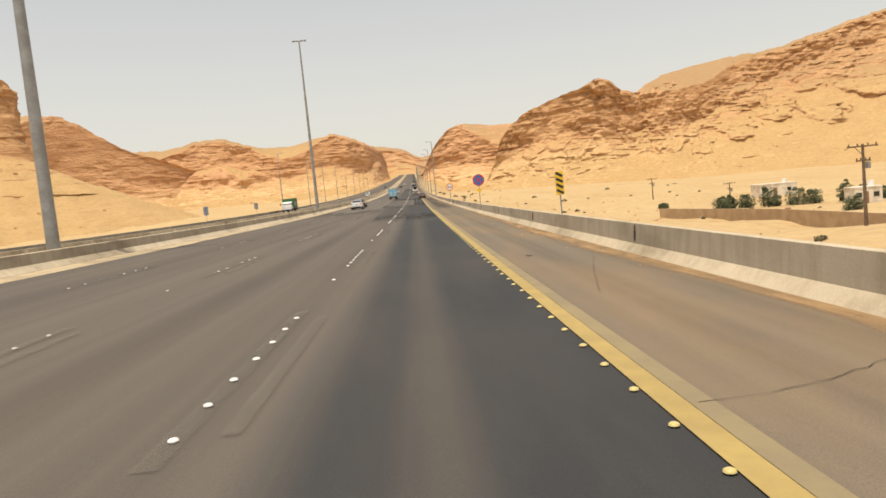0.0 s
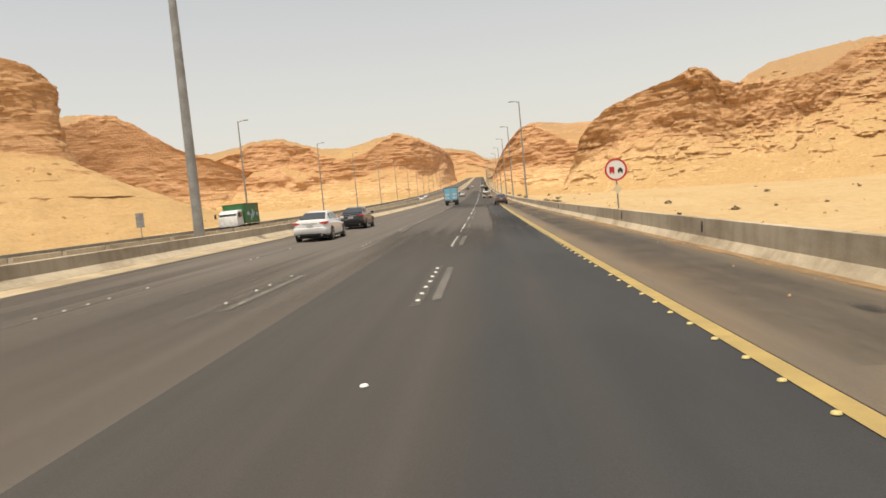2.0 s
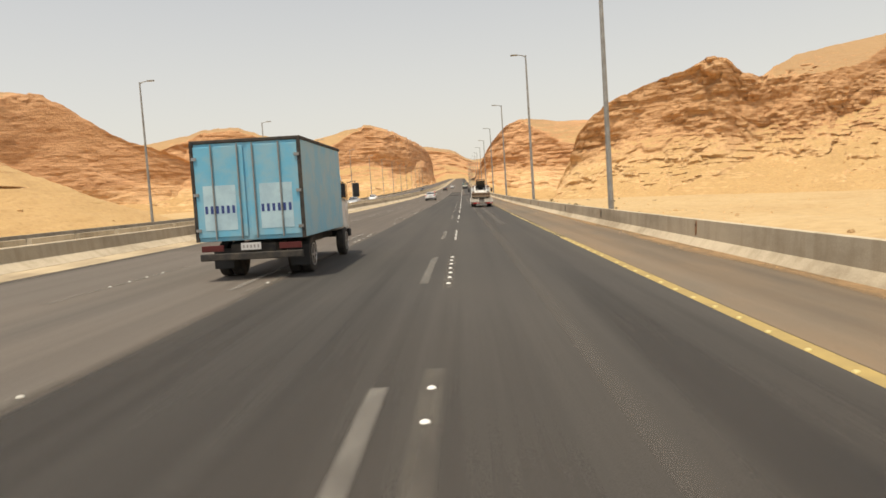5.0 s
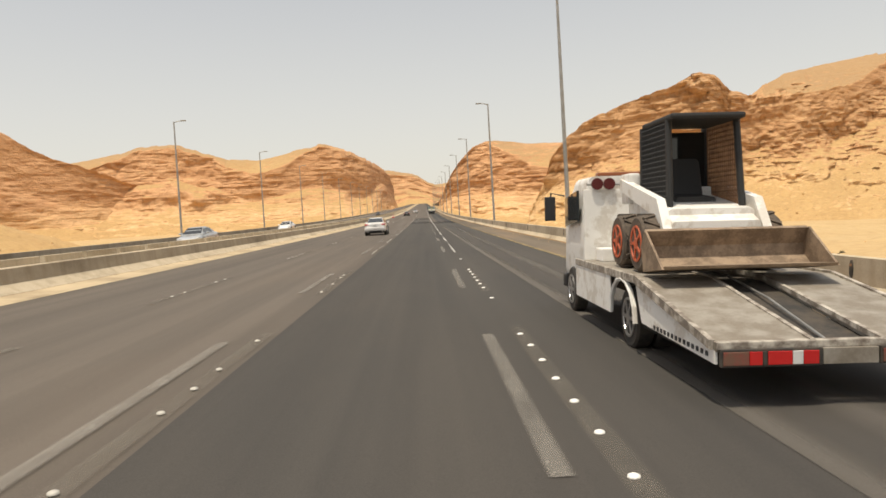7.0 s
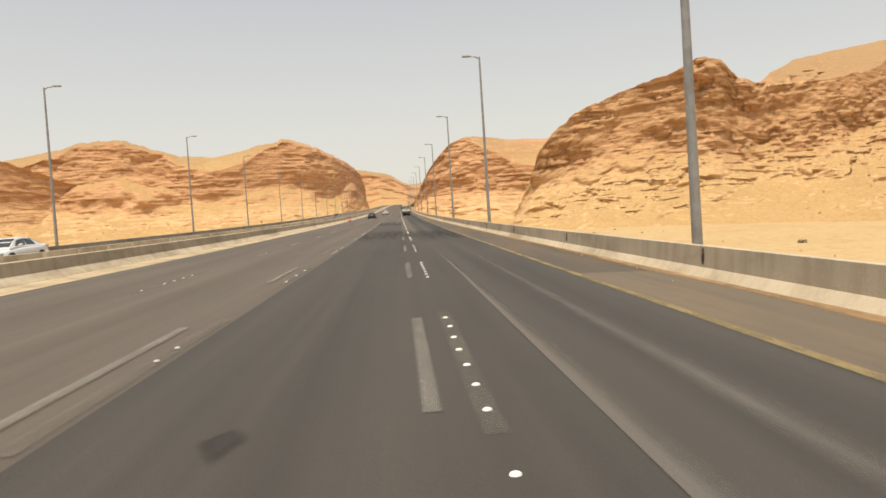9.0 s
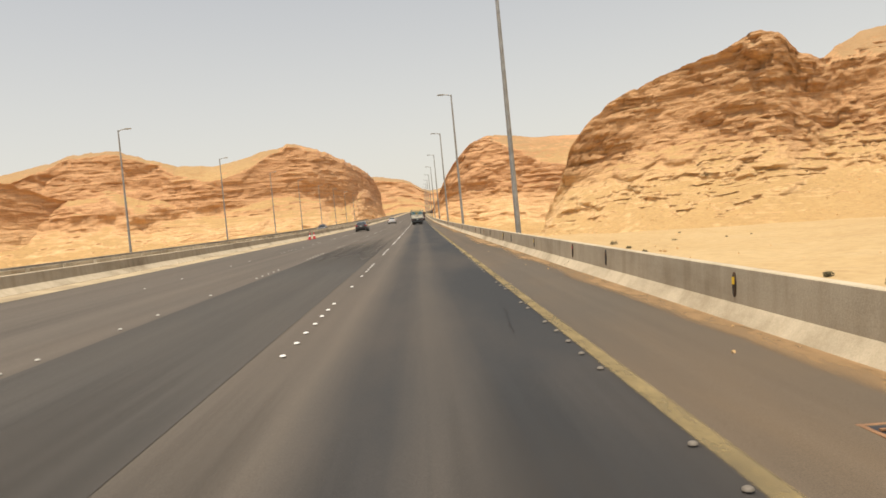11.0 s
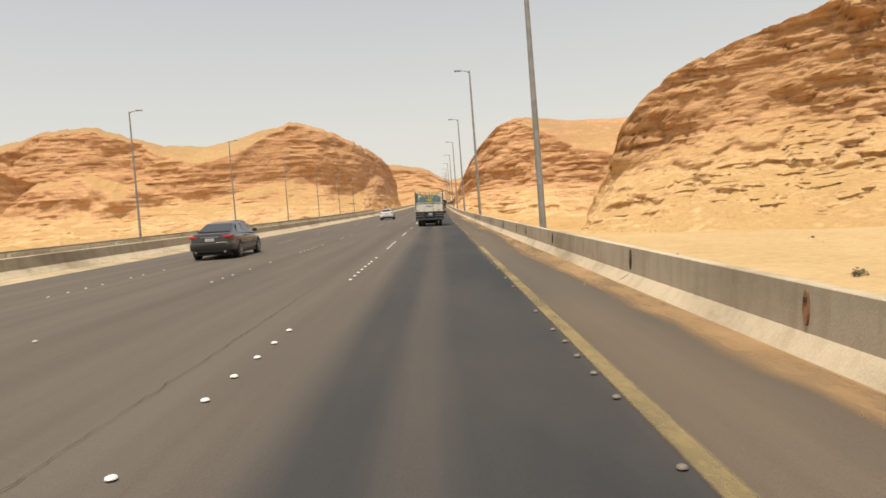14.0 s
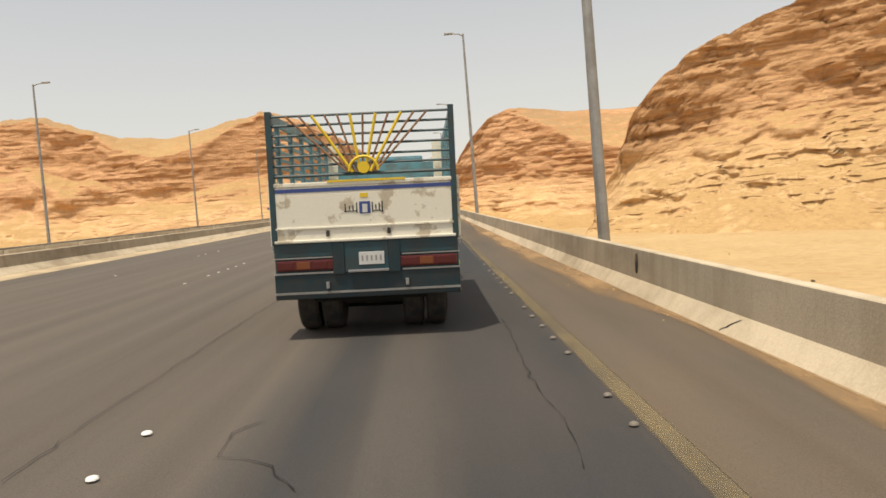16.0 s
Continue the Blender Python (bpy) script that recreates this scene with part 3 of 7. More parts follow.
bluff("sandstone_mesa", "broad orange sandstone mesa with layered cliffs above a rubble slope",
      [(86, 780, 12, 72, 764, 0, 0, 0.4, 0.2), (96, 768, 36, 75, 746, 0, 0, 0.45, 0.22), (101, 760, 57, 80, 724, 0, 0, 0.52, 0.25), (112, 752, 71, 95, 708, 0, 0, 0.7, 0.36), (126, 747, 82, 99, 694, 0, 0, 0.7, 0.38),
       (150, 735, 95, 112, 672, 0, 0, 0.66, 0.36), (180, 715, 103, 134, 648, 0, 0, 0.68, 0.3), (192, 706, 107, 146, 638, 0, 0, 0.66, 0.26), (198, 703, 110.5, 152, 634, 0, 0, 0.62, 0.2), (209, 698, 111, 162, 628, 0, 0, 0.55, 0.14),
       (219, 699, 108, 174, 622, 0, 0, 0.55, 0.14), (228, 701, 98, 184, 618, 0, 0, 0.58, 0.18), (243, 706, 96, 204, 612, 0.05, 0.05, 0.66, 0.3), (285, 730, 117, 240, 592, 0.2, 0.3, 0.7, 0.5), (333, 752, 129, 275, 565, 0.22, 0.3, 0.6, 0.46),
       (372, 750, 135, 300, 535, 0.08, 0.1, 0.5, 0.3), (420, 742, 141, 330, 500, 0.03, 0.03, 0.38, 0.16), (520, 700, 169, 400, 430, 0.02, 0.02, 0.25, 0.1), (640, 560, 186, 470, 340, 0.02, 0.02, 0.25, 0.1), (700, 380, 190, 520, 250, 0, 0, 0.3, 0.12)],
      1, lobes=[(213, 40, 17, 150, 6), (192, 3, 17, 22, 5.5), (214, 10, 15, 18, 5.5), (170, 3, 11, 18, 5), (187, 20, 17, 26, 6), (152, 12, 13, 20, 5), (138, 26, 14, 18, 4), (228, 18, 11, 18, 5), (165, 32, 15, 20, 5), (120, 10, 12, 18, 4), (285, 18, 24, 22, 6), (320, 12, 16, 17, 6), (360, 25, 20, 22, 6), (400, 40, 26, 30, 7), (445, 30, 22, 26, 7), (490, 50, 28, 34, 8)],
      fan=1.3, boulders=80, rubble=600, jag=2.4, ledge=1.0, rough=1.5, low_rock=0.3, rise=0.5, step=1.5, wall=0.6)
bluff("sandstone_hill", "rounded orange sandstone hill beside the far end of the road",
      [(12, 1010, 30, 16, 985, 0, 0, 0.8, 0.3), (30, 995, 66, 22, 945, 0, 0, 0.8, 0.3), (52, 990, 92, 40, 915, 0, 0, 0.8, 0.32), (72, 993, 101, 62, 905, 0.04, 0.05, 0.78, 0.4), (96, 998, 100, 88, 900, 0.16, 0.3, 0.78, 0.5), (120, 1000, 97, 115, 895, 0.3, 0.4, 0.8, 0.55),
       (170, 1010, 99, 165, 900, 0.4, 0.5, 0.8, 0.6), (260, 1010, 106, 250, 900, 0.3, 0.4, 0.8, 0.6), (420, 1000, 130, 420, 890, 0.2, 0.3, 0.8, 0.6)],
      11, step=2.4, rise=0.6, boulders=15, jag=1.5, stone=ROCK_HAZED)
bluff("sandstone_butte", "tall orange sandstone butte with a sheer cliff above a sand slope",
      [(-640, 380, 190, -500, 190, 0, 0, 0.44, 0.07), (-560, 420, 178, -420, 220, 0, 0, 0.44, 0.07), (-470, 480, 152, -320, 270, 0, 0, 0.46, 0.07), (-400, 512, 138, -240, 340, 0, 0, 0.48, 0.07), (-350, 526, 128, -200, 420, 0, 0, 0.5, 0.08),
       (-328, 531, 120, -180, 490, 0, 0, 0.52, 0.09), (-320, 537, 112, -178, 545, 0, 0, 0.53, 0.08), (-330, 556, 110, -200, 598, 0, 0, 0.62, 0.1), (-352, 586, 110, -240, 640, 0, 0, 0.64, 0.12), (-400, 660, 108, -300, 700, 0, 0, 0.66, 0.15)],
      21, fan=1.12, boulders=70, rubble=450, low_rock=0.3, jag=1.6, buttress=5.0, lobes=[(-440, 34, 20, 10, 3.5), (-380, 30, 14, 9, 3), (-350, 26, 11, 8, 2.5), (-500, 50, 24, 12, 3.5), (-410, 44, 14, 9, 3)])
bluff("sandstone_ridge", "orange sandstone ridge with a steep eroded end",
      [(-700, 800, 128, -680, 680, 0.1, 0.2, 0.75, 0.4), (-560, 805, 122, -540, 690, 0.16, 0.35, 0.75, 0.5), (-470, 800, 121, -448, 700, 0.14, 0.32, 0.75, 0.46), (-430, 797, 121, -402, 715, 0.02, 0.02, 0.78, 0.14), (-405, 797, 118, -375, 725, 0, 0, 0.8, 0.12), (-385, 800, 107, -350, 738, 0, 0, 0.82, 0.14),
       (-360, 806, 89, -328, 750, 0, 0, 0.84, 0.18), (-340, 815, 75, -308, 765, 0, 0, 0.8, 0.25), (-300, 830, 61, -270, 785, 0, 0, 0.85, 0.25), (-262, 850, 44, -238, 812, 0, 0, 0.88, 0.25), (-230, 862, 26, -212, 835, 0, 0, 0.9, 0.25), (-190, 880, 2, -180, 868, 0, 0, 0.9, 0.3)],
      31, step=2.0, rise=0.8, low_rock=0.3, boulders=25, fan=1.3, jag=2.0, ledge=0.5, wall=0.5, rough=0.4, stone=ROCK_HAZED)
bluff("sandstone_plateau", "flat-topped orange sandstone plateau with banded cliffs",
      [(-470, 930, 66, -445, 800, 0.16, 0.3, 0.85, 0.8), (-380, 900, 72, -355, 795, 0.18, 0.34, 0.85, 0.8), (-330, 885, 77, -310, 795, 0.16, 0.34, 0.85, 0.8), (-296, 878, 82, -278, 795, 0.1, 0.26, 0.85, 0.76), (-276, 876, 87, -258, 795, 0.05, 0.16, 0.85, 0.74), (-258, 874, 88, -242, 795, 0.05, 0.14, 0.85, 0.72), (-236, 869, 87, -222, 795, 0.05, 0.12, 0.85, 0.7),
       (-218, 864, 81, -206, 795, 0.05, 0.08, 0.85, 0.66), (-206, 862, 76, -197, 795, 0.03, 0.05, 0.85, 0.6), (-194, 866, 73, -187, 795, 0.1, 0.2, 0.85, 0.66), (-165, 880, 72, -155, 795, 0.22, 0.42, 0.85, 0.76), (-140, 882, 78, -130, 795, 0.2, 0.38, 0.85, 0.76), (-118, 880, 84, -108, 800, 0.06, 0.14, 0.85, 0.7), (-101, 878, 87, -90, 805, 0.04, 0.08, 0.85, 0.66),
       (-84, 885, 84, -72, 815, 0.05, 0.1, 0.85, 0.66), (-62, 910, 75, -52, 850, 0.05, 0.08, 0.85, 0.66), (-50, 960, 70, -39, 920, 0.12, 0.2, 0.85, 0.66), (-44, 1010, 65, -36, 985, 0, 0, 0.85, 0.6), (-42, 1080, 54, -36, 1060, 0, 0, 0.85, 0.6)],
      41, step=1.8, rise=0.5, low_rock=0.6, boulders=30, fan=1.1, ledge=0.85, jag=2.0, buttress=4.0, wall=0.52, rough=0.65, stone=ROCK_HAZED)
bluff("distant_hill", "distant sandstone hill closing the valley, its colour paled for haze",
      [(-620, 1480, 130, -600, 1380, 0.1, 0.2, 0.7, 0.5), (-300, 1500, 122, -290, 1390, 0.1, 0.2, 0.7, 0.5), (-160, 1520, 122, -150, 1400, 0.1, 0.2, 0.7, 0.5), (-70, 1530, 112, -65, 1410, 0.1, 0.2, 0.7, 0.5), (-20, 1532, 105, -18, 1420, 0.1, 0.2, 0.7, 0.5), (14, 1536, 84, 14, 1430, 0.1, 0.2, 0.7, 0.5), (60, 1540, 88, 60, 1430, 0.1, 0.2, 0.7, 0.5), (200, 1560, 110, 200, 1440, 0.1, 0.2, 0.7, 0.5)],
      51, step=4.0, rise=1.2, stone=ROCK_HAZED)

# ---- carriageways ----
tagged(strip("road", (MED, barrier_x), YS, 0.0, ASPHALT), "worn grey-brown asphalt motorway carriageway", "road")
strip("pavement_shoulder", (0.1, barrier_x), [y for y in YS if y <= 255], 0.005, SHOULDER)
strip("pavement_shoulder_old", (0.1, barrier_x), [y for y in YS if y >= 255], 0.005, SHOULDER_OLD)
strip("road_opposite", (-29.5, -18.25), YS, 0.0, ASPHALT)
strip("asphalt_overlay_start", (lambda y: -5.25 - 0.0085 * (y - 5), -0.1), [y for y in YS if -10 <= y <= 40], 0.005, ASPHALT_NEW)
strip("asphalt_overlay_wide", (lambda y: -5.25 - 0.0085 * (y - 5), -0.1), [y for y in YS if 40 <= y <= 120], 0.005, ASPHALT_WORN)
strip("asphalt_dusty_lanes", (MED + 0.8, lambda y: -5.2 - 0.0085 * (y - 5)), [y for y in YS if 10 <= y <= 140], 0.008, ASPHALT_DUSTY)
strip("asphalt_dusty_lane", (-7.0, -1.7), [y for y in YS if 30 <= y <= 140], 0.0095, ASPHALT_DUSTY_LATE)
strip("shoulder_patch", (0.5, lambda y: barrier_x(y) - 0.35), [y for y in YS if 25 <= y <= 120], 0.009, DARK_PATCH)


def seam(y):
    """The joint between the two new lanes, which wanders outwards along the road."""
    return float(np.interp(y, [95, 150, 163, 230, 310], [-2.2, -2.23, -2.34, -2.7, -2.7]))


strip("asphalt_overlay_mid", (-6.8, seam), [y for y in YS if 95 <= y <= 275], 0.011, ASPHALT_IN)
strip("asphalt_overlay_right", (seam, -0.1), [y for y in YS if 95 <= y <= 275], 0.011, ASPHALT_IN)


def pale(y):
    """How wide the worn streaks of the outer lane are along the road."""
    return float(np.interp(y, [100, 150, 240, 268, 285], [0.5, 1.0, 0.8, 0.02, 0.02]))


strip("asphalt_pale_seam", (seam, lambda y: seam(y) + 0.46 * pale(y)), [y for y in YS if 100 <= y <= 270], 0.017, ASPHALT_PALE)
strip("asphalt_pale_streak", (lambda y: -1.47 - 0.36 * pale(y), lambda y: -1.47 + 0.36 * pale(y)), [y for y in YS if 150 <= y <= 270], 0.018, PALE_STREAK)
strip("asphalt_overlay_left", (-6.8, -3.95), [y for y in YS if 260 <= y <= 375], 0.005, ASPHALT_END)
strip("asphalt_overlay_mid_end", (-6.8, seam), [y for y in YS if 275 <= y <= 310], 0.011, ASPHALT_OUT)
strip("asphalt_overlay_right_end", (seam, -0.1), [y for y in YS if 275 <= y <= 310], 0.011, ASPHALT_OUT)
strip("sand_verge", (MED, -13.5), YS, 0.008, DUST)
strip("median_sand", (-17.85, MED - 0.55), YS, 0.02, DUST)
strip("yellow_line", (-0.14, 0.07), [y for y in YS if y <= 140], 0.014, YELLOW_PAINT)
strip("yellow_line_faded", (-0.1, 0.11), [y for y in YS if 140 <= y <= 395], 0.014, YELLOW_FADED)
strip("yellow_line_worn", (-0.1, 0.11), [y for y in YS if 395 <= y < 660], 0.014, YELLOW_WORN)
strip("yellow_line_old", (0.075, 0.26), [y for y in YS if y <= 20], 0.014, YELLOW_OLD)


def drift(name, y0, y1, inner, width, material, seed, sign=1, lift=0.012):
    """Sand blown against a kerb: a thin sheet with an uneven edge."""
    ys = np.arange(y0, y1, 0.8)
    n = (fbm(ys / 9, ys * 0, seed, 4, 0.65) + 0.75)
    v, f = [], []
    for y, k in zip(ys, n):
        a = float(inner(y)) + sign * 0.03
        c = a - sign * max(0.15, float(np.interp(y, [120, 170, 285, 320], width)) * k)
        for u in (0, 0.5, 1):
            x = a + (c - a) * u
            v.append((x, y, rz(y, x) + lift + 0.02 * (1 - u)))
    f = [(3 * i + 1 + j, 3 * i + j, 3 * i + 3 + j, 3 * i + 4 + j) for i in range(len(ys) - 1) for j in (0, 1)]
    me = mesh_from(name, v, f, material)
    uv = me.uv_layers.new(name="across")
    for lp in me.loops:
        uv.data[lp.index].uv = (0.4 + 0.6 * (lp.vertex_index % 3) / 2, v[lp.vertex_index][1])
    return tagged(new(name, me), kind="structure")


drift("sand_drift_right", -100, 660, barrier_x, (0.6, 0.35, 0.35, 0.75), DRIFT, 61)
drift("sand_drift_median", -100, 660, lambda y: MED, (0.9, 0.75, 0.75, 0.75), DUST, 62, -1, 0.016)

# ---- barriers ----
def barrier(name, foot, side, label, y0=-100, y1=680, seg=6.0, kerb=False, gap=0.001):
    """Concrete safety barrier: a sloped foot and a leaning wall, cast in lengths. side +1: the road lies to its left."""
    root = tagged(new(name), label, "barrier", kind="structure")
    prof = [(0, 0), (0, 0.04), (0.17, 0.25), (0.2, 0.71), (0.215, 0.722), (0.34, 0.722), (0.355, 0.71), (0.4, 0.25), (0.42, 0)]
    if kerb:
        prof = [(0, 0), (0.005, 0.06), (0.3, 0.27), (0.34, 0.63), (0.36, 0.65), (0.5, 0.65), (0.52, 0.63), (0.56, 0.2), (0.58, 0)]
    y = y0
    while y < y1:
        step = seg + (0 if seg > 8 or gap > 0.1 else (_tab[int(y) & 255, 9] - 0.5) * 2.4)
        a, b = y + gap, y + step - gap
        v, f = [], []
        for yy in (a, b):
            fx = float(foot(yy))
            v += [(fx + side * px, yy, rz(yy, fx + side * px) - 0.02 + pz) for px, pz in prof]
        k = len(prof)
        f = [(i, (i + 1) % k, k + (i + 1) % k, k + i) for i in range(k)] + [tuple(range(k - 1, -1, -1)), tuple(range(k, 2 * k))]
        if side < 0:
            f = [tuple(reversed(q)) for q in f]
        me = mesh_from("barrier_segment", v, f, CONCRETE if gap < 0.1 else CONCRETE_PALE)
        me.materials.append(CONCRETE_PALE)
        me.materials.append(FOOT_SHADOW)
        # tops and sloped foot paler: sunlight put into the colour; blotches are stains
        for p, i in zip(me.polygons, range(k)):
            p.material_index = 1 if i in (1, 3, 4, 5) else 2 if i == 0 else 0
        ob = new("barrier_segment", me)
        ob.parent = root
        y += step
    return root


barrier("barrier_right", barrier_x, 1, "grey concrete safety barrier beside the shoulder, stained foot and top coloured sunlit-pale")
barrier("barrier_median", lambda y: MED, -1, "grey concrete median barrier, stained foot and top coloured sunlit-pale", kerb=True)
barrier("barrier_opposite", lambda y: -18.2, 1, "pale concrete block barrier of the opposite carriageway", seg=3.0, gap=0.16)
barrier("barrier_far", lambda y: -29.6, -1, "low grey concrete barrier beyond the opposite carriageway", seg=12.0)


# ---- lamps ----
def tube(bm, pts, radii, n=10, cap=True):
    """A tapered tube along points."""
    rings = []
    P = [Vector(p) for p in pts]
    for i, p in enumerate(P):
        d = (P[min(i + 1, len(P) - 1)] - P[max(i - 1, 0)]).normalized()
        q = d.to_track_quat("Z", "Y")
        rings.append([bm.verts.new(p + q @ Vector((radii[i] * math.cos(2 * math.pi * k / n), radii[i] * math.sin(2 * math.pi * k / n), 0))) for k in range(n)])
    for a, b in zip(rings, rings[1:]):
        for k in range(n):
            bm.faces.new((a[k], a[(k + 1) % n], b[(k + 1) % n], b[k]))
    if cap:
        bm.faces.new(rings[0][::-1])
        bm.faces.new(rings[-1])
    return bm


def box(bm, x0, x1, y0, y1, z0, z1, bevel=0.0):
    m = Matrix.Translation(((x0 + x1) / 2, (y0 + y1) / 2, (z0 + z1) / 2)) @ Matrix.Diagonal((abs(x1 - x0), abs(y1 - y0), abs(z1 - z0), 1))
    r = bmesh.ops.create_cube(bm, size=1.0, matrix=m)
    if bevel:
        es = list({e for v in r["verts"] for e in v.link_edges})
        bmesh.ops.bevel(bm, geom=es, offset=bevel, segments=2, profile=0.6, affect="EDGES")
    return bm


def lamp_post(arm=-1):
    root = tagged(new("street_lamp"), "tall grey tapered steel street lamp with a single short arm", "street lamp", "lamps along the road")
    part("pole", tube(bmesh.new(), [(0, 0, -0.4), (0, 0, 6.0), (0, 0, 13.1)], [0.13, 0.1, 0.065], 12), STEEL, root)
    part("base_plate", box(bmesh.new(), -0.2, 0.2, -0.2, 0.2, -0.5, -0.36), STEEL, root)
    part("arm", tube(bmesh.new(), [(0, 0, 12.95), (arm * 0.3, 0, 13.1), (arm * 0.8, 0, 13.16)], [0.05, 0.045, 0.04], 8), STEEL, root)
    part("lantern", box(bmesh.new(), min(arm * 0.7, arm * 1.3), max(arm * 0.7, arm * 1.3), -0.13, 0.13, 13.1, 13.22, 0.04), STEEL, root)
    return root


POSTS = [72, 111, 147, 178.7, 215.4, 254, 291, 324.6, 361.5, 393.5, 429.5, 464.5, 500, 536, 572, 608, 644, 680]
first = lamp_post(-1)
first.matrix_basis = pose(float(barrier_x(POSTS[1])) + 0.5, POSTS[1], rz(POSTS[1], 3))
for y in POSTS[2:]:
    copy_thing(first, pose(float(barrier_x(y)) + 0.5, y, rz(y, 3)))
# ---- vehicles ----
WHITE_CAR = plain("white_car_paint", (0.8, 0.79, 0.77), 0.28, coat=0.6)
BLACK_CAR = plain("black_car_paint", (0.016, 0.016, 0.018), 0.28, coat=0.6)
GREY_CAR = plain("dark_grey_car_paint", (0.045, 0.042, 0.042), 0.28, coat=0.6)
BROWN_CAR = plain("brown_car_paint", (0.1, 0.07, 0.065), 0.28, coat=0.6)
SILVER_CAR = worn("silver_car_paint", (0.5, 0.52, 0.53), (0.4, 0.4, 0.4), rough=0.3, metal=0.4, scale=1.5, amount=0.8, bump=0.0, coat=0.5)
GLASS = plain("tinted_glass", (0.02, 0.024, 0.026), 0.06, 0.0, coat=0.4)
RUBBER = worn("tyre_rubber", (0.022, 0.021, 0.02), (0.06, 0.05, 0.04), rough=0.85, scale=6)
ALLOY = plain("alloy_rim", (0.5, 0.5, 0.5), 0.3, 0.85)
PLASTIC = plain("black_plastic", (0.025, 0.025, 0.026), 0.6)
CHASSIS = worn("dusty_chassis", (0.03, 0.028, 0.026), (0.08, 0.065, 0.05), rough=0.8, scale=4)
RED_LENS = plain("red_lamp_lens", (0.55, 0.02, 0.02), 0.2, coat=0.5)
DARK_RED_LENS = plain("dull_red_lamp_lens", (0.1, 0.014, 0.013), 0.35)
AMBER_DULL = plain("dull_amber_lens", (0.2, 0.06, 0.02), 0.35)
CLEAR = plain("clear_lamp_lens", (0.7, 0.7, 0.68), 0.15, coat=0.6)
PLATE = plain("number_plate_white", (0.62, 0.62, 0.6), 0.5)
INK = plain("dark_ink", (0.03, 0.03, 0.035), 0.6)
CREAM = worn("cream_truck_paint", (0.74, 0.71, 0.6), (0.4, 0.33, 0.23), rough=0.55, scale=2.6, amount=0.9, fine=30)
TRUCK_WHITE = worn("scratched_white_truck_paint", (0.76, 0.75, 0.72), (0.56, 0.52, 0.46), rough=0.5, scale=2.6, amount=0.8, fine=30)
TEAL = worn("dark_teal_paint", (0.018, 0.06, 0.075), (0.035, 0.045, 0.045), rough=0.5, scale=3, amount=0.6)
TEAL_LIGHT = worn("blue_teal_paint", (0.09, 0.24, 0.3), (0.1, 0.13, 0.13), rough=0.5, scale=3, amount=0.65)
NAVY = worn("dark_bumper_paint", (0.008, 0.026, 0.034), (0.025, 0.03, 0.03), rough=0.5, scale=3, amount=0.6)
SUN_YELLOW = plain("yellow_enamel", (0.78, 0.55, 0.03), 0.45)
ORANGE = plain("orange_enamel", (0.72, 0.33, 0.04), 0.5)
RUST = worn("rusty_brown_bar", (0.3, 0.16, 0.08), (0.16, 0.08, 0.04), rough=0.7, scale=6)
BLUE_STRIPE = plain("blue_stripe_paint", (0.04, 0.07, 0.25), 0.5)
PURPLE = plain("purple_stripe_paint", (0.1, 0.06, 0.3), 0.5)
SKY_BLUE = worn("sky_blue_panel_paint", (0.16, 0.48, 0.66), (0.3, 0.5, 0.58), rough=0.45, scale=1.6, amount=0.55, fine=12)
PALE_BLUE = worn("pale_blue_panel_paint", (0.5, 0.68, 0.74), (0.36, 0.52, 0.6), rough=0.5, scale=2.0, amount=0.5)
GREEN_PANEL = worn("green_panel_paint", (0.025, 0.17, 0.05), (0.03, 0.11, 0.04), rough=0.5, scale=2, amount=0.6)
DECK = worn("worn_steel_deck", (0.31, 0.285, 0.245), (0.18, 0.15, 0.115), rough=0.65, metal=0.15, scale=3.5, amount=0.45, fine=40)
BUCKET = worn("muddy_steel_bucket", (0.3, 0.22, 0.15), (0.13, 0.09, 0.06), rough=0.75, scale=5, amount=0.5, fine=40)
RED_RIM = worn("red_orange_rim", (0.6, 0.1, 0.03), (0.3, 0.09, 0.05), rough=0.55, scale=8)
MUD_TYRE = worn("muddy_tyre", (0.13, 0.1, 0.075), (0.05, 0.042, 0.035), rough=0.9, scale=8, amount=0.5)
CAGE = plain("black_cage", (0.02, 0.02, 0.02), 0.6)
CHIPPED = worn("chipped_rusty_edge", (0.5, 0.46, 0.4), (0.07, 0.045, 0.03), rough=0.7, scale=7, amount=0.45, fine=50)
DULL_LENS = worn("dusty_dull_lens", (0.22, 0.06, 0.045), (0.14, 0.09, 0.06), rough=0.5, scale=12)
# near-black: the shade beneath the trucks put into the colour
UNDER = plain("underside_shade_black", (0.012, 0.011, 0.01), 0.9)
LIME = plain("lime_reflective_tape", (0.6, 0.8, 0.05), 0.4)


def ring(hw, z0, z1, r=0.12, tuck=0.0):
    """A rounded cross-section, half-width hw from z0 to z1; tuck draws in its top."""
    pts = []
    for sx, zc, a0 in ((1, z0, -90), (1, z1, 0), (-1, z1, 90), (-1, z0, 180)):
        w = hw - (tuck if zc == z1 else 0)
        rr = min(r, w * 0.9, (z1 - z0) * 0.45)
        cz = zc + rr if zc == z0 else zc - rr
        for k in range(4):
            a = radians(a0 + 30 * k)
            pts.append((sx * (w - rr) + rr * math.cos(a), cz + rr * math.sin(a)))
    return pts


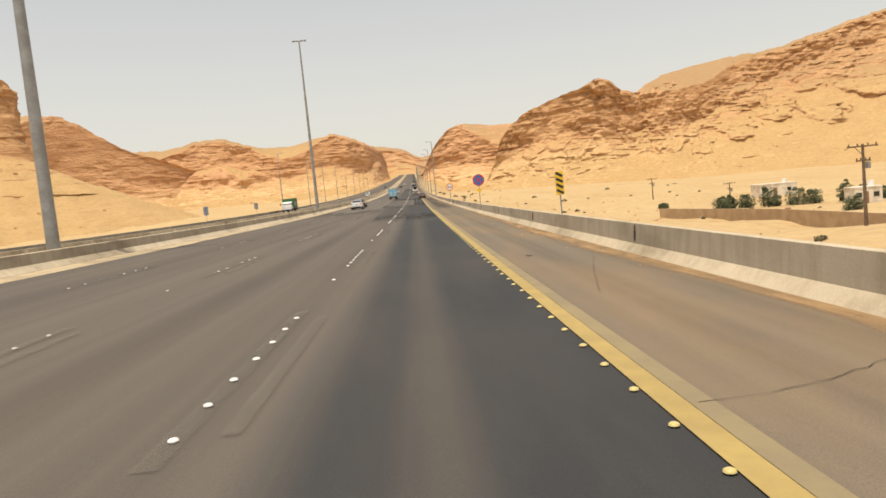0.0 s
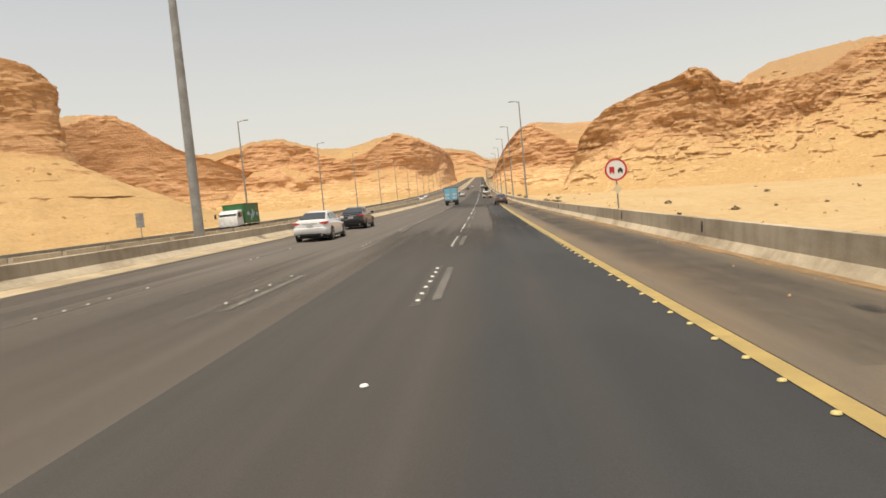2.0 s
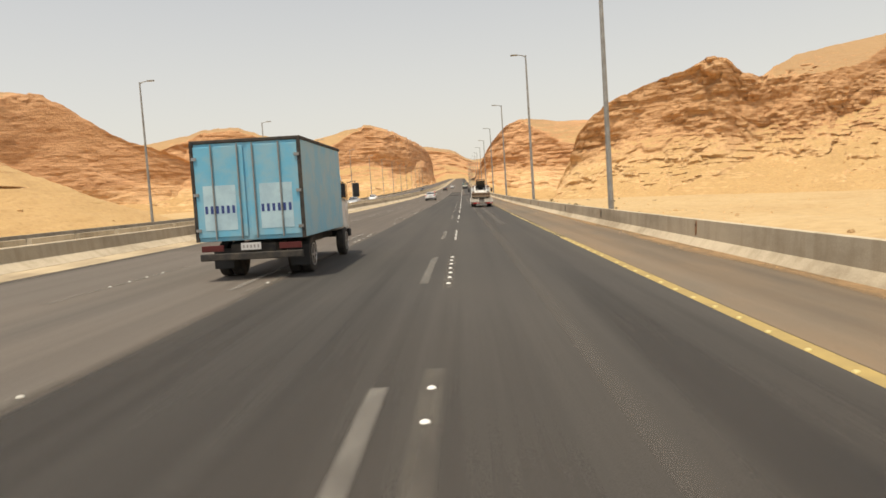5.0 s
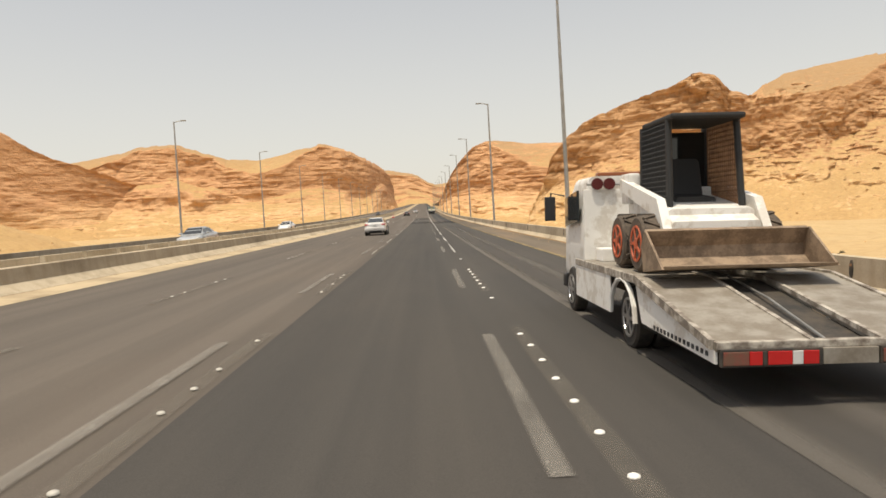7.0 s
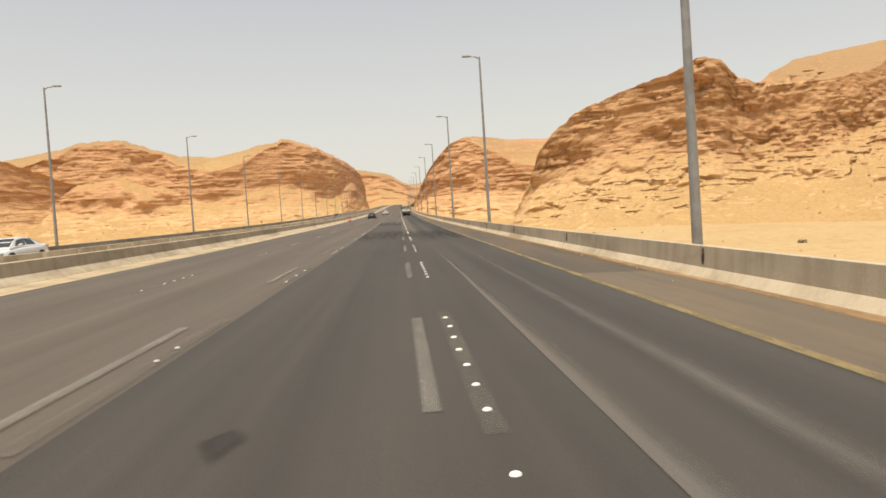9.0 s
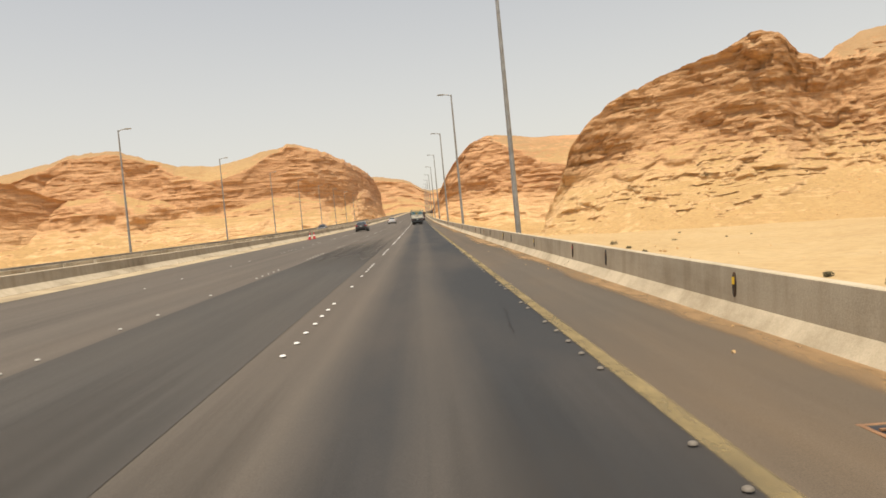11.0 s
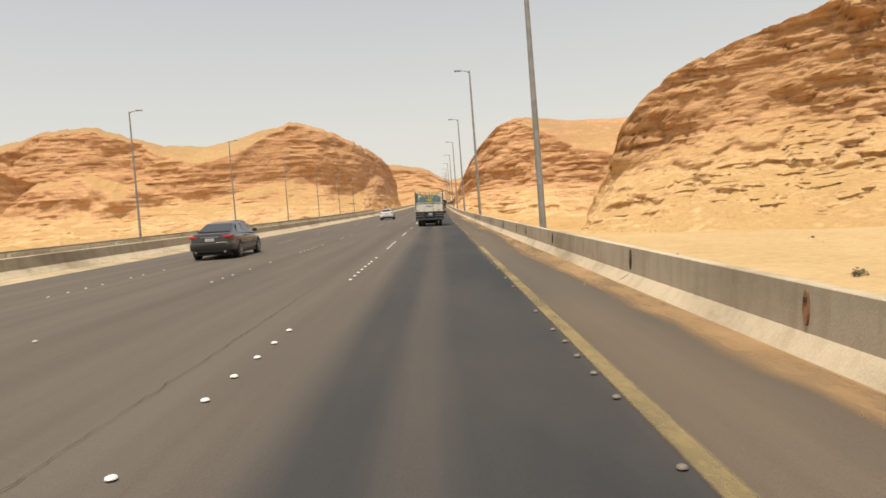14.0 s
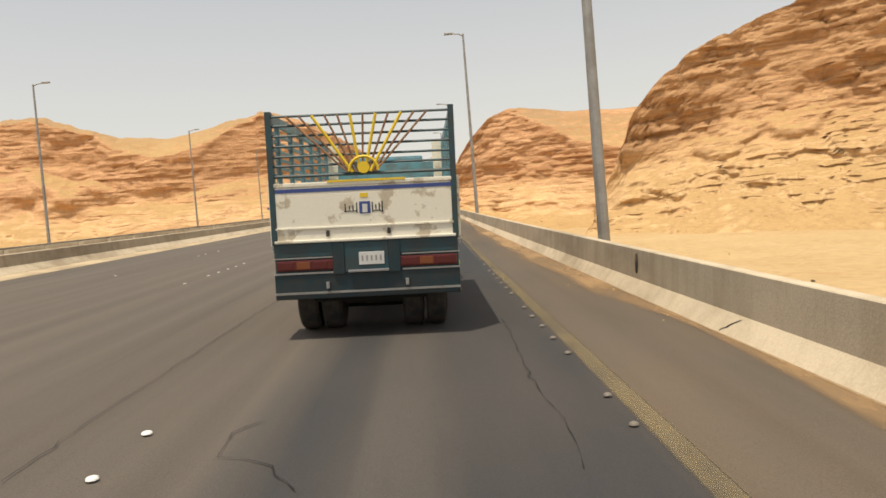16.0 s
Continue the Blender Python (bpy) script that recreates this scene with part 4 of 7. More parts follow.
def loft(bm, sections):
    """Skin over cross-sections (y, points of x and z)."""
    rings = [[bm.verts.new((x, y, z)) for x, z in pts] for y, pts in sections]
    n = len(rings[0])
    for a, b in zip(rings, rings[1:]):
        for k in range(n):
            bm.faces.new((a[(k + 1) % n], a[k], b[k], b[(k + 1) % n]))
    bm.faces.new(rings[0])
    bm.faces.new(rings[-1][::-1])
    bmesh.ops.recalc_face_normals(bm, faces=bm.faces)
    return bm


def smooth(ob):
    ob.data.shade_smooth()
    ob.data.set_sharp_from_angle(angle=radians(38))
    return ob


def lathe(profile, n=20):
    """Turned about the x axis; profile: (x, radius)."""
    bm = bmesh.new()
    rings = [[bm.verts.new((x, r * math.cos(2 * math.pi * k / n), r * math.sin(2 * math.pi * k / n))) for k in range(n)] for x, r in profile]
    for a, b in zip(rings, rings[1:]):
        for k in range(n):
            bm.faces.new((a[k], a[(k + 1) % n], b[(k + 1) % n], b[k]))
    bm.faces.new(rings[0][::-1])
    bm.faces.new(rings[-1])
    bmesh.ops.recalc_face_normals(bm, faces=bm.faces)
    return bm


def wheel(parent, x, y, r, w, side, rim_mat=ALLOY, tyre_mat=RUBBER, spokes=7):
    """One wheel: tyre with its rim and hub; side +1 shows its face to the right."""
    ty = part("wheel", lathe([(-w / 2, r * 0.62), (-w / 2, r * 0.9), (-w * 0.38, r * 0.98), (0, r), (w * 0.38, r * 0.98), (w / 2, r * 0.9), (w / 2, r * 0.62)]), tyre_mat, parent)
    ty.location = (x, y, r)
    smooth(ty)
    f = side * w / 2
    tmp = lathe([(side * 0.02, r * 0.64), (f + side * 0.012, r * 0.64), (f + side * 0.012, r * 0.56), (f - side * 0.04, r * 0.52), (f - side * 0.05, 0.03)], 20)
    part("rim", tmp, rim_mat, ty)
    sp = bmesh.new()
    star = []
    for k in range(spokes):
        a = 2 * math.pi * k / spokes
        for da, q in ((-0.1, 0.55), (0.1, 0.55), (0.24, 0.2), (2 * math.pi / spokes - 0.24, 0.2)):
            star.append((r * q * math.cos(a + da), r * q * math.sin(a + da)))
    near, far = [[sp.verts.new((u, p, q)) for p, q in star] for u in (f + side * 0.014, f - side * 0.006)]
    sp.faces.new(near)
    for k in range(len(star)):
        sp.faces.new((near[k], far[k], far[(k + 1) % len(star)], near[(k + 1) % len(star)]))
    bmesh.ops.recalc_face_normals(sp, faces=sp.faces)
    part("wheel_face", sp, rim_mat, ty)
    return ty


def slab(x0, x1, y0, y1, z0, z1, bevel=0.0):
    return box(bmesh.new(), x0, x1, y0, y1, z0, z1, bevel)


PLATE_INK = plain("faded_plate_ink", (0.3, 0.28, 0.27), 0.6)


def plate_part(parent, x, y, z, w=0.42, h=0.12):
    p = part("number_plate", slab(x - w / 2, x + w / 2, y - 0.012, y, z - h / 2, z + h / 2, 0.004), PLATE, parent, "white number plate")
    b = bmesh.new()
    for k in range(5):
        u = x - w * 0.36 + k * w * 0.18
        box(b, u - w * 0.035, u + w * 0.035, y - 0.015, y - 0.012, z - h * 0.2, z + h * 0.22)
    part("plate_marks", b, PLATE_INK, p)


def place(root, x, y, turn=0.0):
    ahead = 4.0 if abs(turn) < 90 else -4.0
    lean = math.degrees(math.atan2(rz(y, x - 0.8) - rz(y, x + 0.8), 1.6)) * (1 if ahead > 0 else -1)
    root.matrix_basis = pose(x, y, rz(y, x), math.degrees(math.atan2(rz(y + ahead, x) - rz(y, x), 4)), lean, turn)
    return root


def sedan(paint, label, x, y, turn=0.0, lights=RED_LENS, length=4.6):
    """A saloon car; its tail stands at y and it points along the road."""
    k = length / 4.6
    root = tagged(new("sedan"), label, "car", "cars on the road")
    low = [(0.0, 0.64, 0.5, 0.93), (0.03, 0.73, 0.44, 0.985), (0.1, 0.79, 0.38, 1.01), (0.25, 0.835, 0.33, 1.02), (0.5, 0.862, 0.28, 1.01), (0.8, 0.876, 0.24, 0.995), (1.4, 0.88, 0.22, 0.965), (2.4, 0.88, 0.22, 0.94),
           (3.1, 0.877, 0.22, 0.915), (3.5, 0.872, 0.23, 0.88), (3.9, 0.86, 0.24, 0.83), (4.3, 0.79, 0.28, 0.74), (4.52, 0.66, 0.34, 0.66), (4.6, 0.5, 0.42, 0.58)]
    smooth(part("body", loft(bmesh.new(), [(a * k, ring(hw, z0, z1, 0.17, 0.07)) for a, hw, z0, z1 in low]), paint, root))
    # cabin: painted shell, with the glass standing a little proud of it
    cab = [(0.42, 0.74, 0.99), (0.7, 0.755, 1.1), (1.0, 0.75, 1.22), (1.3, 0.74, 1.325), (1.65, 0.73, 1.4), (2.1, 0.725, 1.43), (2.5, 0.725, 1.41), (2.75, 0.73, 1.36), (3.1, 0.74, 1.2), (3.6, 0.75, 0.92)]

    def cabin(grow, y0, y1):
        out = []
        for a in sorted({y0, y1} | {c[0] for c in cab if y0 < c[0] < y1}):
            hw, zt = np.interp(a, [c[0] for c in cab], [c[1] for c in cab]), np.interp(a, [c[0] for c in cab], [c[2] for c in cab])
            out.append((a * k, ring(float(hw) + grow, 0.86, float(zt) + grow, 0.09, 0.19 * (float(zt) - 0.86) / 0.55)))
        return out

    smooth(part("roof", loft(bmesh.new(), cabin(0.0, 0.42, 3.6)), paint, root))

    def glass(name, pts, lift=(0, 0, 0)):
        """A pane through four corners, with a little thickness."""
        c = [Vector(p) for p in pts]
        nrm = (c[1] - c[0]).cross(c[3] - c[0]).normalized() * 0.012
        bm = bmesh.new()
        a, d = [bm.verts.new(p + nrm) for p in c], [bm.verts.new(p - nrm) for p in c]
        bm.faces.new(a)
        bm.faces.new(d[::-1])
        for q in range(4):
            bm.faces.new((a[q], d[q], d[(q + 1) % 4], a[(q + 1) % 4]))
        bmesh.ops.recalc_face_normals(bm, faces=bm.faces)
        return part(name, bm, GLASS, root, "dark tinted glass")

    def at(yy, u, z, out=0.006):
        """A point on the cabin's side at height z."""
        hw = np.interp(yy, [c[0] for c in cab], [c[1] for c in cab])
        zt = np.interp(yy, [c[0] for c in cab], [c[2] for c in cab])
        return (u * (float(hw) - 0.19 * (float(zt) - 0.86) / 0.55 * (z - 0.86) / max(float(zt) - 0.86, 0.1) + out), yy * k, z)

    glass("rear_screen", [(-0.63, 0.56 * k, 1.062), (0.63, 0.56 * k, 1.062), (0.5, 1.34 * k, 1.352), (-0.5, 1.34 * k, 1.352)])
    glass("windscreen", [(-0.64, 3.5 * k, 0.985), (0.64, 3.5 * k, 0.985), (0.52, 2.76 * k, 1.355), (-0.52, 2.76 * k, 1.355)])
    for s in (-1, 1):
        glass("side_window", [at(1.2, s, 1.02), at(2.02, s, 1.0), at(2.02, s, 1.34), at(1.5, s, 1.3)])
        glass("side_window", [at(2.1, s, 1.0), at(3.12, s, 0.98), at(2.72, s, 1.28), at(2.1, s, 1.34)])
        tl = loft(bmesh.new(), [(-0.004, ring(0.12, 0.85, 0.91, 0.02)), (0.05 * k, ring(0.19, 0.825, 0.935, 0.03)), (0.2 * k, ring(0.238, 0.85, 0.945, 0.03)), (0.36 * k, ring(0.25, 0.89, 0.94, 0.02))])
        t = part("tail_light", tl, lights, root, "red tail light")
        t.location = (s * 0.598, 0.0, 0)
        h = part("headlight", loft(bmesh.new(), [(4.25 * k, ring(0.17, 0.62, 0.76, 0.03)), (4.46 * k, ring(0.14, 0.6, 0.71, 0.03))]), CLEAR, root)
        h.location = (s * 0.58, 0, 0)
        m = part("mirror", loft(bmesh.new(), [(3.0 * k, ring(0.1, 0.96, 1.09, 0.04)), (3.16 * k, ring(0.07, 0.97, 1.06, 0.04))]), paint, root)
        m.location = (s * 0.93, 0, 0)
        for wy in (0.95, 3.7):
            wheel(root, s * 0.784, wy * k, 0.325, 0.205, s)
            well = part("wheel_arch", lathe([(s * 0.8, 0.02), (s * 0.8, 0.365), (s * 0.88, 0.36), (s * 0.88, 0.02)], 24), PLASTIC, root)
            well.location = (0, wy * k, 0.35)
        part("sill", slab(s * 0.83 - 0.05, s * 0.83 + 0.04, 1.35 * k, 3.3 * k, 0.19, 0.27, 0.02), PLASTIC, root)
        part("exhaust", tube(bmesh.new(), [(s * 0.55, -0.02, 0.31), (s * 0.55, 0.2, 0.31)], [0.04, 0.04], 8), ALLOY, root)
        for q in (1.5, 2.3):
            part("door_handle", slab(s * 0.885 - 0.012, s * 0.885 + 0.012, q * k, (q + 0.17) * k, 0.83, 0.86, 0.005), paint, root)
    smooth(part("rear_bumper", loft(bmesh.new(), [(-0.028, ring(0.66, 0.47, 0.66, 0.09)), (0.0, ring(0.73, 0.42, 0.68, 0.1)), (0.06, ring(0.79, 0.37, 0.69, 0.1)), (0.18, ring(0.838, 0.34, 0.7, 0.1)), (0.45, ring(0.866, 0.32, 0.7, 0.1))]), paint, root))
    part("bumper_diffuser", loft(bmesh.new(), [(0.03, ring(0.5, 0.31, 0.4, 0.03)), (0.2, ring(0.7, 0.26, 0.4, 0.04))]), PLASTIC, root, "black lower bumper")
    part("boot_trim", slab(-0.36, 0.36, -0.014, 0.03, 0.86, 0.885, 0.005), ALLOY, root)
    part("underside", slab(-0.72, 0.72, 0.3 * k, 4.2 * k, 0.17, 0.26, 0.03), PLASTIC, root)
    plate_part(root, 0, -0.012, 0.77, 0.34, 0.115)
    return place(root, x, y, turn)


def truck_cab(root, paint, w, y0, length, z0, z1):
    """A forward cab: body with sloping screen, windows, mirrors, lights."""
    h = w / 2
    cab = smooth(part("cab", loft(bmesh.new(), [(y0, ring(h - 0.03, z0, z1, 0.1, 0.06)), (y0 + length * 0.6, ring(h, z0 - 0.1, z1, 0.12, 0.08)), (y0 + length * 0.86, ring(h, z0 - 0.1, z1 - 0.22, 0.12, 0.08)), (y0 + length, ring(h - 0.05, z0 - 0.1, z0 + (z1 - z0) * 0.55, 0.1))]), paint, root))
    zm = z0 + (z1 - z0) * 0.55
    for s in (-1, 1):
        part("side_window", loft(bmesh.new(), [(y0 + length * 0.2, [(a * 0.02 + s * (h + 0.003), b) for a, b in ((1, zm), (1, z1 - 0.2), (-1, z1 - 0.2), (-1, zm))]), (y0 + length * 0.8, [(a * 0.02 + s * (h + 0.003), b) for a, b in ((1, zm - 0.1), (1, z1 - 0.3), (-1, z1 - 0.3), (-1, zm - 0.1))])]), GLASS, cab)
        part("mirror_arm", tube(bmesh.new(), [(s * h, y0 + length * 0.9, z1 - 0.25), (s * (h + 0.2), y0 + length, z1 - 0.2), (s * (h + 0.22), y0 + length, zm + 0.1)], [0.015] * 3, 6), PLASTIC, root)
        part("mirror", slab(s * (h + 0.22) - 0.09, s * (h + 0.22) + 0.09, y0 + length - 0.05, y0 + length + 0.03, zm, z1 - 0.26, 0.02), PLASTIC, root)
        part("headlight", slab(s * (h - 0.25) - 0.14, s * (h - 0.25) + 0.14, y0 + length - 0.03, y0 + length + 0.03, z0 + 0.05, z0 + 0.2, 0.02), CLEAR, root)
    part("windscreen", loft(bmesh.new(), [(y0 + length * 0.87, ring(h - 0.12, zm, z1 - 0.26, 0.05)), (y0 + length * 0.97, ring(h - 0.12, zm - 0.02, zm + 0.12, 0.05))]), GLASS, cab)
    part("front_bumper", slab(-h, h, y0 + length - 0.1, y0 + length + 0.08, z0 - 0.3, z0 - 0.08, 0.04), PLASTIC, root)
    return cab


def axle_wheels(root, w, ys, r, tw, rim_mat, twin=()):
    for y in ys:
        for s in (-1, 1):
            wheel(root, s * (w / 2 - tw / 2 - 0.02), y, r, tw, s, rim_mat, spokes=6)
            if y in twin:
                wheel(root, s * (w / 2 - tw * 1.6 - 0.04), y, r, tw, s, rim_mat, spokes=6)


def box_truck(x, y, panel, panel2, label, turn=0.0, w=2.15, deco=True):
    root = tagged(new("box_truck"), label, "truck", "trucks on the road")
    h = w / 2
    part("chassis", slab(-0.45, 0.45, 0.1, 6.2, 0.5, 0.72), CHASSIS, root)
    boxb = part("cargo_box", slab(-h, h, 0.0, 4.4, 0.8, 2.75, 0.02), panel, root)
    for s in (-1, 1):
        d = part("door", slab(s * h * 0.5 - h * 0.46, s * h * 0.5 + h * 0.46, -0.035, -0.002, 0.88, 2.66, 0.01), panel, root)
        if deco:
            part("door_graphic", slab(s * h * 0.52 - h * 0.3, s * h * 0.52 + h * 0.3, -0.04, -0.036, 1.02, 1.9), panel2, d)
            b = bmesh.new()
            for k in range(6):
                box(b, s * h * 0.52 - h * 0.28 + k * h * 0.1, s * h * 0.52 - h * 0.23 + k * h * 0.1, -0.044, -0.041, 1.35, 1.5)
            part("door_lettering", b, BLUE_STRIPE, d)
        for u in (0.14, 0.62):
            part("lock_bar", tube(bmesh.new(), [(s * h * u, -0.06, 0.84), (s * h * u, -0.06, 2.7)], [0.018] * 2, 6), STEEL, d)
        for z in (1.0, 1.7, 2.4):
            part("hinge", slab(s * (h - 0.06) - 0.05, s * (h - 0.06) + 0.05, -0.06, -0.03, z, z + 0.06), STEEL, d)
        part("tail_light", slab(s * (h - 0.3) - 0.22, s * (h - 0.3) + 0.22, -0.05, 0.0, 0.6, 0.72, 0.01), DARK_RED_LENS, root)
        part("mudflap", slab(s * (h - 0.28) - 0.2, s * (h - 0.28) + 0.2, 0.62, 0.64, 0.2, 0.62), PLASTIC, root)
    part("roof_edge", slab(-h - 0.02, h + 0.02, -0.03, 4.42, 2.72, 2.79, 0.015), CHASSIS, root)
    part("corner_trim", slab(-h - 0.015, -h + 0.05, -0.045, 0.02, 0.8, 2.74), CHASSIS, root)
    part("corner_trim", slab(h - 0.05, h + 0.015, -0.045, 0.02, 0.8, 2.74), CHASSIS, root)
    part("rear_bumper", slab(-h + 0.05, h - 0.05, -0.08, 0.0, 0.42, 0.56, 0.02), CHASSIS, root)
    plate_part(root, 0, -0.06, 0.68, 0.4, 0.14)
    truck_cab(root, TRUCK_WHITE, 1.95, 4.5, 1.7, 0.75, 2.2)
    axle_wheels(root, 2.0, (1.1, 5.3), 0.38, 0.22, ALLOY, (1.1,))
    return place(root, x, y, turn)


def livestock_truck(x, y):
    """The painted stake-bed truck: rear board, lamps, grille with a sunburst of bars, slatted sides."""
    root = tagged(new("stake_bed_truck"), "cream and teal stake-bed truck with a painted sunburst grille", "truck", "trucks on the road")
    w, L = 2.2, 5.0
    h = w / 2
    part("chassis", slab(-0.45, 0.45, 0.2, 6.4, 0.48, 0.75), CHASSIS, root)
    part("bed_floor", slab(-h + 0.02, h - 0.02, 0.05, L, 1.06, 1.14), CREAM, root)
    # rear face
    part("rear_panel", slab(-h, h, 0.0, 0.06, 0.5, 0.8, 0.012), NAVY, root, "dented dark teal bumper panel")
    part("rear_beam", slab(-h + 0.01, h - 0.01, -0.01, 0.08, 1.0, 1.17, 0.012), TEAL, root)
    lb = part("lamp_board", slab(-h + 0.01, h - 0.01, 0.02, 0.08, 0.8, 1.0, 0.01), TEAL, root)
    part("chrome_strip", slab(-h, -0.36, -0.012, 0.0, 0.985, 1.0), ALLOY, lb)
    part("chrome_strip", slab(0.42, h, -0.012, 0.0, 0.985, 1.0), ALLOY, lb)
    part("chrome_strip", slab(-h, -0.36, -0.012, 0.0, 0.8, 0.82), ALLOY, lb)
    part("chrome_strip", slab(0.42, h, -0.012, 0.0, 0.8, 0.82), ALLOY, lb)
    for s in (-1, 1):
        t = part("tail_light", slab(s * 0.73 - 0.34, s * 0.73 + 0.34, -0.02, 0.04, 0.84, 0.965, 0.015), DARK_RED_LENS, root, "dull red tail light cluster")
        for k in range(3):
            part("lens", slab(s * 0.73 - 0.3 + k * 0.2, s * 0.73 - 0.14 + k * 0.2, -0.028, -0.018, 0.86, 0.945, 0.006), DARK_RED_LENS if k != 1 else AMBER_DULL, t)
        part("bracket", slab(s * 0.33 - 0.07, s * 0.33 + 0.07, -0.03, 0.05, 0.78, 1.16, 0.01), NAVY, root)
        part("tow_lug", slab(s * 0.47 - 0.02, s * 0.47 + 0.02, -0.05, 0.0, 0.62, 0.7, 0.008), ALLOY, root)
    part("plate_panel", slab(-0.26, 0.26, -0.02, 0.05, 0.8, 1.14, 0.01), TEAL, root)
    plate_part(root, 0.06, -0.022, 0.96, 0.3, 0.15)
    part("step_plate", slab(-0.22, 0.26, -0.06, 0.0, 0.8, 0.83, 0.006), ALLOY, root)
    part("bumper_trim", slab(-h, h, -0.014, 0.0, 0.56, 0.585), STEEL, root)
    tg = part("tailgate", slab(-h + 0.05, h - 0.05, -0.01, 0.05, 1.19, 1.83, 0.012), CREAM, root, "dented cream tailgate with blue stripe")
    part("tailgate_rib", slab(-h + 0.05, h - 0.05, -0.025, -0.008, 1.33, 1.355, 0.005), CREAM, tg)
    part("tailgate_lip", slab(-h + 0.03, h - 0.03, -0.04, 0.0, 1.17, 1.205, 0.012), CREAM, tg)
    part("stripe", slab(-h + 0.06, h - 0.06, -0.014, -0.01, 1.765, 1.81), BLUE_STRIPE, tg)
    part("top_rail", slab(-h + 0.03, h - 0.03, -0.02, 0.06, 1.83, 1.88, 0.01), CREAM, tg)
    part("yellow_dash", slab(-0.42, 0.5, -0.028, -0.02, 1.87, 1.895), SUN_YELLOW, tg)
    part("emblem", slab(-0.055, 0.075, -0.016, -0.011, 1.49, 1.63), BLUE_STRIPE, tg, "small blue square emblem")
    part("emblem_mark", slab(-0.02, 0.04, -0.02, -0.016, 1.5, 1.6), PLATE, tg)
    part("sun_mark", slab(-0.04, 0.05, -0.016, -0.011, 1.68, 1.73), SUN_YELLOW, tg)
    for u, hh in ((-0.22, 0.1), (-0.17, 0.05), (-0.13, 0.06), (-0.085, 0.12), (0.1, 0.12), (0.14, 0.06), (0.18, 0.1), (0.215, 0.13)):
        part("lettering_stroke", slab(u - 0.007, u + 0.007, -0.015, -0.011, 1.56 - hh / 2, 1.56 + hh / 2), INK, tg)
    part("lettering_base", slab(-0.24, -0.08, -0.015, -0.011, 1.518, 1.528), INK, tg)
    part("lettering_base", slab(0.095, 0.225, -0.015, -0.011, 1.513, 1.523), INK, tg)
    for u in (-0.44, 0.28):
        part("latch", slab(u - 0.02, u + 0.02, -0.035, -0.01, 1.24, 1.31, 0.006), CHASSIS, tg)
    # grille over the tailgate
    gr = part("rear_grille", tube(bmesh.new(), [(-h + 0.04, 0.02, 1.96), (h - 0.04, 0.02, 1.96)], [0.022] * 2, 6), TEAL, root, "teal bar grille with yellow and brown rays")
    for z in (2.08, 2.19, 2.31, 2.43, 2.55, 2.66):
        part("bar", tube(bmesh.new(), [(-h + 0.04, 0.02, z), (h - 0.04, 0.02, z)], [0.016] * 2, 6), TEAL, gr)
    for k in range(12):
        u = -0.86 + k * 0.15
        m = SUN_YELLOW if k in (2, 5, 7, 9) else RUST
        part("ray", tube(bmesh.new(), [(u * 0.2, -0.002, 1.98), (u, -0.002, 2.655)], [0.014 if m is RUST else 0.02] * 2, 6), m, gr)
    bm = bmesh.new()
    bmesh.ops.create_cone(bm, cap_ends=True, segments=24, radius1=0.07, radius2=0.07, depth=0.02, matrix=pose(0.02, -0.012, 2.03, 90))
    part("sun_disc", bm, SUN_YELLOW, gr)
    part("sun_arc", tube(bmesh.new(), [(0.02 + 0.17 * math.cos(q), -0.012, 1.99 + 0.17 * math.sin(q)) for q in np.linspace(0, math.pi, 13)], [0.018] * 13, 6), SUN_YELLOW, gr)
    # near-black axle; the parts below it are added to fill the underbody shade
    part("axle", tube(bmesh.new(), [(-0.6, 0.85, 0.5), (-0.2, 0.85, 0.5), (-0.1, 0.85, 0.5), (0.1, 0.85, 0.5), (0.2, 0.85, 0.5), (0.6, 0.85, 0.5)], [0.1, 0.1, 0.2, 0.2, 0.1, 0.1], 12), UNDER, root)
    part("shade_cross_member", slab(-0.7, 0.7, 0.3, 0.42, 0.42, 0.62, 0.02), UNDER, root)
    part("spare_wheel", lathe([(-0.12, 0.25), (-0.12, 0.4), (0, 0.44), (0.12, 0.4), (0.12, 0.25)]), UNDER, root, "dark spare wheel added to fill the shade under the bed").matrix_basis = pose(0.1, 1.75, 0.6, 0, 90, 0)
    part("shade_flap", slab(-0.42, 0.42, 1.3, 1.32, 0.2, 0.6), UNDER, root, "black flap added to fill the shade under the bed")
    part("fuel_tank", slab(-0.75, -0.2, 1.9, 2.8, 0.35, 0.75, 0.05), CHASSIS, root)
    part("shade_filler_block", slab(-0.35, 0.6, 0.45, 0.66, 0.36, 0.56, 0.04), UNDER, root)
    # corner posts, sides
    for s in (-1, 1):
        part("corner_post", slab(s * (h - 0.03) - 0.035, s * (h - 0.03) + 0.035, -0.02, 0.08, 1.15, 2.72, 0.01), TEAL, root)
        sp = part("side_panel", slab(s * h - 0.03, s * h + 0.01, 0.06, L, 1.14, 1.92, 0.01), CREAM, root, "dented cream drop side")
        for k in range(7):
            yy = 0.2 + k * 0.75
            part("rib", slab(s * (h + 0.02) - 0.02, s * (h + 0.02) + 0.02, yy - 0.05, yy + 0.05, 1.16, 1.9, 0.01), CREAM, sp)
        for z in (1.4, 1.64):
            part("groove", slab(s * (h + 0.012) - 0.008, s * (h + 0.012) + 0.008, 0.1, L - 0.05, z, z + 0.03), RUST, sp)
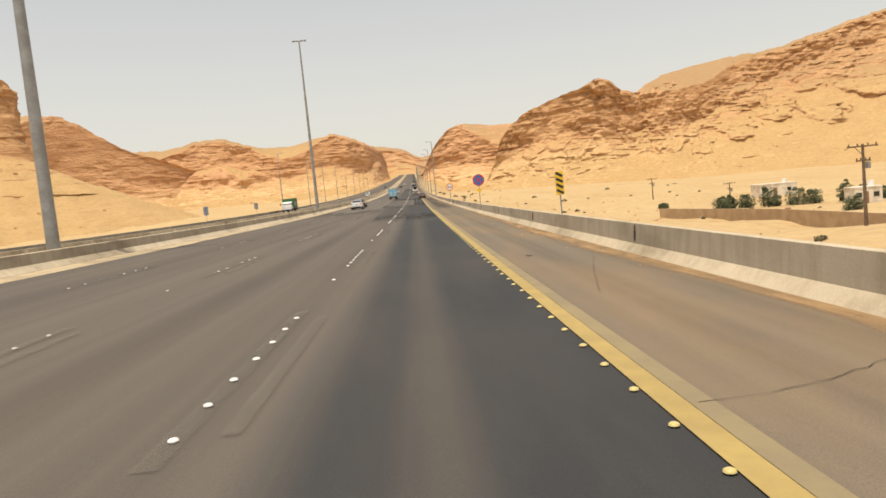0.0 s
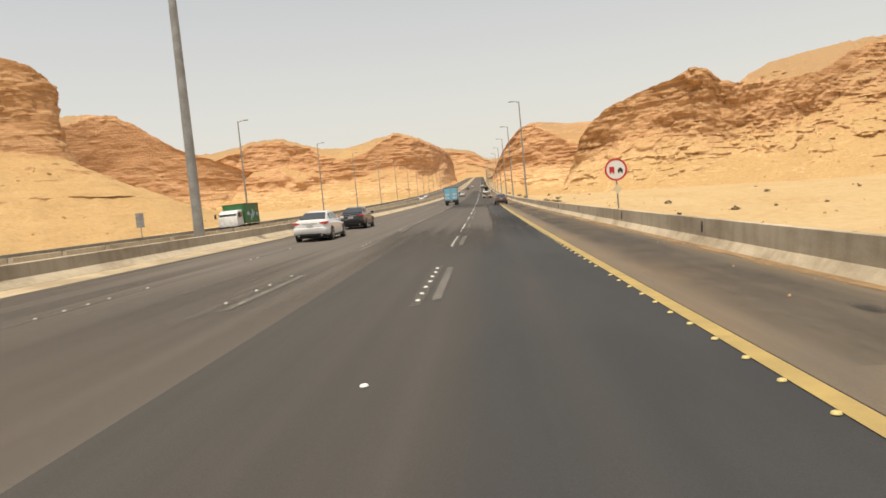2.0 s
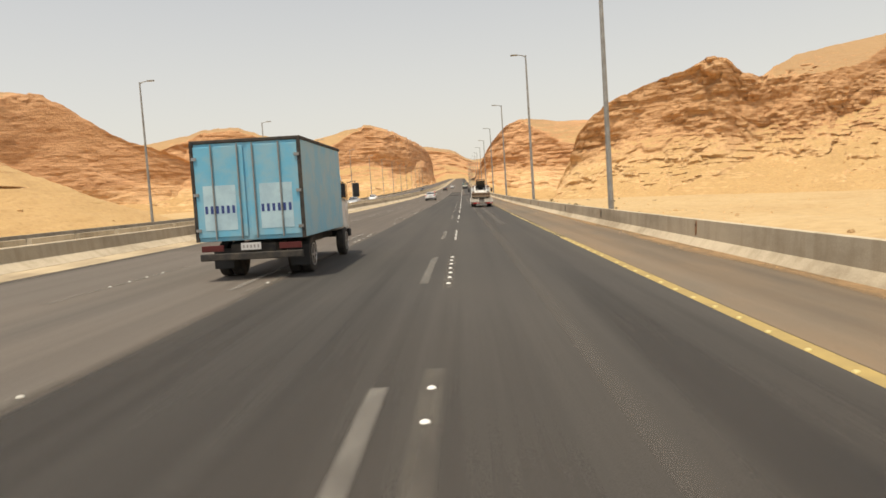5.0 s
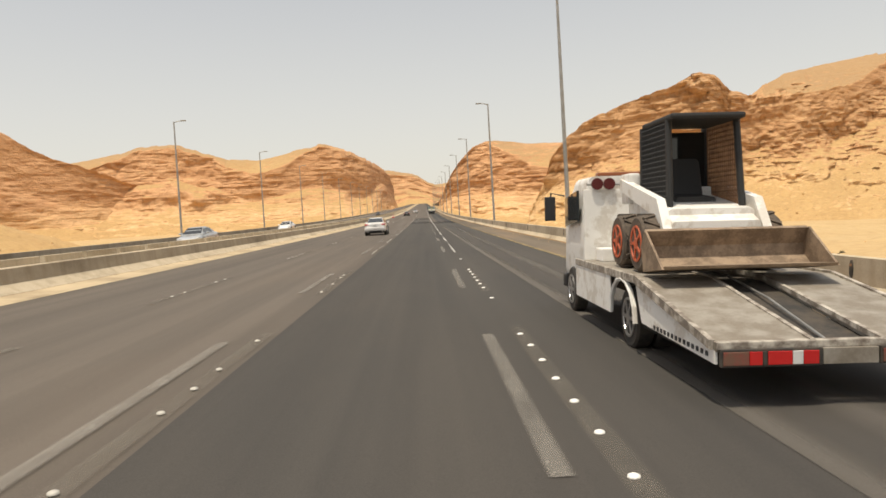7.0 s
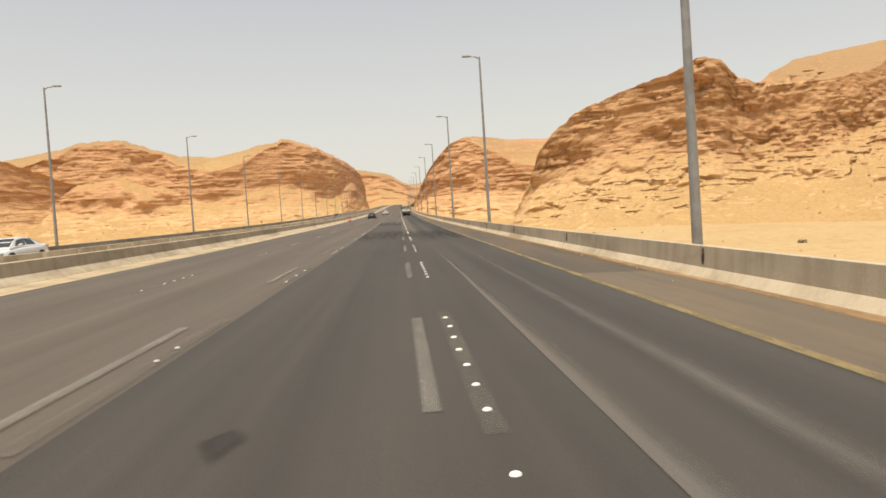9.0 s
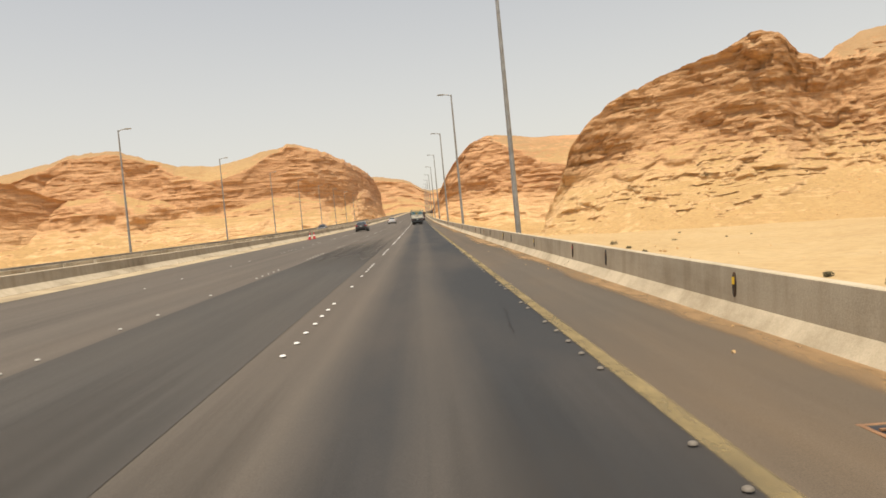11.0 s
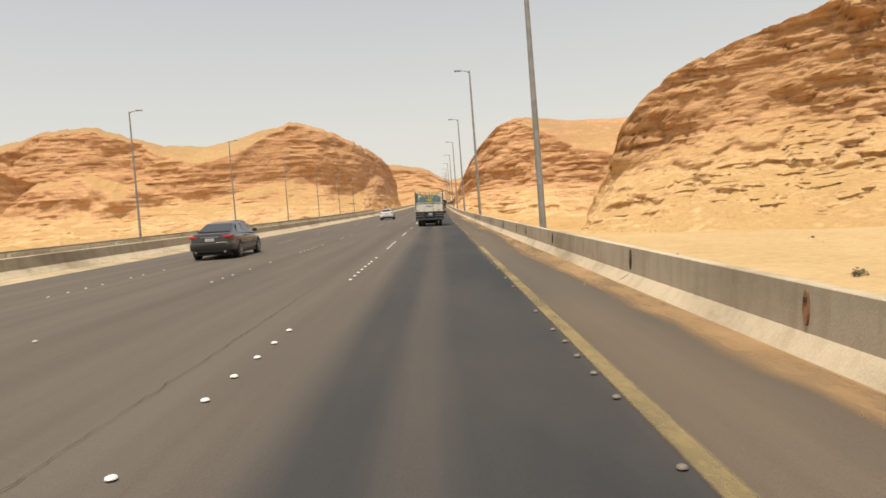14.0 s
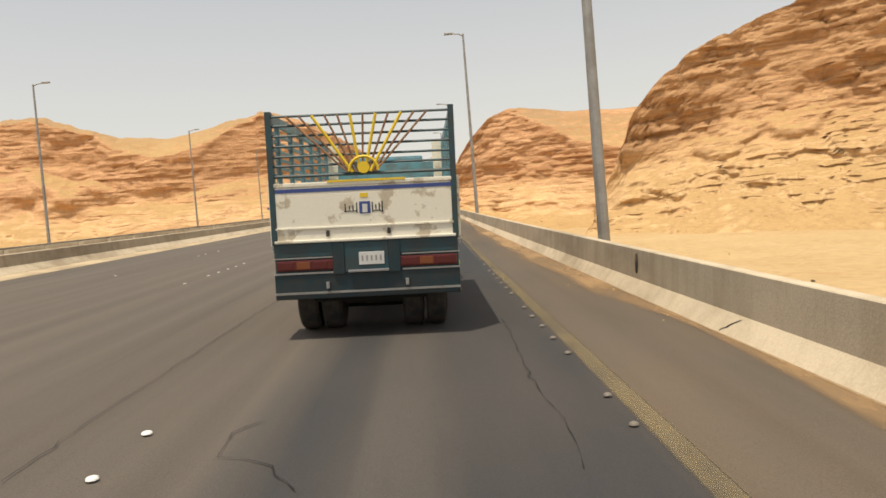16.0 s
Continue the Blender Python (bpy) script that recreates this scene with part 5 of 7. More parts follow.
        part("purple_line", slab(s * (h + 0.044) - 0.004, s * (h + 0.044) + 0.004, 0.06, L, 1.58, 1.61), PURPLE, sp)
        cb = bmesh.new()
        for k in range(40):
            box(cb, s * (h + 0.02) - 0.005, s * (h + 0.02) + 0.005, 0.08 + k * 0.123, 0.08 + k * 0.123 + 0.06, 1.08, 1.13)
        part("chequer_strip", cb, PLATE, sp)
        sk = part("skirt", slab(s * (h - 0.02) - 0.015, s * (h - 0.02) + 0.015, 2.15, 4.6, 0.5, 1.06, 0.01), TEAL_LIGHT, root, "blue-teal skirt with orange borders")
        part("skirt_border", slab(s * h - 0.005, s * h + 0.008, 2.15, 4.6, 0.5, 0.55), ORANGE, sk)
        part("skirt_border", slab(s * h - 0.005, s * h + 0.008, 2.15, 4.6, 0.99, 1.05), ORANGE, sk)
        part("reflective_tape", slab(s * h - 0.005, s * h + 0.008, 2.25, 4.5, 0.8, 0.84), LIME, sk)
        rs = part("rear_skirt", slab(s * (h - 0.02) - 0.015, s * (h - 0.02) + 0.015, 0.08, 0.75, 0.5, 1.06, 0.01), TEAL_LIGHT, root, "blue-teal rear skirt")
        part("skirt_border", slab(s * h - 0.005, s * h + 0.008, 0.08, 0.75, 0.5, 0.55), ORANGE, rs)
        part("reflective_tape", slab(s * h - 0.005, s * h + 0.008, 0.1, 0.7, 0.82, 0.86), LIME, rs)
        gt = part("side_grille", slab(s * (h - 0.02) - 0.025, s * (h - 0.02) + 0.025, 0.06, L, 2.6, 2.72, 0.01), TEAL_LIGHT, root, "teal slatted stake side")
        for k in range(6):
            yy = 0.55 + k * 0.85
            part("stake", slab(s * (h - 0.02) - 0.03, s * (h - 0.02) + 0.03, yy - 0.04, yy + 0.04, 1.9, 2.62, 0.008), TEAL_LIGHT, gt)
        for k in range(6):
            z = 1.98 + k * 0.1
            part("slat", slab(s * (h - 0.02) - 0.012, s * (h - 0.02) + 0.012, 0.06, L, z, z + 0.035), TEAL_LIGHT, gt)
        part("headboard", slab(s * (h - 0.1) - 0.12, s * (h - 0.1) + 0.12, L, L + 0.12, 1.1, 2.74, 0.015), CREAM, root)
    part("front_board", slab(-h, h, L, L + 0.06, 1.14, 2.35, 0.01), TEAL_LIGHT, root, "teal front board of the load bed")
    truck_cab(root, TRUCK_WHITE, 2.0, L + 0.2, 1.6, 0.8, 2.35)
    part("roof_box", slab(-0.7, 0.7, L + 0.4, L + 1.2, 2.33, 2.5, 0.05), TEAL_LIGHT, root)
    axle_wheels(root, 1.9, (0.85, 5.6), 0.46, 0.25, CHASSIS, (0.85,))
    return place(root, x, y)


def flatbed_truck(x, y):
    """A recovery truck: deck with a ramp tail, side skirts, cab and light bar."""
    root = tagged(new("flatbed_truck"), "scratched white flatbed recovery truck with a worn steel deck", "truck", "trucks on the road")
    w = 2.1
    h = w / 2
    part("chassis", slab(-0.42, 0.42, 2.0, 6.3, 0.42, 0.66), CHASSIS, root)
    # ramp from the tail up to the level deck, in two tracks with a recess between
    for s in (-1, 1):
        bm = bmesh.new()
        x0, x1 = (s * 0.28, s * h)
        loft(bm, [(0.0, [(x0, 0.46), (x1, 0.46), (x1, 0.53), (x0, 0.53)]), (2.0, [(x0, 0.79), (x1, 0.79), (x1, 0.86), (x0, 0.86)]), (5.0, [(x0, 0.79), (x1, 0.79), (x1, 0.86), (x0, 0.86)])])
        part("deck", bm, DECK, root, "worn bare steel deck track")
        bm = bmesh.new()
        loft(bm, [(0.02, [(s * (h - 0.02), 0.36), (s * h, 0.36), (s * h, 0.47), (s * (h - 0.02), 0.47)]), (1.9, [(s * (h - 0.02), 0.4), (s * h, 0.4), (s * h, 0.8), (s * (h - 0.02), 0.8)]), (2.1, [(s * (h - 0.02), 0.78), (s * h, 0.78), (s * h, 0.8), (s * (h - 0.02), 0.8)])])
        part("skirt", bm, TRUCK_WHITE, root, "white tail skirt with hazard dashes")
        part("skirt", slab(s * h - 0.02, s * h, 3.1, 5.0, 0.35, 0.8, 0.006), TRUCK_WHITE, root, "white side skirt")
        bm = bmesh.new()
        tube(bm, [(s * (h + 0.005), 2.6 + 0.5 * math.cos(q), 0.36 + 0.45 * math.sin(q)) for q in np.linspace(0, math.pi, 9)], [0.03] * 9, 6)
        part("wheel_arch", bm, TRUCK_WHITE, root)
        part("deck_edge", slab(s * h - 0.03, s * h + 0.012, 2.0, 5.0, 0.8, 0.89, 0.008), CHIPPED, root, "chipped rusty deck edge")
        part("ramp_edge", loft(bmesh.new(), [(0.05, [(s * h - 0.035, 0.475), (s * h + 0.012, 0.475), (s * h + 0.012, 0.55), (s * h - 0.035, 0.55)]), (2.0, [(s * h - 0.035, 0.79), (s * h + 0.012, 0.79), (s * h + 0.012, 0.885), (s * h - 0.035, 0.885)])]), CHIPPED, root, "chipped rusty ramp edge")
        part("track_edge", loft(bmesh.new(), [(0.0, [(s * 0.26, 0.5), (s * 0.3, 0.5), (s * 0.3, 0.545), (s * 0.26, 0.545)]), (2.0, [(s * 0.26, 0.83), (s * 0.3, 0.83), (s * 0.3, 0.875), (s * 0.26, 0.875)]), (5.0, [(s * 0.26, 0.83), (s * 0.3, 0.83), (s * 0.3, 0.875), (s * 0.26, 0.875)])]), CHIPPED, root)
        t = part("tail_light", slab(s * (h - 0.42) - 0.4, s * (h - 0.42) + 0.4, -0.05, 0.0, 0.345, 0.485, 0.006), CHASSIS, root, "red and white tail lamp board in a dark frame")
        for k, (m, wide) in enumerate(((DULL_LENS, 0.2), (RED_LENS, 0.1), (CHASSIS, 0.03), (RED_LENS, 0.19), (CLEAR, 0.08), (RED_LENS, 0.12))):
            u = s * (h - 0.42) - 0.385 + (0, 0.205, 0.31, 0.35, 0.545, 0.63)[k]
            part("lens", slab(u, u + wide, -0.062, -0.05, 0.362, 0.468, 0.004), m, t)
        bm = bmesh.new()
        for k in range(14):
            box(bm, s * (h + 0.004) - 0.003, s * (h + 0.004) + 0.003, 0.15 + k * 0.1, 0.2 + k * 0.1, 0.4, 0.44)
        part("hazard_dashes", bm, INK, root)
    part("centre_channel", loft(bmesh.new(), [(0.1, [(-0.27, 0.42), (0.27, 0.42), (0.27, 0.47), (-0.27, 0.47)]), (2.0, [(-0.27, 0.74), (0.27, 0.74), (0.27, 0.8), (-0.27, 0.8)]), (5.0, [(-0.27, 0.74), (0.27, 0.74), (0.27, 0.8), (-0.27, 0.8)])]), CHASSIS, root, "dark recessed channel")
    part("winch_rope", tube(bmesh.new(), [(-0.1, 0.1, 0.5), (-0.05, 1.2, 0.72), (0.0, 2.2, 0.84)], [0.012] * 3, 6), STEEL, root)
    part("tail_beam", slab(-h, h, -0.02, 0.06, 0.48, 0.54, 0.008), CHIPPED, root, "scraped white tail beam")
    part("plate_board", slab(-0.22, 0.22, -0.04, 0.02, 0.35, 0.48, 0.006), DECK, root)
    # added plate between the skirts, deepens the shadow under the tail
    part("under_shade_tray", slab(-h + 0.03, h - 0.03, 0.2, 1.95, 0.345, 0.375), UNDER, root)
    bulk = part("bulkhead", slab(-0.95, 0.95, 4.95, 5.02, 0.86, 1.9, 0.01), TRUCK_WHITE, root, "white bulkhead behind the cab")
    for u in (-0.76, -0.58, 0.58, 0.76):
        bm = bmesh.new()
        bmesh.ops.create_cone(bm, cap_ends=True, segments=18, radius1=0.085, radius2=0.085, depth=0.05, matrix=pose(u, 4.92, 1.98, 90))
        part("work_lamp", bm, DARK_RED_LENS, bulk, "round dark red lamp")
    part("lamp_rail", tube(bmesh.new(), [(-0.9, 4.97, 1.98), (0.9, 4.97, 1.98)], [0.025] * 2, 6), STEEL, bulk)
    part("toolbox", slab(-0.8, 0.5, 4.5, 4.9, 0.86, 1.05, 0.02), TRUCK_WHITE, root)
    truck_cab(root, TRUCK_WHITE, 1.9, 5.05, 1.5, 0.62, 2.1)
    part("light_bar", slab(-0.6, 0.6, 5.5, 5.7, 2.1, 2.18, 0.03), AMBER_DULL, root)
    axle_wheels(root, 2.0, (2.6, 5.75), 0.36, 0.2, ALLOY, (2.6,))
    return place(root, x, y)


def skid_loader(x, y, z):
    """A small loader, bucket towards the tail of the truck."""
    root = tagged(new("skid_steer_loader"), "white skid-steer loader with red rims and a muddy bucket", "loader")
    smooth(part("body", loft(bmesh.new(), [(0.75, ring(0.5, 0.2, 0.72, 0.06)), (1.1, ring(0.52, 0.18, 0.78, 0.06)), (2.1, ring(0.52, 0.18, 0.95, 0.08)), (2.4, ring(0.46, 0.25, 0.85, 0.08))]), TRUCK_WHITE, root))
    part("nose", loft(bmesh.new(), [(0.6, ring(0.5, 0.42, 0.58, 0.04)), (0.95, ring(0.52, 0.4, 0.74, 0.06))]), TRUCK_WHITE, root)
    cage = part("cab_frame", slab(-0.43, 0.43, 0.8, 1.9, 1.74, 1.81, 0.03), CAGE, root, "black roll cage with mesh sides")
    for s in (-1, 1):
        for y0, y1 in ((0.9, 1.0), (1.9, 1.95)):
            part("post", tube(bmesh.new(), [(s * 0.42, y0, 0.72), (s * 0.4, y1, 1.76)], [0.04] * 2, 8), CAGE, cage)
        bm = bmesh.new()
        for k in range(17):
            u = 0.75 + k * 0.06
            tube(bm, [(s * 0.42, 1.0, u), (s * 0.42, 1.9, u)], [0.012] * 2, 4)
        for k in range(16):
            v = 1.02 + k * 0.056
            tube(bm, [(s * 0.42, v, 0.75), (s * 0.41, v, 1.75)], [0.012] * 2, 4)
        part("mesh_screen", bm, CAGE if s < 0 else RUST, cage)
        part("lift_arm", loft(bmesh.new(), [(0.52, [(s * 0.56 - 0.05, 0.2), (s * 0.56 + 0.05, 0.2), (s * 0.56 + 0.05, 0.42), (s * 0.56 - 0.05, 0.42)]), (0.8, [(s * 0.56 - 0.05, 0.62), (s * 0.56 + 0.05, 0.62), (s * 0.56 + 0.05, 0.84), (s * 0.56 - 0.05, 0.84)]), (2.3, [(s * 0.56 - 0.05, 0.98), (s * 0.56 + 0.05, 0.98), (s * 0.56 + 0.05, 1.14), (s * 0.56 - 0.05, 1.14)])]), TRUCK_WHITE, root, "white lift arm")
        part("ram", tube(bmesh.new(), [(s * 0.5, 0.6, 0.35), (s * 0.5, 1.1, 0.75)], [0.035] * 2, 8), STEEL, root)
        for wy in (0.95, 1.75):
            t = wheel(root, s * 0.68, wy, 0.33, 0.24, s, RED_RIM, MUD_TYRE, 5)
            lugs = bmesh.new()
            for k in range(16):
                a = 2 * math.pi * k / 16
                m = Matrix.Translation((0, 0.33 * math.cos(a), 0.33 * math.sin(a))) @ Matrix.Rotation(a, 4, "X") @ Matrix.Rotation(0.5 if k % 2 else -0.5, 4, "Y")
                bmesh.ops.create_cube(lugs, size=1.0, matrix=m @ Matrix.Diagonal((0.2, 0.03, 0.035, 1)))
            part("tread", lugs, MUD_TYRE, t)
        part("rear_post", slab(s * 0.5 - 0.08, s * 0.5 + 0.08, 2.0, 2.35, 0.8, 1.2, 0.03), TRUCK_WHITE, root)
    part("seat", loft(bmesh.new(), [(1.2, ring(0.24, 0.72, 0.86, 0.04)), (1.6, ring(0.24, 0.72, 0.9, 0.04)), (1.72, ring(0.24, 0.75, 1.35, 0.06))]), CAGE, root, "black seat")
    part("rear_window", slab(-0.38, 0.38, 1.9, 1.93, 0.9, 1.7), GLASS, cage)
    part("hood", slab(-0.46, 0.46, 1.75, 2.35, 0.85, 1.0, 0.05), TRUCK_WHITE, root)
    b = bmesh.new()
    prof = [(0.5, 0.17), (0.36, 0.05), (-0.22, 0.12), (-0.24, 0.15), (0.28, 0.12), (0.4, 0.2), (0.42, 0.32), (0.32, 0.49), (0.38, 0.51), (0.5, 0.35)]
    loft2 = []
    for xx in (-0.88, 0.88):
        loft2.append([b.verts.new((xx, p, q)) for p, q in prof])
    n = len(prof)
    for k in range(n):
        b.faces.new((loft2[0][k], loft2[0][(k + 1) % n], loft2[1][(k + 1) % n], loft2[1][k]))
    b.faces.new(loft2[0])
    b.faces.new(loft2[1][::-1])
    bmesh.ops.recalc_face_normals(b, faces=b.faces)
    bk = part("bucket", b, BUCKET, root, "wide muddy steel bucket")
    for s in (-1, 1):
        sb = bmesh.new()
        tri = [(-0.23, 0.12), (0.38, 0.05), (0.46, 0.32), (0.32, 0.5)]
        fa = [sb.verts.new((s * 0.9, p, q)) for p, q in tri]
        fb = [sb.verts.new((s * 0.875, p, q)) for p, q in tri]
        sb.faces.new(fa)
        sb.faces.new(fb[::-1])
        for k in range(4):
            sb.faces.new((fa[k], fb[k], fb[(k + 1) % 4], fa[(k + 1) % 4]))
        bmesh.ops.recalc_face_normals(sb, faces=sb.faces)
        part("bucket_cheek", sb, BUCKET, bk)
    root.matrix_basis = pose(x, y, z, math.degrees(math.atan2(rz(y + 4, x) - rz(y, x), 4)), 2.0, 0)
    return root


def dump_truck(x, y):
    root = tagged(new("dump_truck"), "dusty dark red dump truck far along the road", "truck", "trucks on the road")
    part("body", loft(bmesh.new(), [(0.0, [(-1.0, 0.95), (1.0, 0.95), (1.12, 2.3), (-1.12, 2.3)]), (4.4, [(-1.0, 0.95), (1.0, 0.95), (1.12, 2.4), (-1.12, 2.4)])]), worn("dusty_dark_red_paint", (0.12, 0.035, 0.03), (0.12, 0.09, 0.07), scale=3), root)
    part("chassis", slab(-0.45, 0.45, 0.1, 6.0, 0.55, 0.9), CHASSIS, root)
    part("rear_bumper", slab(-1.05, 1.05, -0.05, 0.1, 0.5, 0.75, 0.02), PLATE, root)
    for s in (-1, 1):
        part("tail_light", slab(s * 0.8 - 0.2, s * 0.8 + 0.2, -0.08, -0.04, 0.55, 0.68), RED_LENS, root)
    for k in range(4):
        u = -0.9 + k * 0.6
        part("tailgate_rib", slab(u - 0.05, u + 0.05, -0.05, 0.02, 1.0, 2.25), CHASSIS, root)
    truck_cab(root, TRUCK_WHITE, 2.0, 4.5, 1.6, 0.85, 2.4)
    axle_wheels(root, 2.05, (0.9, 1.9, 5.4), 0.46, 0.26, STEEL, (0.9, 1.9))
    return place(root, x, y)


sedan(WHITE_CAR, "white saloon car with red tail lights in the inner lane", -10.6, 51.6)
sedan(BLACK_CAR, "glossy black saloon car in the inner lane", -11.0, 64.0)
sedan(WHITE_CAR, "pearl white saloon car with wide red tail lights", -8.75, 235.3)
sedan(GREY_CAR, "dark grey saloon car in the inner lane", -10.2, 395.0)
sedan(WHITE_CAR, "white saloon car far ahead in the third lane", -8.3, 460.0)
sedan(BROWN_CAR, "dark brown saloon car straddling the yellow line", -0.03, 115.5)
sedan(SILVER_CAR, "silver saloon car on the opposite carriageway", -20.4, 230.0, 180, CLEAR)
sedan(WHITE_CAR, "white car on the opposite carriageway", -23.2, 276.0, 180, CLEAR)
sedan(GREY_CAR, "dark car on the opposite carriageway", -21.5, 440.0, 180, CLEAR)
box_truck(-7.45, 130.6, SKY_BLUE, PALE_BLUE, "sky blue box truck with printed rear doors")
green = box_truck(-27.0, 92.0, GREEN_PANEL, GREEN_PANEL, "green box truck with a printed side on the opposite carriageway", 180, deco=False)
for y0, y1, z0, z1, m in ((0.3, 0.75, 1.5, 1.85, PALE_BLUE), (0.35, 0.8, 2.1, 2.35, RED_LENS), (1.35, 1.6, 1.6, 2.0, PALE_BLUE), (1.75, 2.1, 1.35, 2.2, PALE_BLUE), (2.3, 2.6, 1.1, 1.75, PALE_BLUE), (2.9, 3.6, 1.6, 1.95, PALE_BLUE)):
    part("side_graphic", slab(-1.084, -1.077, y0, y1, z0, z1, 0.003), m, green)
flatbed_truck(-1.48, 184.0)
skid_loader(-1.5, 185.75, rz(185.75, -1.5) + 0.866)
livestock_truck(-2.22, 423.7)
dump_truck(-1.2, 497.0)

# ---- masts, far lamps, signs ----
def high_mast(x, y):
    root = tagged(new("high_mast_lamp"), "very tall grey steel light mast with four lanterns", "street lamp", "median masts")
    part("pole", tube(bmesh.new(), [(0, 0, -0.1), (0, 0, 12), (0, 0, 25.6)], [0.26, 0.19, 0.1], 14), STEEL, root)
    part("base_plate", slab(-0.4, 0.4, -0.4, 0.4, -0.1, 0.04, 0.01), STEEL, root)
    part("crossbar", tube(bmesh.new(), [(-0.95, 0, 25.5), (0.95, 0, 25.5)], [0.05] * 2, 8), STEEL, root)
    for u in (-0.85, -0.35, 0.35, 0.85):
        part("lantern", slab(u - 0.2, u + 0.2, -0.2, 0.2, 25.48, 25.66, 0.04), STEEL, root)
    root.matrix_basis = pose(x, y, rz(y, x))
    return root


high_mast(-16.6, 53.4)
high_mast(-16.2, -26.0)

far_first = lamp_post(1)
far_first["group"] = "lamps beyond the opposite carriageway"
far_first.matrix_basis = pose(-31.0, 103.5, rz(103, -31) - 0.1)
for y in (144.5, 179, 217, 255.5, 295, 332, 365.8, 401.8, 438, 471, 507, 543, 580, 616):
    copy_thing(far_first, pose(-31.0, y, rz(y, -31) - 0.1))

SIGN_BLUE = plain("sign_blue", (0.02, 0.16, 0.5), 0.45)
SIGN_RED = plain("sign_red", (0.55, 0.02, 0.03), 0.45)
SIGN_WHITE = plain("sign_white", (0.8, 0.8, 0.78), 0.5)
SIGN_YELLOW = plain("sign_yellow", (0.8, 0.52, 0.03), 0.5)
SIGN_BACK = worn("grey_sign_back", (0.3, 0.31, 0.32), (0.2, 0.19, 0.18), rough=0.6, metal=0.3)


def disc(r0, r1, y, t=0.012, n=32):
    """A flat ring (or disc, r0 = 0) facing -y."""
    bm = bmesh.new()
    rings = [[bm.verts.new((r * math.cos(2 * math.pi * k / n), yy, r * math.sin(2 * math.pi * k / n))) for k in range(n)] for r, yy in ((r1, y), (r1, y + t), (max(r0, 0.001), y + t), (max(r0, 0.001), y))]
    for a in range(4):
        for k in range(n):
            bm.faces.new((rings[a][k], rings[a][(k + 1) % n], rings[(a + 1) % 4][(k + 1) % n], rings[(a + 1) % 4][k]))
    bmesh.ops.recalc_face_normals(bm, faces=bm.faces)
    return bm


def bar(cx, cz, w, hgt, turn, y):
    bm = bmesh.new()
    bmesh.ops.create_cube(bm, size=1.0, matrix=Matrix.Translation((cx, y, cz)) @ Matrix.Rotation(radians(turn), 4, "Y") @ Matrix.Diagonal((w, 0.006, hgt, 1)))
    return bm


def round_sign(x, y, z, r, kind):
    label = {"stop": "round blue no-stopping sign with a red rim and cross", "pass": "round white no-overtaking sign with a red rim"}[kind]
    g0 = float(ground_z(x, y))
    base = min(rz(y, x) - 0.4, g0)
    root = tagged(new("road_sign"), label, "road sign", "signs beside the shoulder")
    part("post", tube(bmesh.new(), [(0, 0.04, base - z - 0.3), (0, 0.04, r * 0.5)], [0.035] * 2, 8), SIGN_BACK, root)
    face = part("face", disc(0, r * 0.86, -0.005), SIGN_BLUE if kind == "stop" else SIGN_WHITE, root)
    part("rim", disc(r * 0.84, r, -0.01, 0.02), SIGN_RED, root)
    if kind == "stop":
        part("cross_bar", bar(0, 0, r * 1.7, r * 0.17, 45, -0.01), SIGN_RED, face)
        part("cross_bar", bar(0, 0, r * 1.7, r * 0.17, -45, -0.014), SIGN_RED, face)
    else:
        for u, m in ((-0.36, SIGN_RED), (0.38, INK)):
            b = bmesh.new()
            tall = 0.5 if m is SIGN_RED else 0.22
            box(b, (u - 0.22) * r, (u + 0.22) * r, -0.014, -0.008, -0.22 * r, (-0.22 + tall) * r)
            box(b, (u - 0.2) * r, (u - 0.09) * r, -0.014, -0.008, -0.34 * r, -0.2 * r)
            box(b, (u + 0.09) * r, (u + 0.2) * r, -0.014, -0.008, -0.34 * r, -0.2 * r)
            if m is INK:
                box(b, (u - 0.13) * r, (u + 0.13) * r, -0.014, -0.008, 0.0, 0.14 * r)
            part("symbol", b, m, face)
    part("plate", bar(0, -r * 1.75, r * 0.62, r * 0.62, 45, 0.0), SIGN_YELLOW if kind == "stop" else plain("faded_yellow_plate", (0.7, 0.6, 0.4), 0.6), root, "small yellow diamond plate")
    root.matrix_basis = pose(x, y, z)
    return root


round_sign(4.3, 11.5, rz(11.5, 4) + 2.7, 0.55, "stop")
round_sign(3.52, 50.7, rz(50.7, 4) + 2.42, 0.49, "pass")


def hazard_marker(x, y):
    root = tagged(new("hazard_marker"), "black and yellow striped hazard marker on a post", "road sign")
    z = rz(y, x)
    part("post", tube(bmesh.new(), [(0, 0.03, -1.4), (0, 0.03, 2.1)], [0.03] * 2, 8), SIGN_BACK, root)
    b = part("board", slab(-0.16, 0.16, -0.01, 0.01, 1.35, 2.25, 0.004), SIGN_YELLOW, root)
    for k in range(4):
        part("stripe", bar(0.0, 1.47 + k * 0.22, 0.3, 0.1, 30, -0.013), INK, b)
    root.matrix_basis = pose(x, y, z)
    return root


hazard_marker(3.9, -27.2)


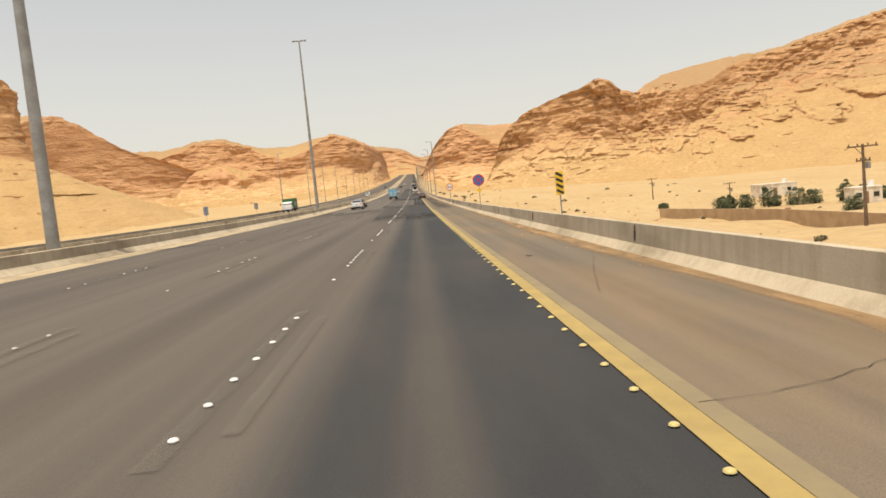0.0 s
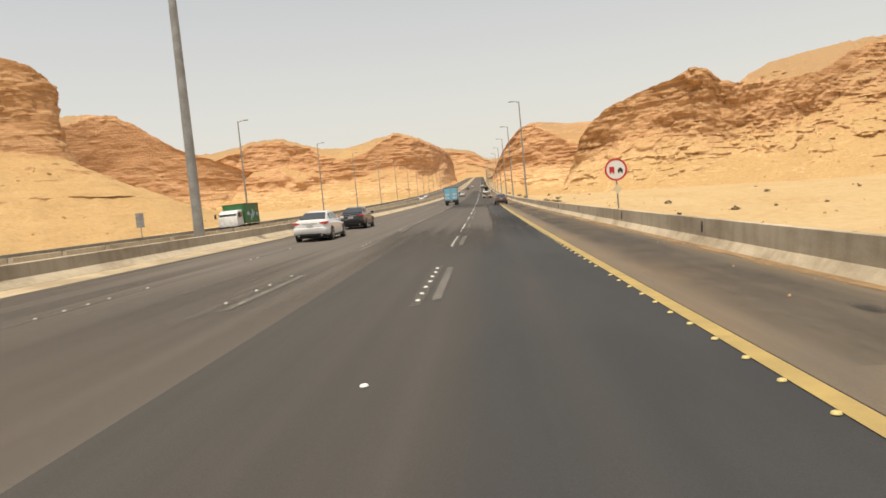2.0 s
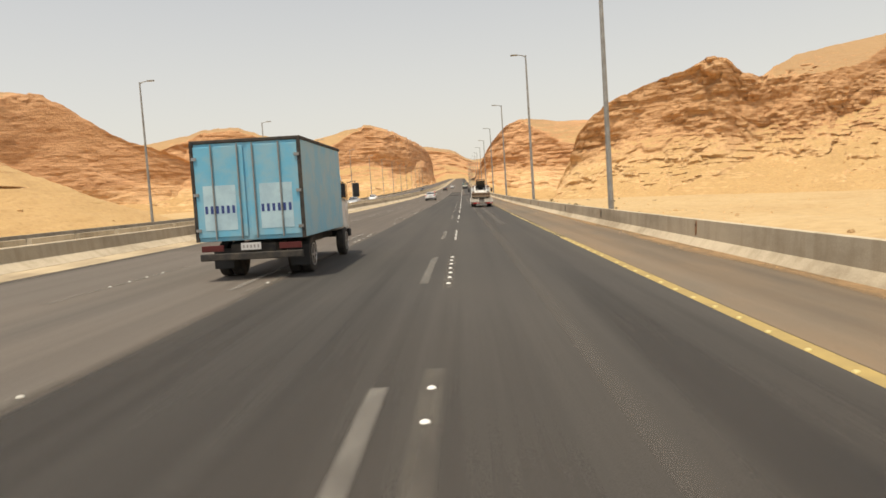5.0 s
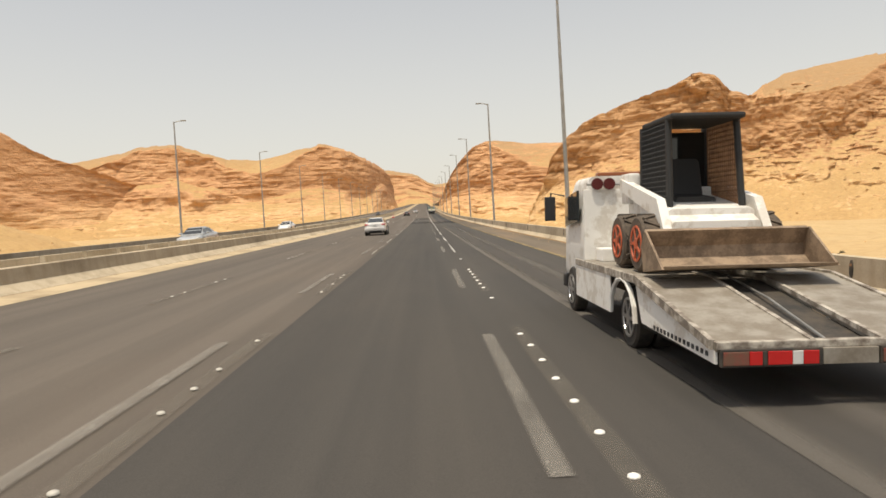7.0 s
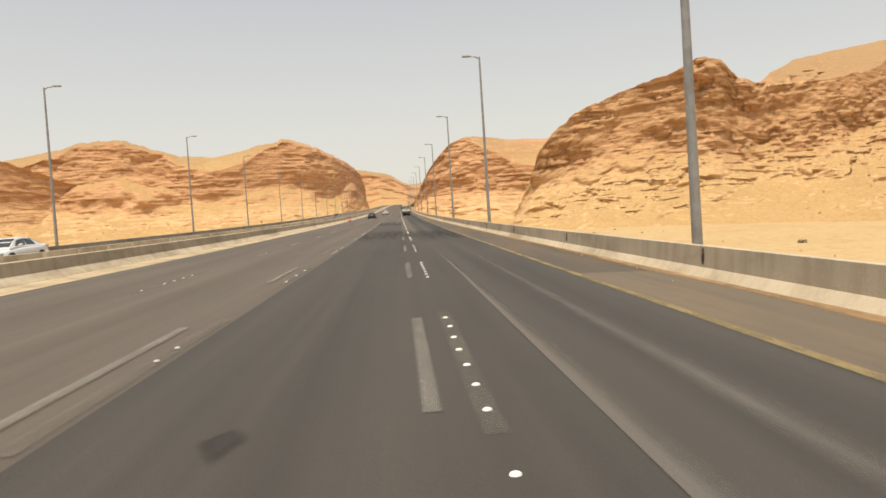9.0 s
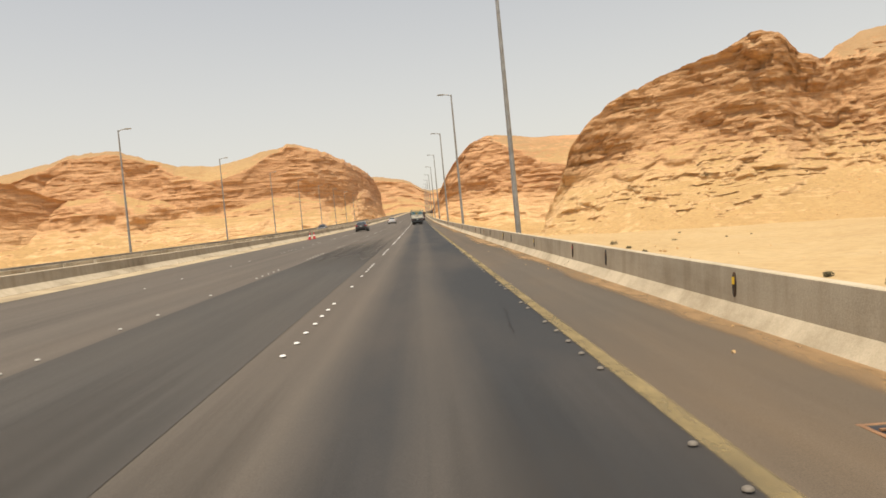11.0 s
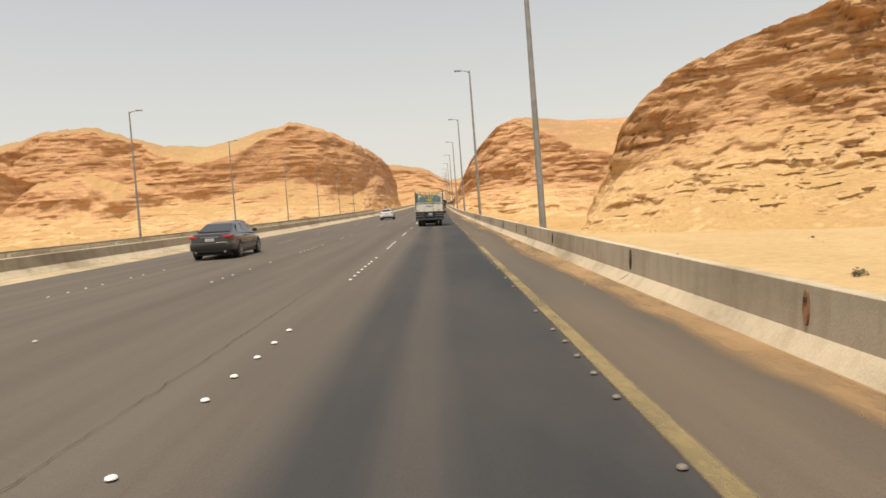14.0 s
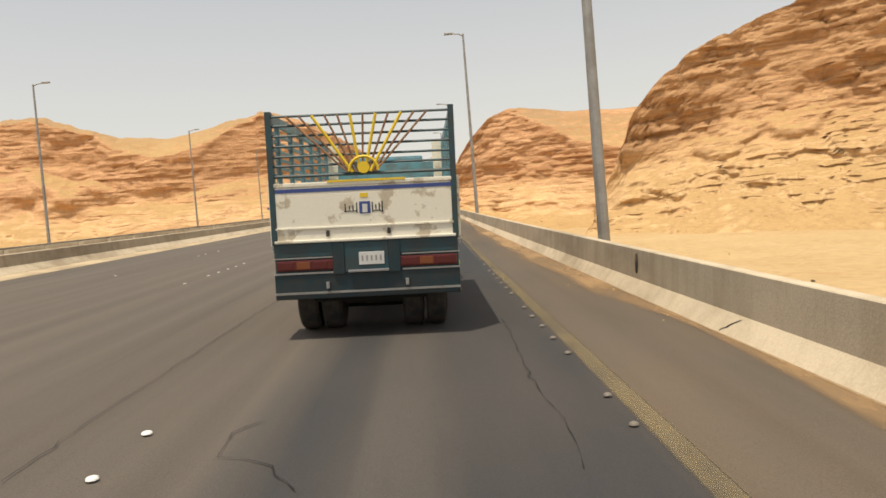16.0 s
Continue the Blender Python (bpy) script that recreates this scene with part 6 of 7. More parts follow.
def small_sign(x, y, blue):
    root = tagged(new("small_road_sign"), "small grey-backed rectangular sign on a post", "road sign", "signs beyond the opposite carriageway")
    part("post", tube(bmesh.new(), [(0, 0, -0.6), (0, 0, 2.6)], [0.035] * 2, 8), SIGN_BACK, root)
    part("board", slab(-0.35, 0.35, -0.05, -0.035, 1.5, 2.7, 0.004), SIGN_BACK, root)
    part("stripe", slab(-0.06, 0.06, -0.056, -0.05, 1.5, 2.7), SIGN_BLUE if blue else SIGN_BACK, root)
    root.matrix_basis = pose(x, y, rz(y, x))
    return root


small_sign(-30.8, 44.8, True)
small_sign(-30.8, 76.0, False)
small_sign(-30.8, 103.7, True)

# ---- road studs and markings ----
def stud_mesh(name, material, r=0.042, hgt=0.02):
    v, f = [], []
    for k, (rr, zz) in enumerate(((r, 0), (r * 0.92, hgt * 0.6), (r * 0.55, hgt))):
        v += [(rr * math.cos(2 * math.pi * i / 8), rr * math.sin(2 * math.pi * i / 8), zz) for i in range(8)]
    for k in range(2):
        f += [(8 * k + i, 8 * k + (i + 1) % 8, 8 * k + 8 + (i + 1) % 8, 8 * k + 8 + i) for i in range(8)]
    f.append(tuple(range(16, 24)))
    return mesh_from(name, v, f, material, True)


STARTS = [-49.64, -37.0, -23.2, -9.58, 3.27, 16.9, 30.05, 42.35, 54.6, 67.4, 80.17, 92.6, 105.0, 117.4, 129.0, 140.6, 158.9, 170.96, 182.67, 193.45, 207.77, 219.48, 231.65, 243.5, 255.2, 266.9, 278.7, 290.5]


def dash_starts():
    """Where each broken line begins, about 12 to 13 m apart."""
    return STARTS + [302.4 + 11.68 * k for k in range(10)] + [431.2 + 11.68 * k for k in range(10)]


def line_spots(xl):
    out = []
    for s in dash_starts():
        gap = 0.83 if s < 295 else 0.86
        out += [(xl, s + gap * k) for k in range(7)]
    return out + [(xl, y) for y in (-39.98, -26.8, 0.0, 25.0, 52.04, 64.5, 89.8, 154.5, 191.6, 203.0, 214.7, 242.1, 311.0, 345.6, 390.9, 419.5, 420.36)]


def studs(name, label, spots, me, keep, lost=0.015):
    root = tagged(new(name), label, "road studs", kind="structure")
    spots = [p for p in spots if random.random() > lost]
    near = [p for p in spots if keep(p[1])][:300]
    for x, y in near:
        ob = new("stud", me)
        ob.parent = root
        ob.location = (x + random.uniform(-0.012, 0.012), y + random.uniform(-0.03, 0.03), rz(y, x) + 0.014)
    rest = [p for p in spots if p not in set(near)]
    if rest:
        base = np.array([w.co for w in me.vertices])
        v, f = [], []
        for x, y in rest:
            o = len(v)
            v += [tuple(p) for p in base + (x, y, rz(y, x) + 0.014)]
            f += [tuple(o + i for i in p.vertices) for p in me.polygons]
        ob = new("stud_row", mesh_from("stud_row", v, f, me.materials[0], True))
        ob.parent = root
        tagged(ob, kind="stuff")
    return root


random.seed(4)
STUD_WORN = plain("stud_worn", (0.19, 0.165, 0.135), 0.6)
DULL_STUD = plain("dull_white_stud", (0.5, 0.48, 0.43), 0.5)
ws, ys_ = stud_mesh("white_stud", STUD_WHITE), stud_mesh("yellow_stud", STUD_YELLOW, 0.04)
dull = stud_mesh("dull_stud", DULL_STUD, 0.038)
studs("lane_line_studs", "white ceramic road studs in groups along the lane line", line_spots(LANES[0]), ws, lambda y: y < 425)
studs("second_line_studs", "white ceramic road studs along the second lane line", line_spots(LANES[1]), dull, lambda y: y < 250, 0.4)
studs("third_line_studs", "white ceramic road studs along the third lane line", line_spots(LANES[2]), dull, lambda y: y < 120, 0.45)
studs("edge_line_studs", "yellow road studs beside the yellow edge line", [(-0.2 + (0.11 if k > 210 else 0.0), -56.73 + 0.83 * k) for k in range(268)], ys_, lambda y: True)
studs("worn_edge_studs", "worn grey-white road studs beside the faded edge line", [(-0.15, 286 + 0.77 * k) for k in range(220)], stud_mesh("worn_stud", STUD_WORN, 0.036), lambda y: 290 < y < 440, 0.35)


def dash(name, x, y, length, width, material, lift):
    v, f = [], []
    for k in range(4):
        yy = y + length * k / 3
        v += [(x - width / 2, yy, rz(yy, x) + lift), (x + width / 2, yy, rz(yy, x) + lift)]
    f = [(2 * i, 2 * i + 1, 2 * i + 3, 2 * i + 2) for i in range(3)]
    me = mesh_from(name, v, f, material)
    uv = me.uv_layers.new(name="across")
    for lp in me.loops:
        uv.data[lp.index].uv = (lp.vertex_index % 2, lp.vertex_index // 2 / 3)
    return new(name, me)


for k, xl in enumerate(LANES):
    root = tagged(new("broken_line_%d" % (k + 1)), "faded white broken lane marking", "road marking", kind="structure")
    for s in dash_starts():
        old = xl + (0.38 if s < 0 else 0.29 if s < 95 else -0.43)
        if s < 290:
            dash("dash", xl, s - 0.6, 6.2, 0.24, WHITE_FAINT, 0.02).parent = root
            if k == 2 and s > 20:
                continue
            dash("dash", old, s, 5.0, 0.19, WHITE_GHOST if s > 10 else WHITE_FAINT, 0.024).parent = root


def crack(points, width, seed):
    """A tar-dark crack that wanders between points on the road."""
    r = random.Random(seed)
    line = []
    for (xa, ya), (xb, yb) in zip(points, points[1:]):
        n = max(3, int(math.hypot(xb - xa, yb - ya) / 0.16))
        for k in range(n):
            t = k / n
            line.append((xa + (xb - xa) * t + r.uniform(-0.03, 0.03), ya + (yb - ya) * t + r.uniform(-0.03, 0.03)))
    line.append(points[-1])
    v, f = [], []
    for i, (x, y) in enumerate(line):
        w = width * 0.5 * r.uniform(0.15, 1.0)
        a, c = line[max(i - 1, 0)], line[min(i + 1, len(line) - 1)]
        d = Vector((c[0] - a[0], c[1] - a[1])).normalized() if c != a else Vector((1, 0))
        for s in (-1, 1):
            v.append((x - d.y * s * w, y + d.x * s * w, rz(y, x) + 0.0165))
    f = [(2 * i, 2 * i + 1, 2 * i + 3, 2 * i + 2) for i in range(len(line) - 1)]
    ob = new("crack", mesh_from("crack", v, f, CRACK))
    return ob


cr = tagged(new("road_cracks"), "thin dark cracks and joints across the asphalt", "cracks", kind="structure")
CRACKS = [([(-3.9, 337.2), (-3.0, 337.1), (-2.75, 336.6), (-1.5, 336.4), (-1.1, 336.3)], 0.012), ([(0.1, 336.5), (0.9, 336.5), (1.6, 336.7)], 0.012),
          ([(-2.8, 420.5), (-2.95, 420.3), (-2.9, 419.8), (-2.5, 419.6), (-2.3, 419.2)], 0.014), ([(-0.55, 424.5), (-0.65, 421.3), (-0.6, 420.2), (-0.65, 419.3)], 0.01),
          ([(-1.9, 310.1), (-0.9, 310.4), (0.5, 310.3), (1.6, 310.4)], 0.014), ([(-3.0, 364.3), (-0.8, 364.3)], 0.008), ([(-4.0, 362.0), (-0.7, 361.7)], 0.009),
          ([(-3.2, 360.8), (-2.6, 361.0)], 0.012), ([(0.15, -49.7), (1.2, -49.4), (2.6, -48.6)], 0.012), ([(-2.15, 151.05), (-1.6, 150.95), (-0.5, 151.05)], 0.013), ([(-1.75, 153.8), (-1.2, 153.6)], 0.012), ([(-2.6, 214.2), (-2.35, 214.35), (-1.5, 214.3)], 0.012), ([(-10.2, 74.0), (-9.1, 78.2)], 0.03),
          ([(-9.6, 52.5), (-9.0, 55.4)], 0.02), ([(-8.6, 226.5), (-7.9, 229.0)], 0.02), ([(-1.8, 396.3), (-0.6, 396.5)], 0.014), ([(-2.2, 397.5), (-0.9, 397.3)], 0.01),
          ([(-0.7, 303.0), (-0.5, 305.6)], 0.012), ([(-2.9, 322.0), (-2.86, 325.5), (-2.9, 329.0)], 0.012), ([(-3.02, 323.0), (-2.95, 326.5)], 0.008), ([(0.9, -44.0), (1.6, -41.0), (2.2, -38.5)], 0.012)]
for k, (p, w) in enumerate(CRACKS):
    crack(p, w, k).parent = cr
jt = crack([(-4.15, 372 + 6 * k) for k in range(14)], 0.011, 77)
jt.parent = cr

# dark patches of spilt oil and repair
for k, (x, y, r) in enumerate(((-4.3, 361.4, 0.32), (2.0, 27.5, 0.25), (0.9, -37.5, 0.2), (-5.5, 243.0, 0.3), (1.0, 353.5, 0.25))):
    v = [(x, y, rz(y, x) + 0.018)] + [(x + r * 0.6 * math.cos(a) * (0.7 + 0.5 * vnoise(a, k)), y + r * 1.5 * math.sin(a) * (0.7 + 0.5 * vnoise(a, k + 3)), rz(y, x) + 0.018) for a in np.linspace(0, 2 * math.pi, 18)[:-1]]
    me = mesh_from("oil_stain", v, [(0, i, i % 17 + 1) for i in range(1, 18)], OIL)
    uv = me.uv_layers.new(name="across")
    for lp in me.loops:
        uv.data[lp.index].uv = (0.6 if lp.vertex_index == 0 else 1.0, 0.5)
    ob = new("oil_stain", me)
    ob.parent = cr


def drain(x, y):
    root = tagged(new("road_drain"), "open rectangular drain with a rusty broken grate in the shoulder", "drain")
    # flat near-black slab; the open pit's shade is put into its colour
    part("pit", slab(-0.32, 0.32, -0.45, 0.45, 0.006, 0.016), INK, root)
    for s in (-1, 1):
        part("frame", slab(s * 0.33 - 0.02, s * 0.33 + 0.02, -0.5, 0.5, 0.008, 0.02, 0.004), RUST, root)
        part("frame", slab(-0.36, 0.36, s * 0.48 - 0.02, s * 0.48 + 0.02, 0.008, 0.019, 0.004), RUST, root)
    for k in range(4):
        part("grate_bar", slab(-0.3, 0.3, -0.3 + k * 0.2, -0.27 + k * 0.2, 0.022, 0.036), RUST, root)
    root.matrix_basis = pose(x, y, rz(y, x), 0, 2.0, 0)


drain(1.4, 298.0)

# ---- small things on the barriers ----
def reflector(x, y, z, mat, side):
    """A flat almond-shaped plate for a broken-out hollow in the barrier's face, its rust and shade put into the colour;
    where it is left, a lens across its upper end.
    """
    lit = mat in (SIGN_RED, SIGN_YELLOW)
    root = tagged(new("barrier_reflector"), "dark rusty reflector recess with a coloured lens in the concrete barrier" if lit else "dark empty reflector recess in the face of the concrete barrier", "reflector", "reflectors on the barriers")
    bm = bmesh.new()
    tall, wide = random.uniform(0.15, 0.19), random.uniform(0.045, 0.06)
    edge = [(wide * math.cos(q) * (0.75 if math.cos(q) < 0 else 1.0), tall * math.sin(q) * (1 - 0.12 * abs(math.cos(q)))) for q in np.linspace(0, 2 * math.pi, 17)[:-1]]
    front, back = [[bm.verts.new((u, p, q)) for p, q in edge] for u in (-0.013, 0.02)]
    bm.faces.new(front)
    for k in range(16):
        bm.faces.new((front[k], back[k], back[(k + 1) % 16], front[(k + 1) % 16]))
    bmesh.ops.recalc_face_normals(bm, faces=bm.faces)
    part("plate", bm, HOLLOW if lit else mat, root)
    if lit:
        part("lens", slab(-0.024, -0.014, -0.045, 0.05, 0.06, 0.105, 0.004) if mat is SIGN_RED else slab(-0.024, -0.014, -0.032, 0.034, 0.0, 0.1, 0.004), mat, root)
    else:
        part("lens", slab(-0.022, -0.014, -0.03, 0.034, 0.05, 0.1, 0.004), RUST if mat is CHASSIS else HOLLOW, root, "rusted lens socket")
    root.matrix_basis = pose(x, y, z, 0, 4 * side, 0)
    return root


HOLLOW = worn("rust_and_shade_hollow", (0.035, 0.026, 0.02), (0.09, 0.05, 0.03), rough=0.9, scale=9)
MARKS = [(float(y) + random.uniform(-1.5, 1.5), (CHASSIS, RUST, CHASSIS)[k % 3]) for k, y in enumerate(np.arange(-62, 172, 12.3))]
MARKS += [(y, CHASSIS) for y in (178.1, 190.5, 209.4, 215.3, 228.0, 253.0, 265.4, 278.0, 290.3, 309.2, 324.8, 333.7, 339.8, 372.8, 381.0, 395.9, 405.2, 426.3)]
MARKS += [(y, RUST) for y in (337.4, 366.6, 374.9, 399.2, 414.0)]
MARKS = [m for m in MARKS if abs(m[0] + 24.4) > 2.5]
MARKS += [(y, SIGN_RED) for y in (-24.4, 240.8, 312.5, 343.6, 389.6)]
MARKS += [(y, SIGN_YELLOW) for y in (302.9, 318.7, 327.6, 358.6)]
for yy, m in MARKS:
    x = float(barrier_x(yy))
    reflector(x + 0.175, yy, rz(yy, x) + 0.47, m, 1)

# dark cracks broken into the barrier foot, running down it at a slant
br = bpy.data.objects["barrier_right"]
for y in (12.0, 47.0, 84.0, 211.0, 312.8, 366.5, 372.6, 381.1, 386.5, 399.1, 422.6):
    v, f = [], []
    for k in range(7):
        q = k / 6
        z = 0.22 - 0.16 * q
        yy = y + 0.3 * q + random.uniform(-0.02, 0.02)
        x = float(barrier_x(yy)) + np.interp(z, [0.035, 0.25], [0.0, 0.17]) - 0.006
        w = 0.022 * math.sin(math.pi * (0.12 + 0.8 * q)) * random.uniform(0.6, 1.0) + 0.004
        v += [(x, yy - w, rz(yy, x) + z - 0.02), (x, yy + w, rz(yy, x) + z - 0.02)]
    ob = new("chip", mesh_from("chip", v, [(2 * i, 2 * i + 1, 2 * i + 3, 2 * i + 2) for i in range(6)], CRACK))
    ob.parent = br


def traffic_cone(x, y, lean=0.0):
    root = tagged(new("traffic_cone"), "faded red and white traffic cone beside the median", "traffic cone", "cones beside the median")
    part("base", slab(-0.2, 0.2, -0.2, 0.2, 0, 0.04, 0.01), SIGN_RED, root)
    part("cone", lathe_z([(0.15, 0.04), (0.06, 0.55), (0.035, 0.75)]), SIGN_RED, root)
    part("band", lathe_z([(0.112, 0.3), (0.082, 0.46)]), SIGN_WHITE, root)
    root.matrix_basis = pose(x, y, rz(y, x), 0, lean, 0)


def lathe_z(profile, n=16):
    bm = bmesh.new()
    rings = [[bm.verts.new((r * math.cos(2 * math.pi * k / n), r * math.sin(2 * math.pi * k / n), z)) for k in range(n)] for r, z in profile]
    for a, b in zip(rings, rings[1:]):
        for k in range(n):
            bm.faces.new((a[k], a[(k + 1) % n], b[(k + 1) % n], b[k]))
    bm.faces.new(rings[-1])
    return bm


traffic_cone(-13.1, 369.4)
traffic_cone(-13.3, 367.4, 8)

# ---- valley floor on the shoulder side ----
LEAF = worn("dusty_green_leaf", (0.085, 0.1, 0.035), (0.05, 0.06, 0.022), (0.14, 0.14, 0.065), rough=0.8, scale=1.2, amount=0.4, fine=9)
BARK = worn("grey_brown_bark", (0.16, 0.115, 0.075), (0.08, 0.055, 0.035), rough=0.9, scale=5)
SCRUB = worn("dry_scrub", (0.12, 0.1, 0.045), (0.07, 0.055, 0.03), (0.2, 0.16, 0.08), rough=0.9, scale=2, fine=12)
PLASTER = worn("pale_plaster", (0.7, 0.64, 0.53), (0.5, 0.42, 0.32), rough=0.85, scale=0.8, amount=0.6)
MUD_WALL = worn("mud_brick_wall", (0.4, 0.28, 0.165), (0.3, 0.2, 0.115), rough=0.95, scale=0.6, amount=0.5, fine=14, bump=0.4)
POLE_WOOD = worn("weathered_pole_wood", (0.17, 0.115, 0.08), (0.09, 0.06, 0.04), rough=0.9, scale=2)


def leaf_cloud(rng, blobs, count, size):
    """Many small bent leaves spread through a few uneven lobes."""
    v, f = [], []
    for _ in range(count):
        cx, cy, cz, r = rng.choice(blobs)
        a, b = rng.uniform(0, 2 * math.pi), math.acos(rng.uniform(-0.7, 1))
        q = r * rng.uniform(0.55, 1.08)
        p = Vector((cx + q * math.sin(b) * math.cos(a), cy + q * math.sin(b) * math.sin(a), cz + q * math.cos(b) * 0.85))
        u = Vector((rng.gauss(0, 1), rng.gauss(0, 1), rng.gauss(0, 0.7))).normalized()
        w = u.orthogonal().normalized()
        s = size * rng.uniform(0.6, 1.4)
        o = len(v)
        v += [tuple(p - u * s), tuple(p + w * s * 0.4), tuple(p + u * s), tuple(p - w * s * 0.4 + Vector((0, 0, s * 0.2)))]
        f += [(o, o + 1, o + 2, o + 3)]
    return v, f


def tree(x, y, hgt, wid, seed, label):
    rng = random.Random(seed)
    root = tagged(new("tree"), label, "tree", "trees in the valley")
    bm = bmesh.new()
    tube(bm, [(0, 0, -0.3), (0.08, 0.03, hgt * 0.3), (0.02, 0.1, hgt * 0.55)], [0.16, 0.12, 0.07], 8)
    limbs = []
    for k in range(5):
        a = k * 1.26 + rng.uniform(-0.3, 0.3)
        e = (math.cos(a) * wid * 0.34, math.sin(a) * wid * 0.34, hgt * rng.uniform(0.5, 0.8))
        tube(bm, [(0.05, 0.03, hgt * 0.28), (e[0] * 0.5, e[1] * 0.5, e[2] * 0.8), e], [0.07, 0.05, 0.02], 6)
        limbs.append(e)
    part("trunk", bm, BARK, root)
    blobs = [(e[0], e[1], e[2], wid * rng.uniform(0.2, 0.3)) for e in limbs] + [(0, 0, hgt * 0.78, wid * 0.32), (rng.uniform(-0.4, 0.4), 0.2, hgt * 0.45, wid * 0.3)] + [(e[0] * 1.1, e[1] * 1.1, hgt * 0.3, wid * 0.25) for e in limbs] + [(e[0] * 0.8, e[1] * 0.8, hgt * 0.12, wid * 0.2) for e in limbs] + [(rng.uniform(-0.3, 0.3) * wid, 0, hgt * rng.uniform(0.85, 1.05), wid * 0.14) for _ in range(3)]
    v, f = leaf_cloud(rng, blobs, 2600, 0.14)
    ob = new("crown", mesh_from("crown", v, f, LEAF))
    ob.parent = root
    root.matrix_basis = pose(x, y, float(ground_z(x, y)))
    return root


TREES = [(37, 34, 2.8, 3.0), (39, 36, 2.6, 2.8), (41.5, 37, 2.7, 2.8), (44, 36, 3.2, 3.4), (46, 38, 2.7, 2.8), (48, 36.5, 2.9, 3.4), (50, 36, 2.9, 3.4), (52.5, 33, 3.2, 3.2), (55, 36, 2.7, 2.8), (57.5, 37, 3.0, 3.2),
         (60, 37, 3.0, 3.2), (46.5, 22, 2.2, 2.6), (33, 44, 1.5, 1.9), (62, 48, 2.6, 2.8), (64, 36, 2.8, 3.2)]
for k, (x, y, a, b) in enumerate(TREES):
    tree(-1.73 + 1.45 * (x + 1.73), -54.5 + 1.45 * (y + 54.5), a * (0.75, 1.0, 0.85, 1.15)[k % 4], b * (0.95, 0.8, 1.1)[k % 3], 100 + k, "bushy dusty green tree in the valley below the road")


def utility_pole(x, y, hgt):
    root = tagged(new("utility_pole"), "weathered wooden utility pole with crossarms", "utility pole", "utility poles")
    part("pole", tube(bmesh.new(), [(0, 0, -0.3), (0, 0, hgt)], [0.16, 0.1], 10), POLE_WOOD, root)
    for z, w in ((hgt - 0.25, 1.5), (hgt - 1.4, 0.7)):
        a = part("crossarm", slab(-w, w, -0.06, 0.06, z, z + 0.12, 0.01), POLE_WOOD, root)
        for u in (-0.9, -0.35, 0.35, 0.9):
            part("insulator", tube(bmesh.new(), [(u * w, 0, z + 0.12), (u * w, 0, z + 0.28)], [0.04, 0.06], 8), CHASSIS, a)
    part("brace", tube(bmesh.new(), [(-0.8, 0, hgt - 0.25), (0, 0, hgt - 0.9)], [0.025] * 2, 6), POLE_WOOD, root)
    part("transformer", tube(bmesh.new(), [(0.45, 0, hgt - 2.0), (0.45, 0, hgt - 1.45)], [0.2, 0.2], 12), SIGN_BACK, root)
    root.matrix_basis = pose(x, y, float(ground_z(x, y)), 0, 0, 12)


utility_pole(34.5, 1.4, 6.6)
utility_pole(60.0, 128.0, 5.4)
utility_pole(66.0, 96.0, 5.2)

wall = tagged(new("yard_wall"), "long low brown mud-brick yard wall", "wall")
v, f = [], []
pts = [(43.4, -36), (44.7, 16), (45.4, 37), (44.2, 58), (40.0, 66)]
for k, (x, y) in enumerate(pts):
    g0 = float(ground_z(x, y))
    for dx, z in ((0, g0 - 0.5), (0, g0 + 1.45), (0.35, g0 + 1.45), (0.35, g0 - 0.5)):
        v.append((x + dx, y, z))
for k in range(len(pts) - 1):
    for i in range(4):
        f.append((4 * k + i, 4 * k + (i + 1) % 4, 4 * k + 4 + (i + 1) % 4, 4 * k + 4 + i))
wb = new("wall_run", mesh_from("wall_run", v, f, MUD_WALL))
wb.parent = wall
for y in (-20, -4, 10, 22, 34, 46):
    x = float(np.interp(y, [p[1] for p in pts], [p[0] for p in pts]))
    g0 = float(ground_z(x, y))
    part("pier", slab(x - 0.1, x + 0.45, y - 0.25, y + 0.25, g0 - 0.5, g0 + 1.65, 0.03), MUD_WALL, wall)


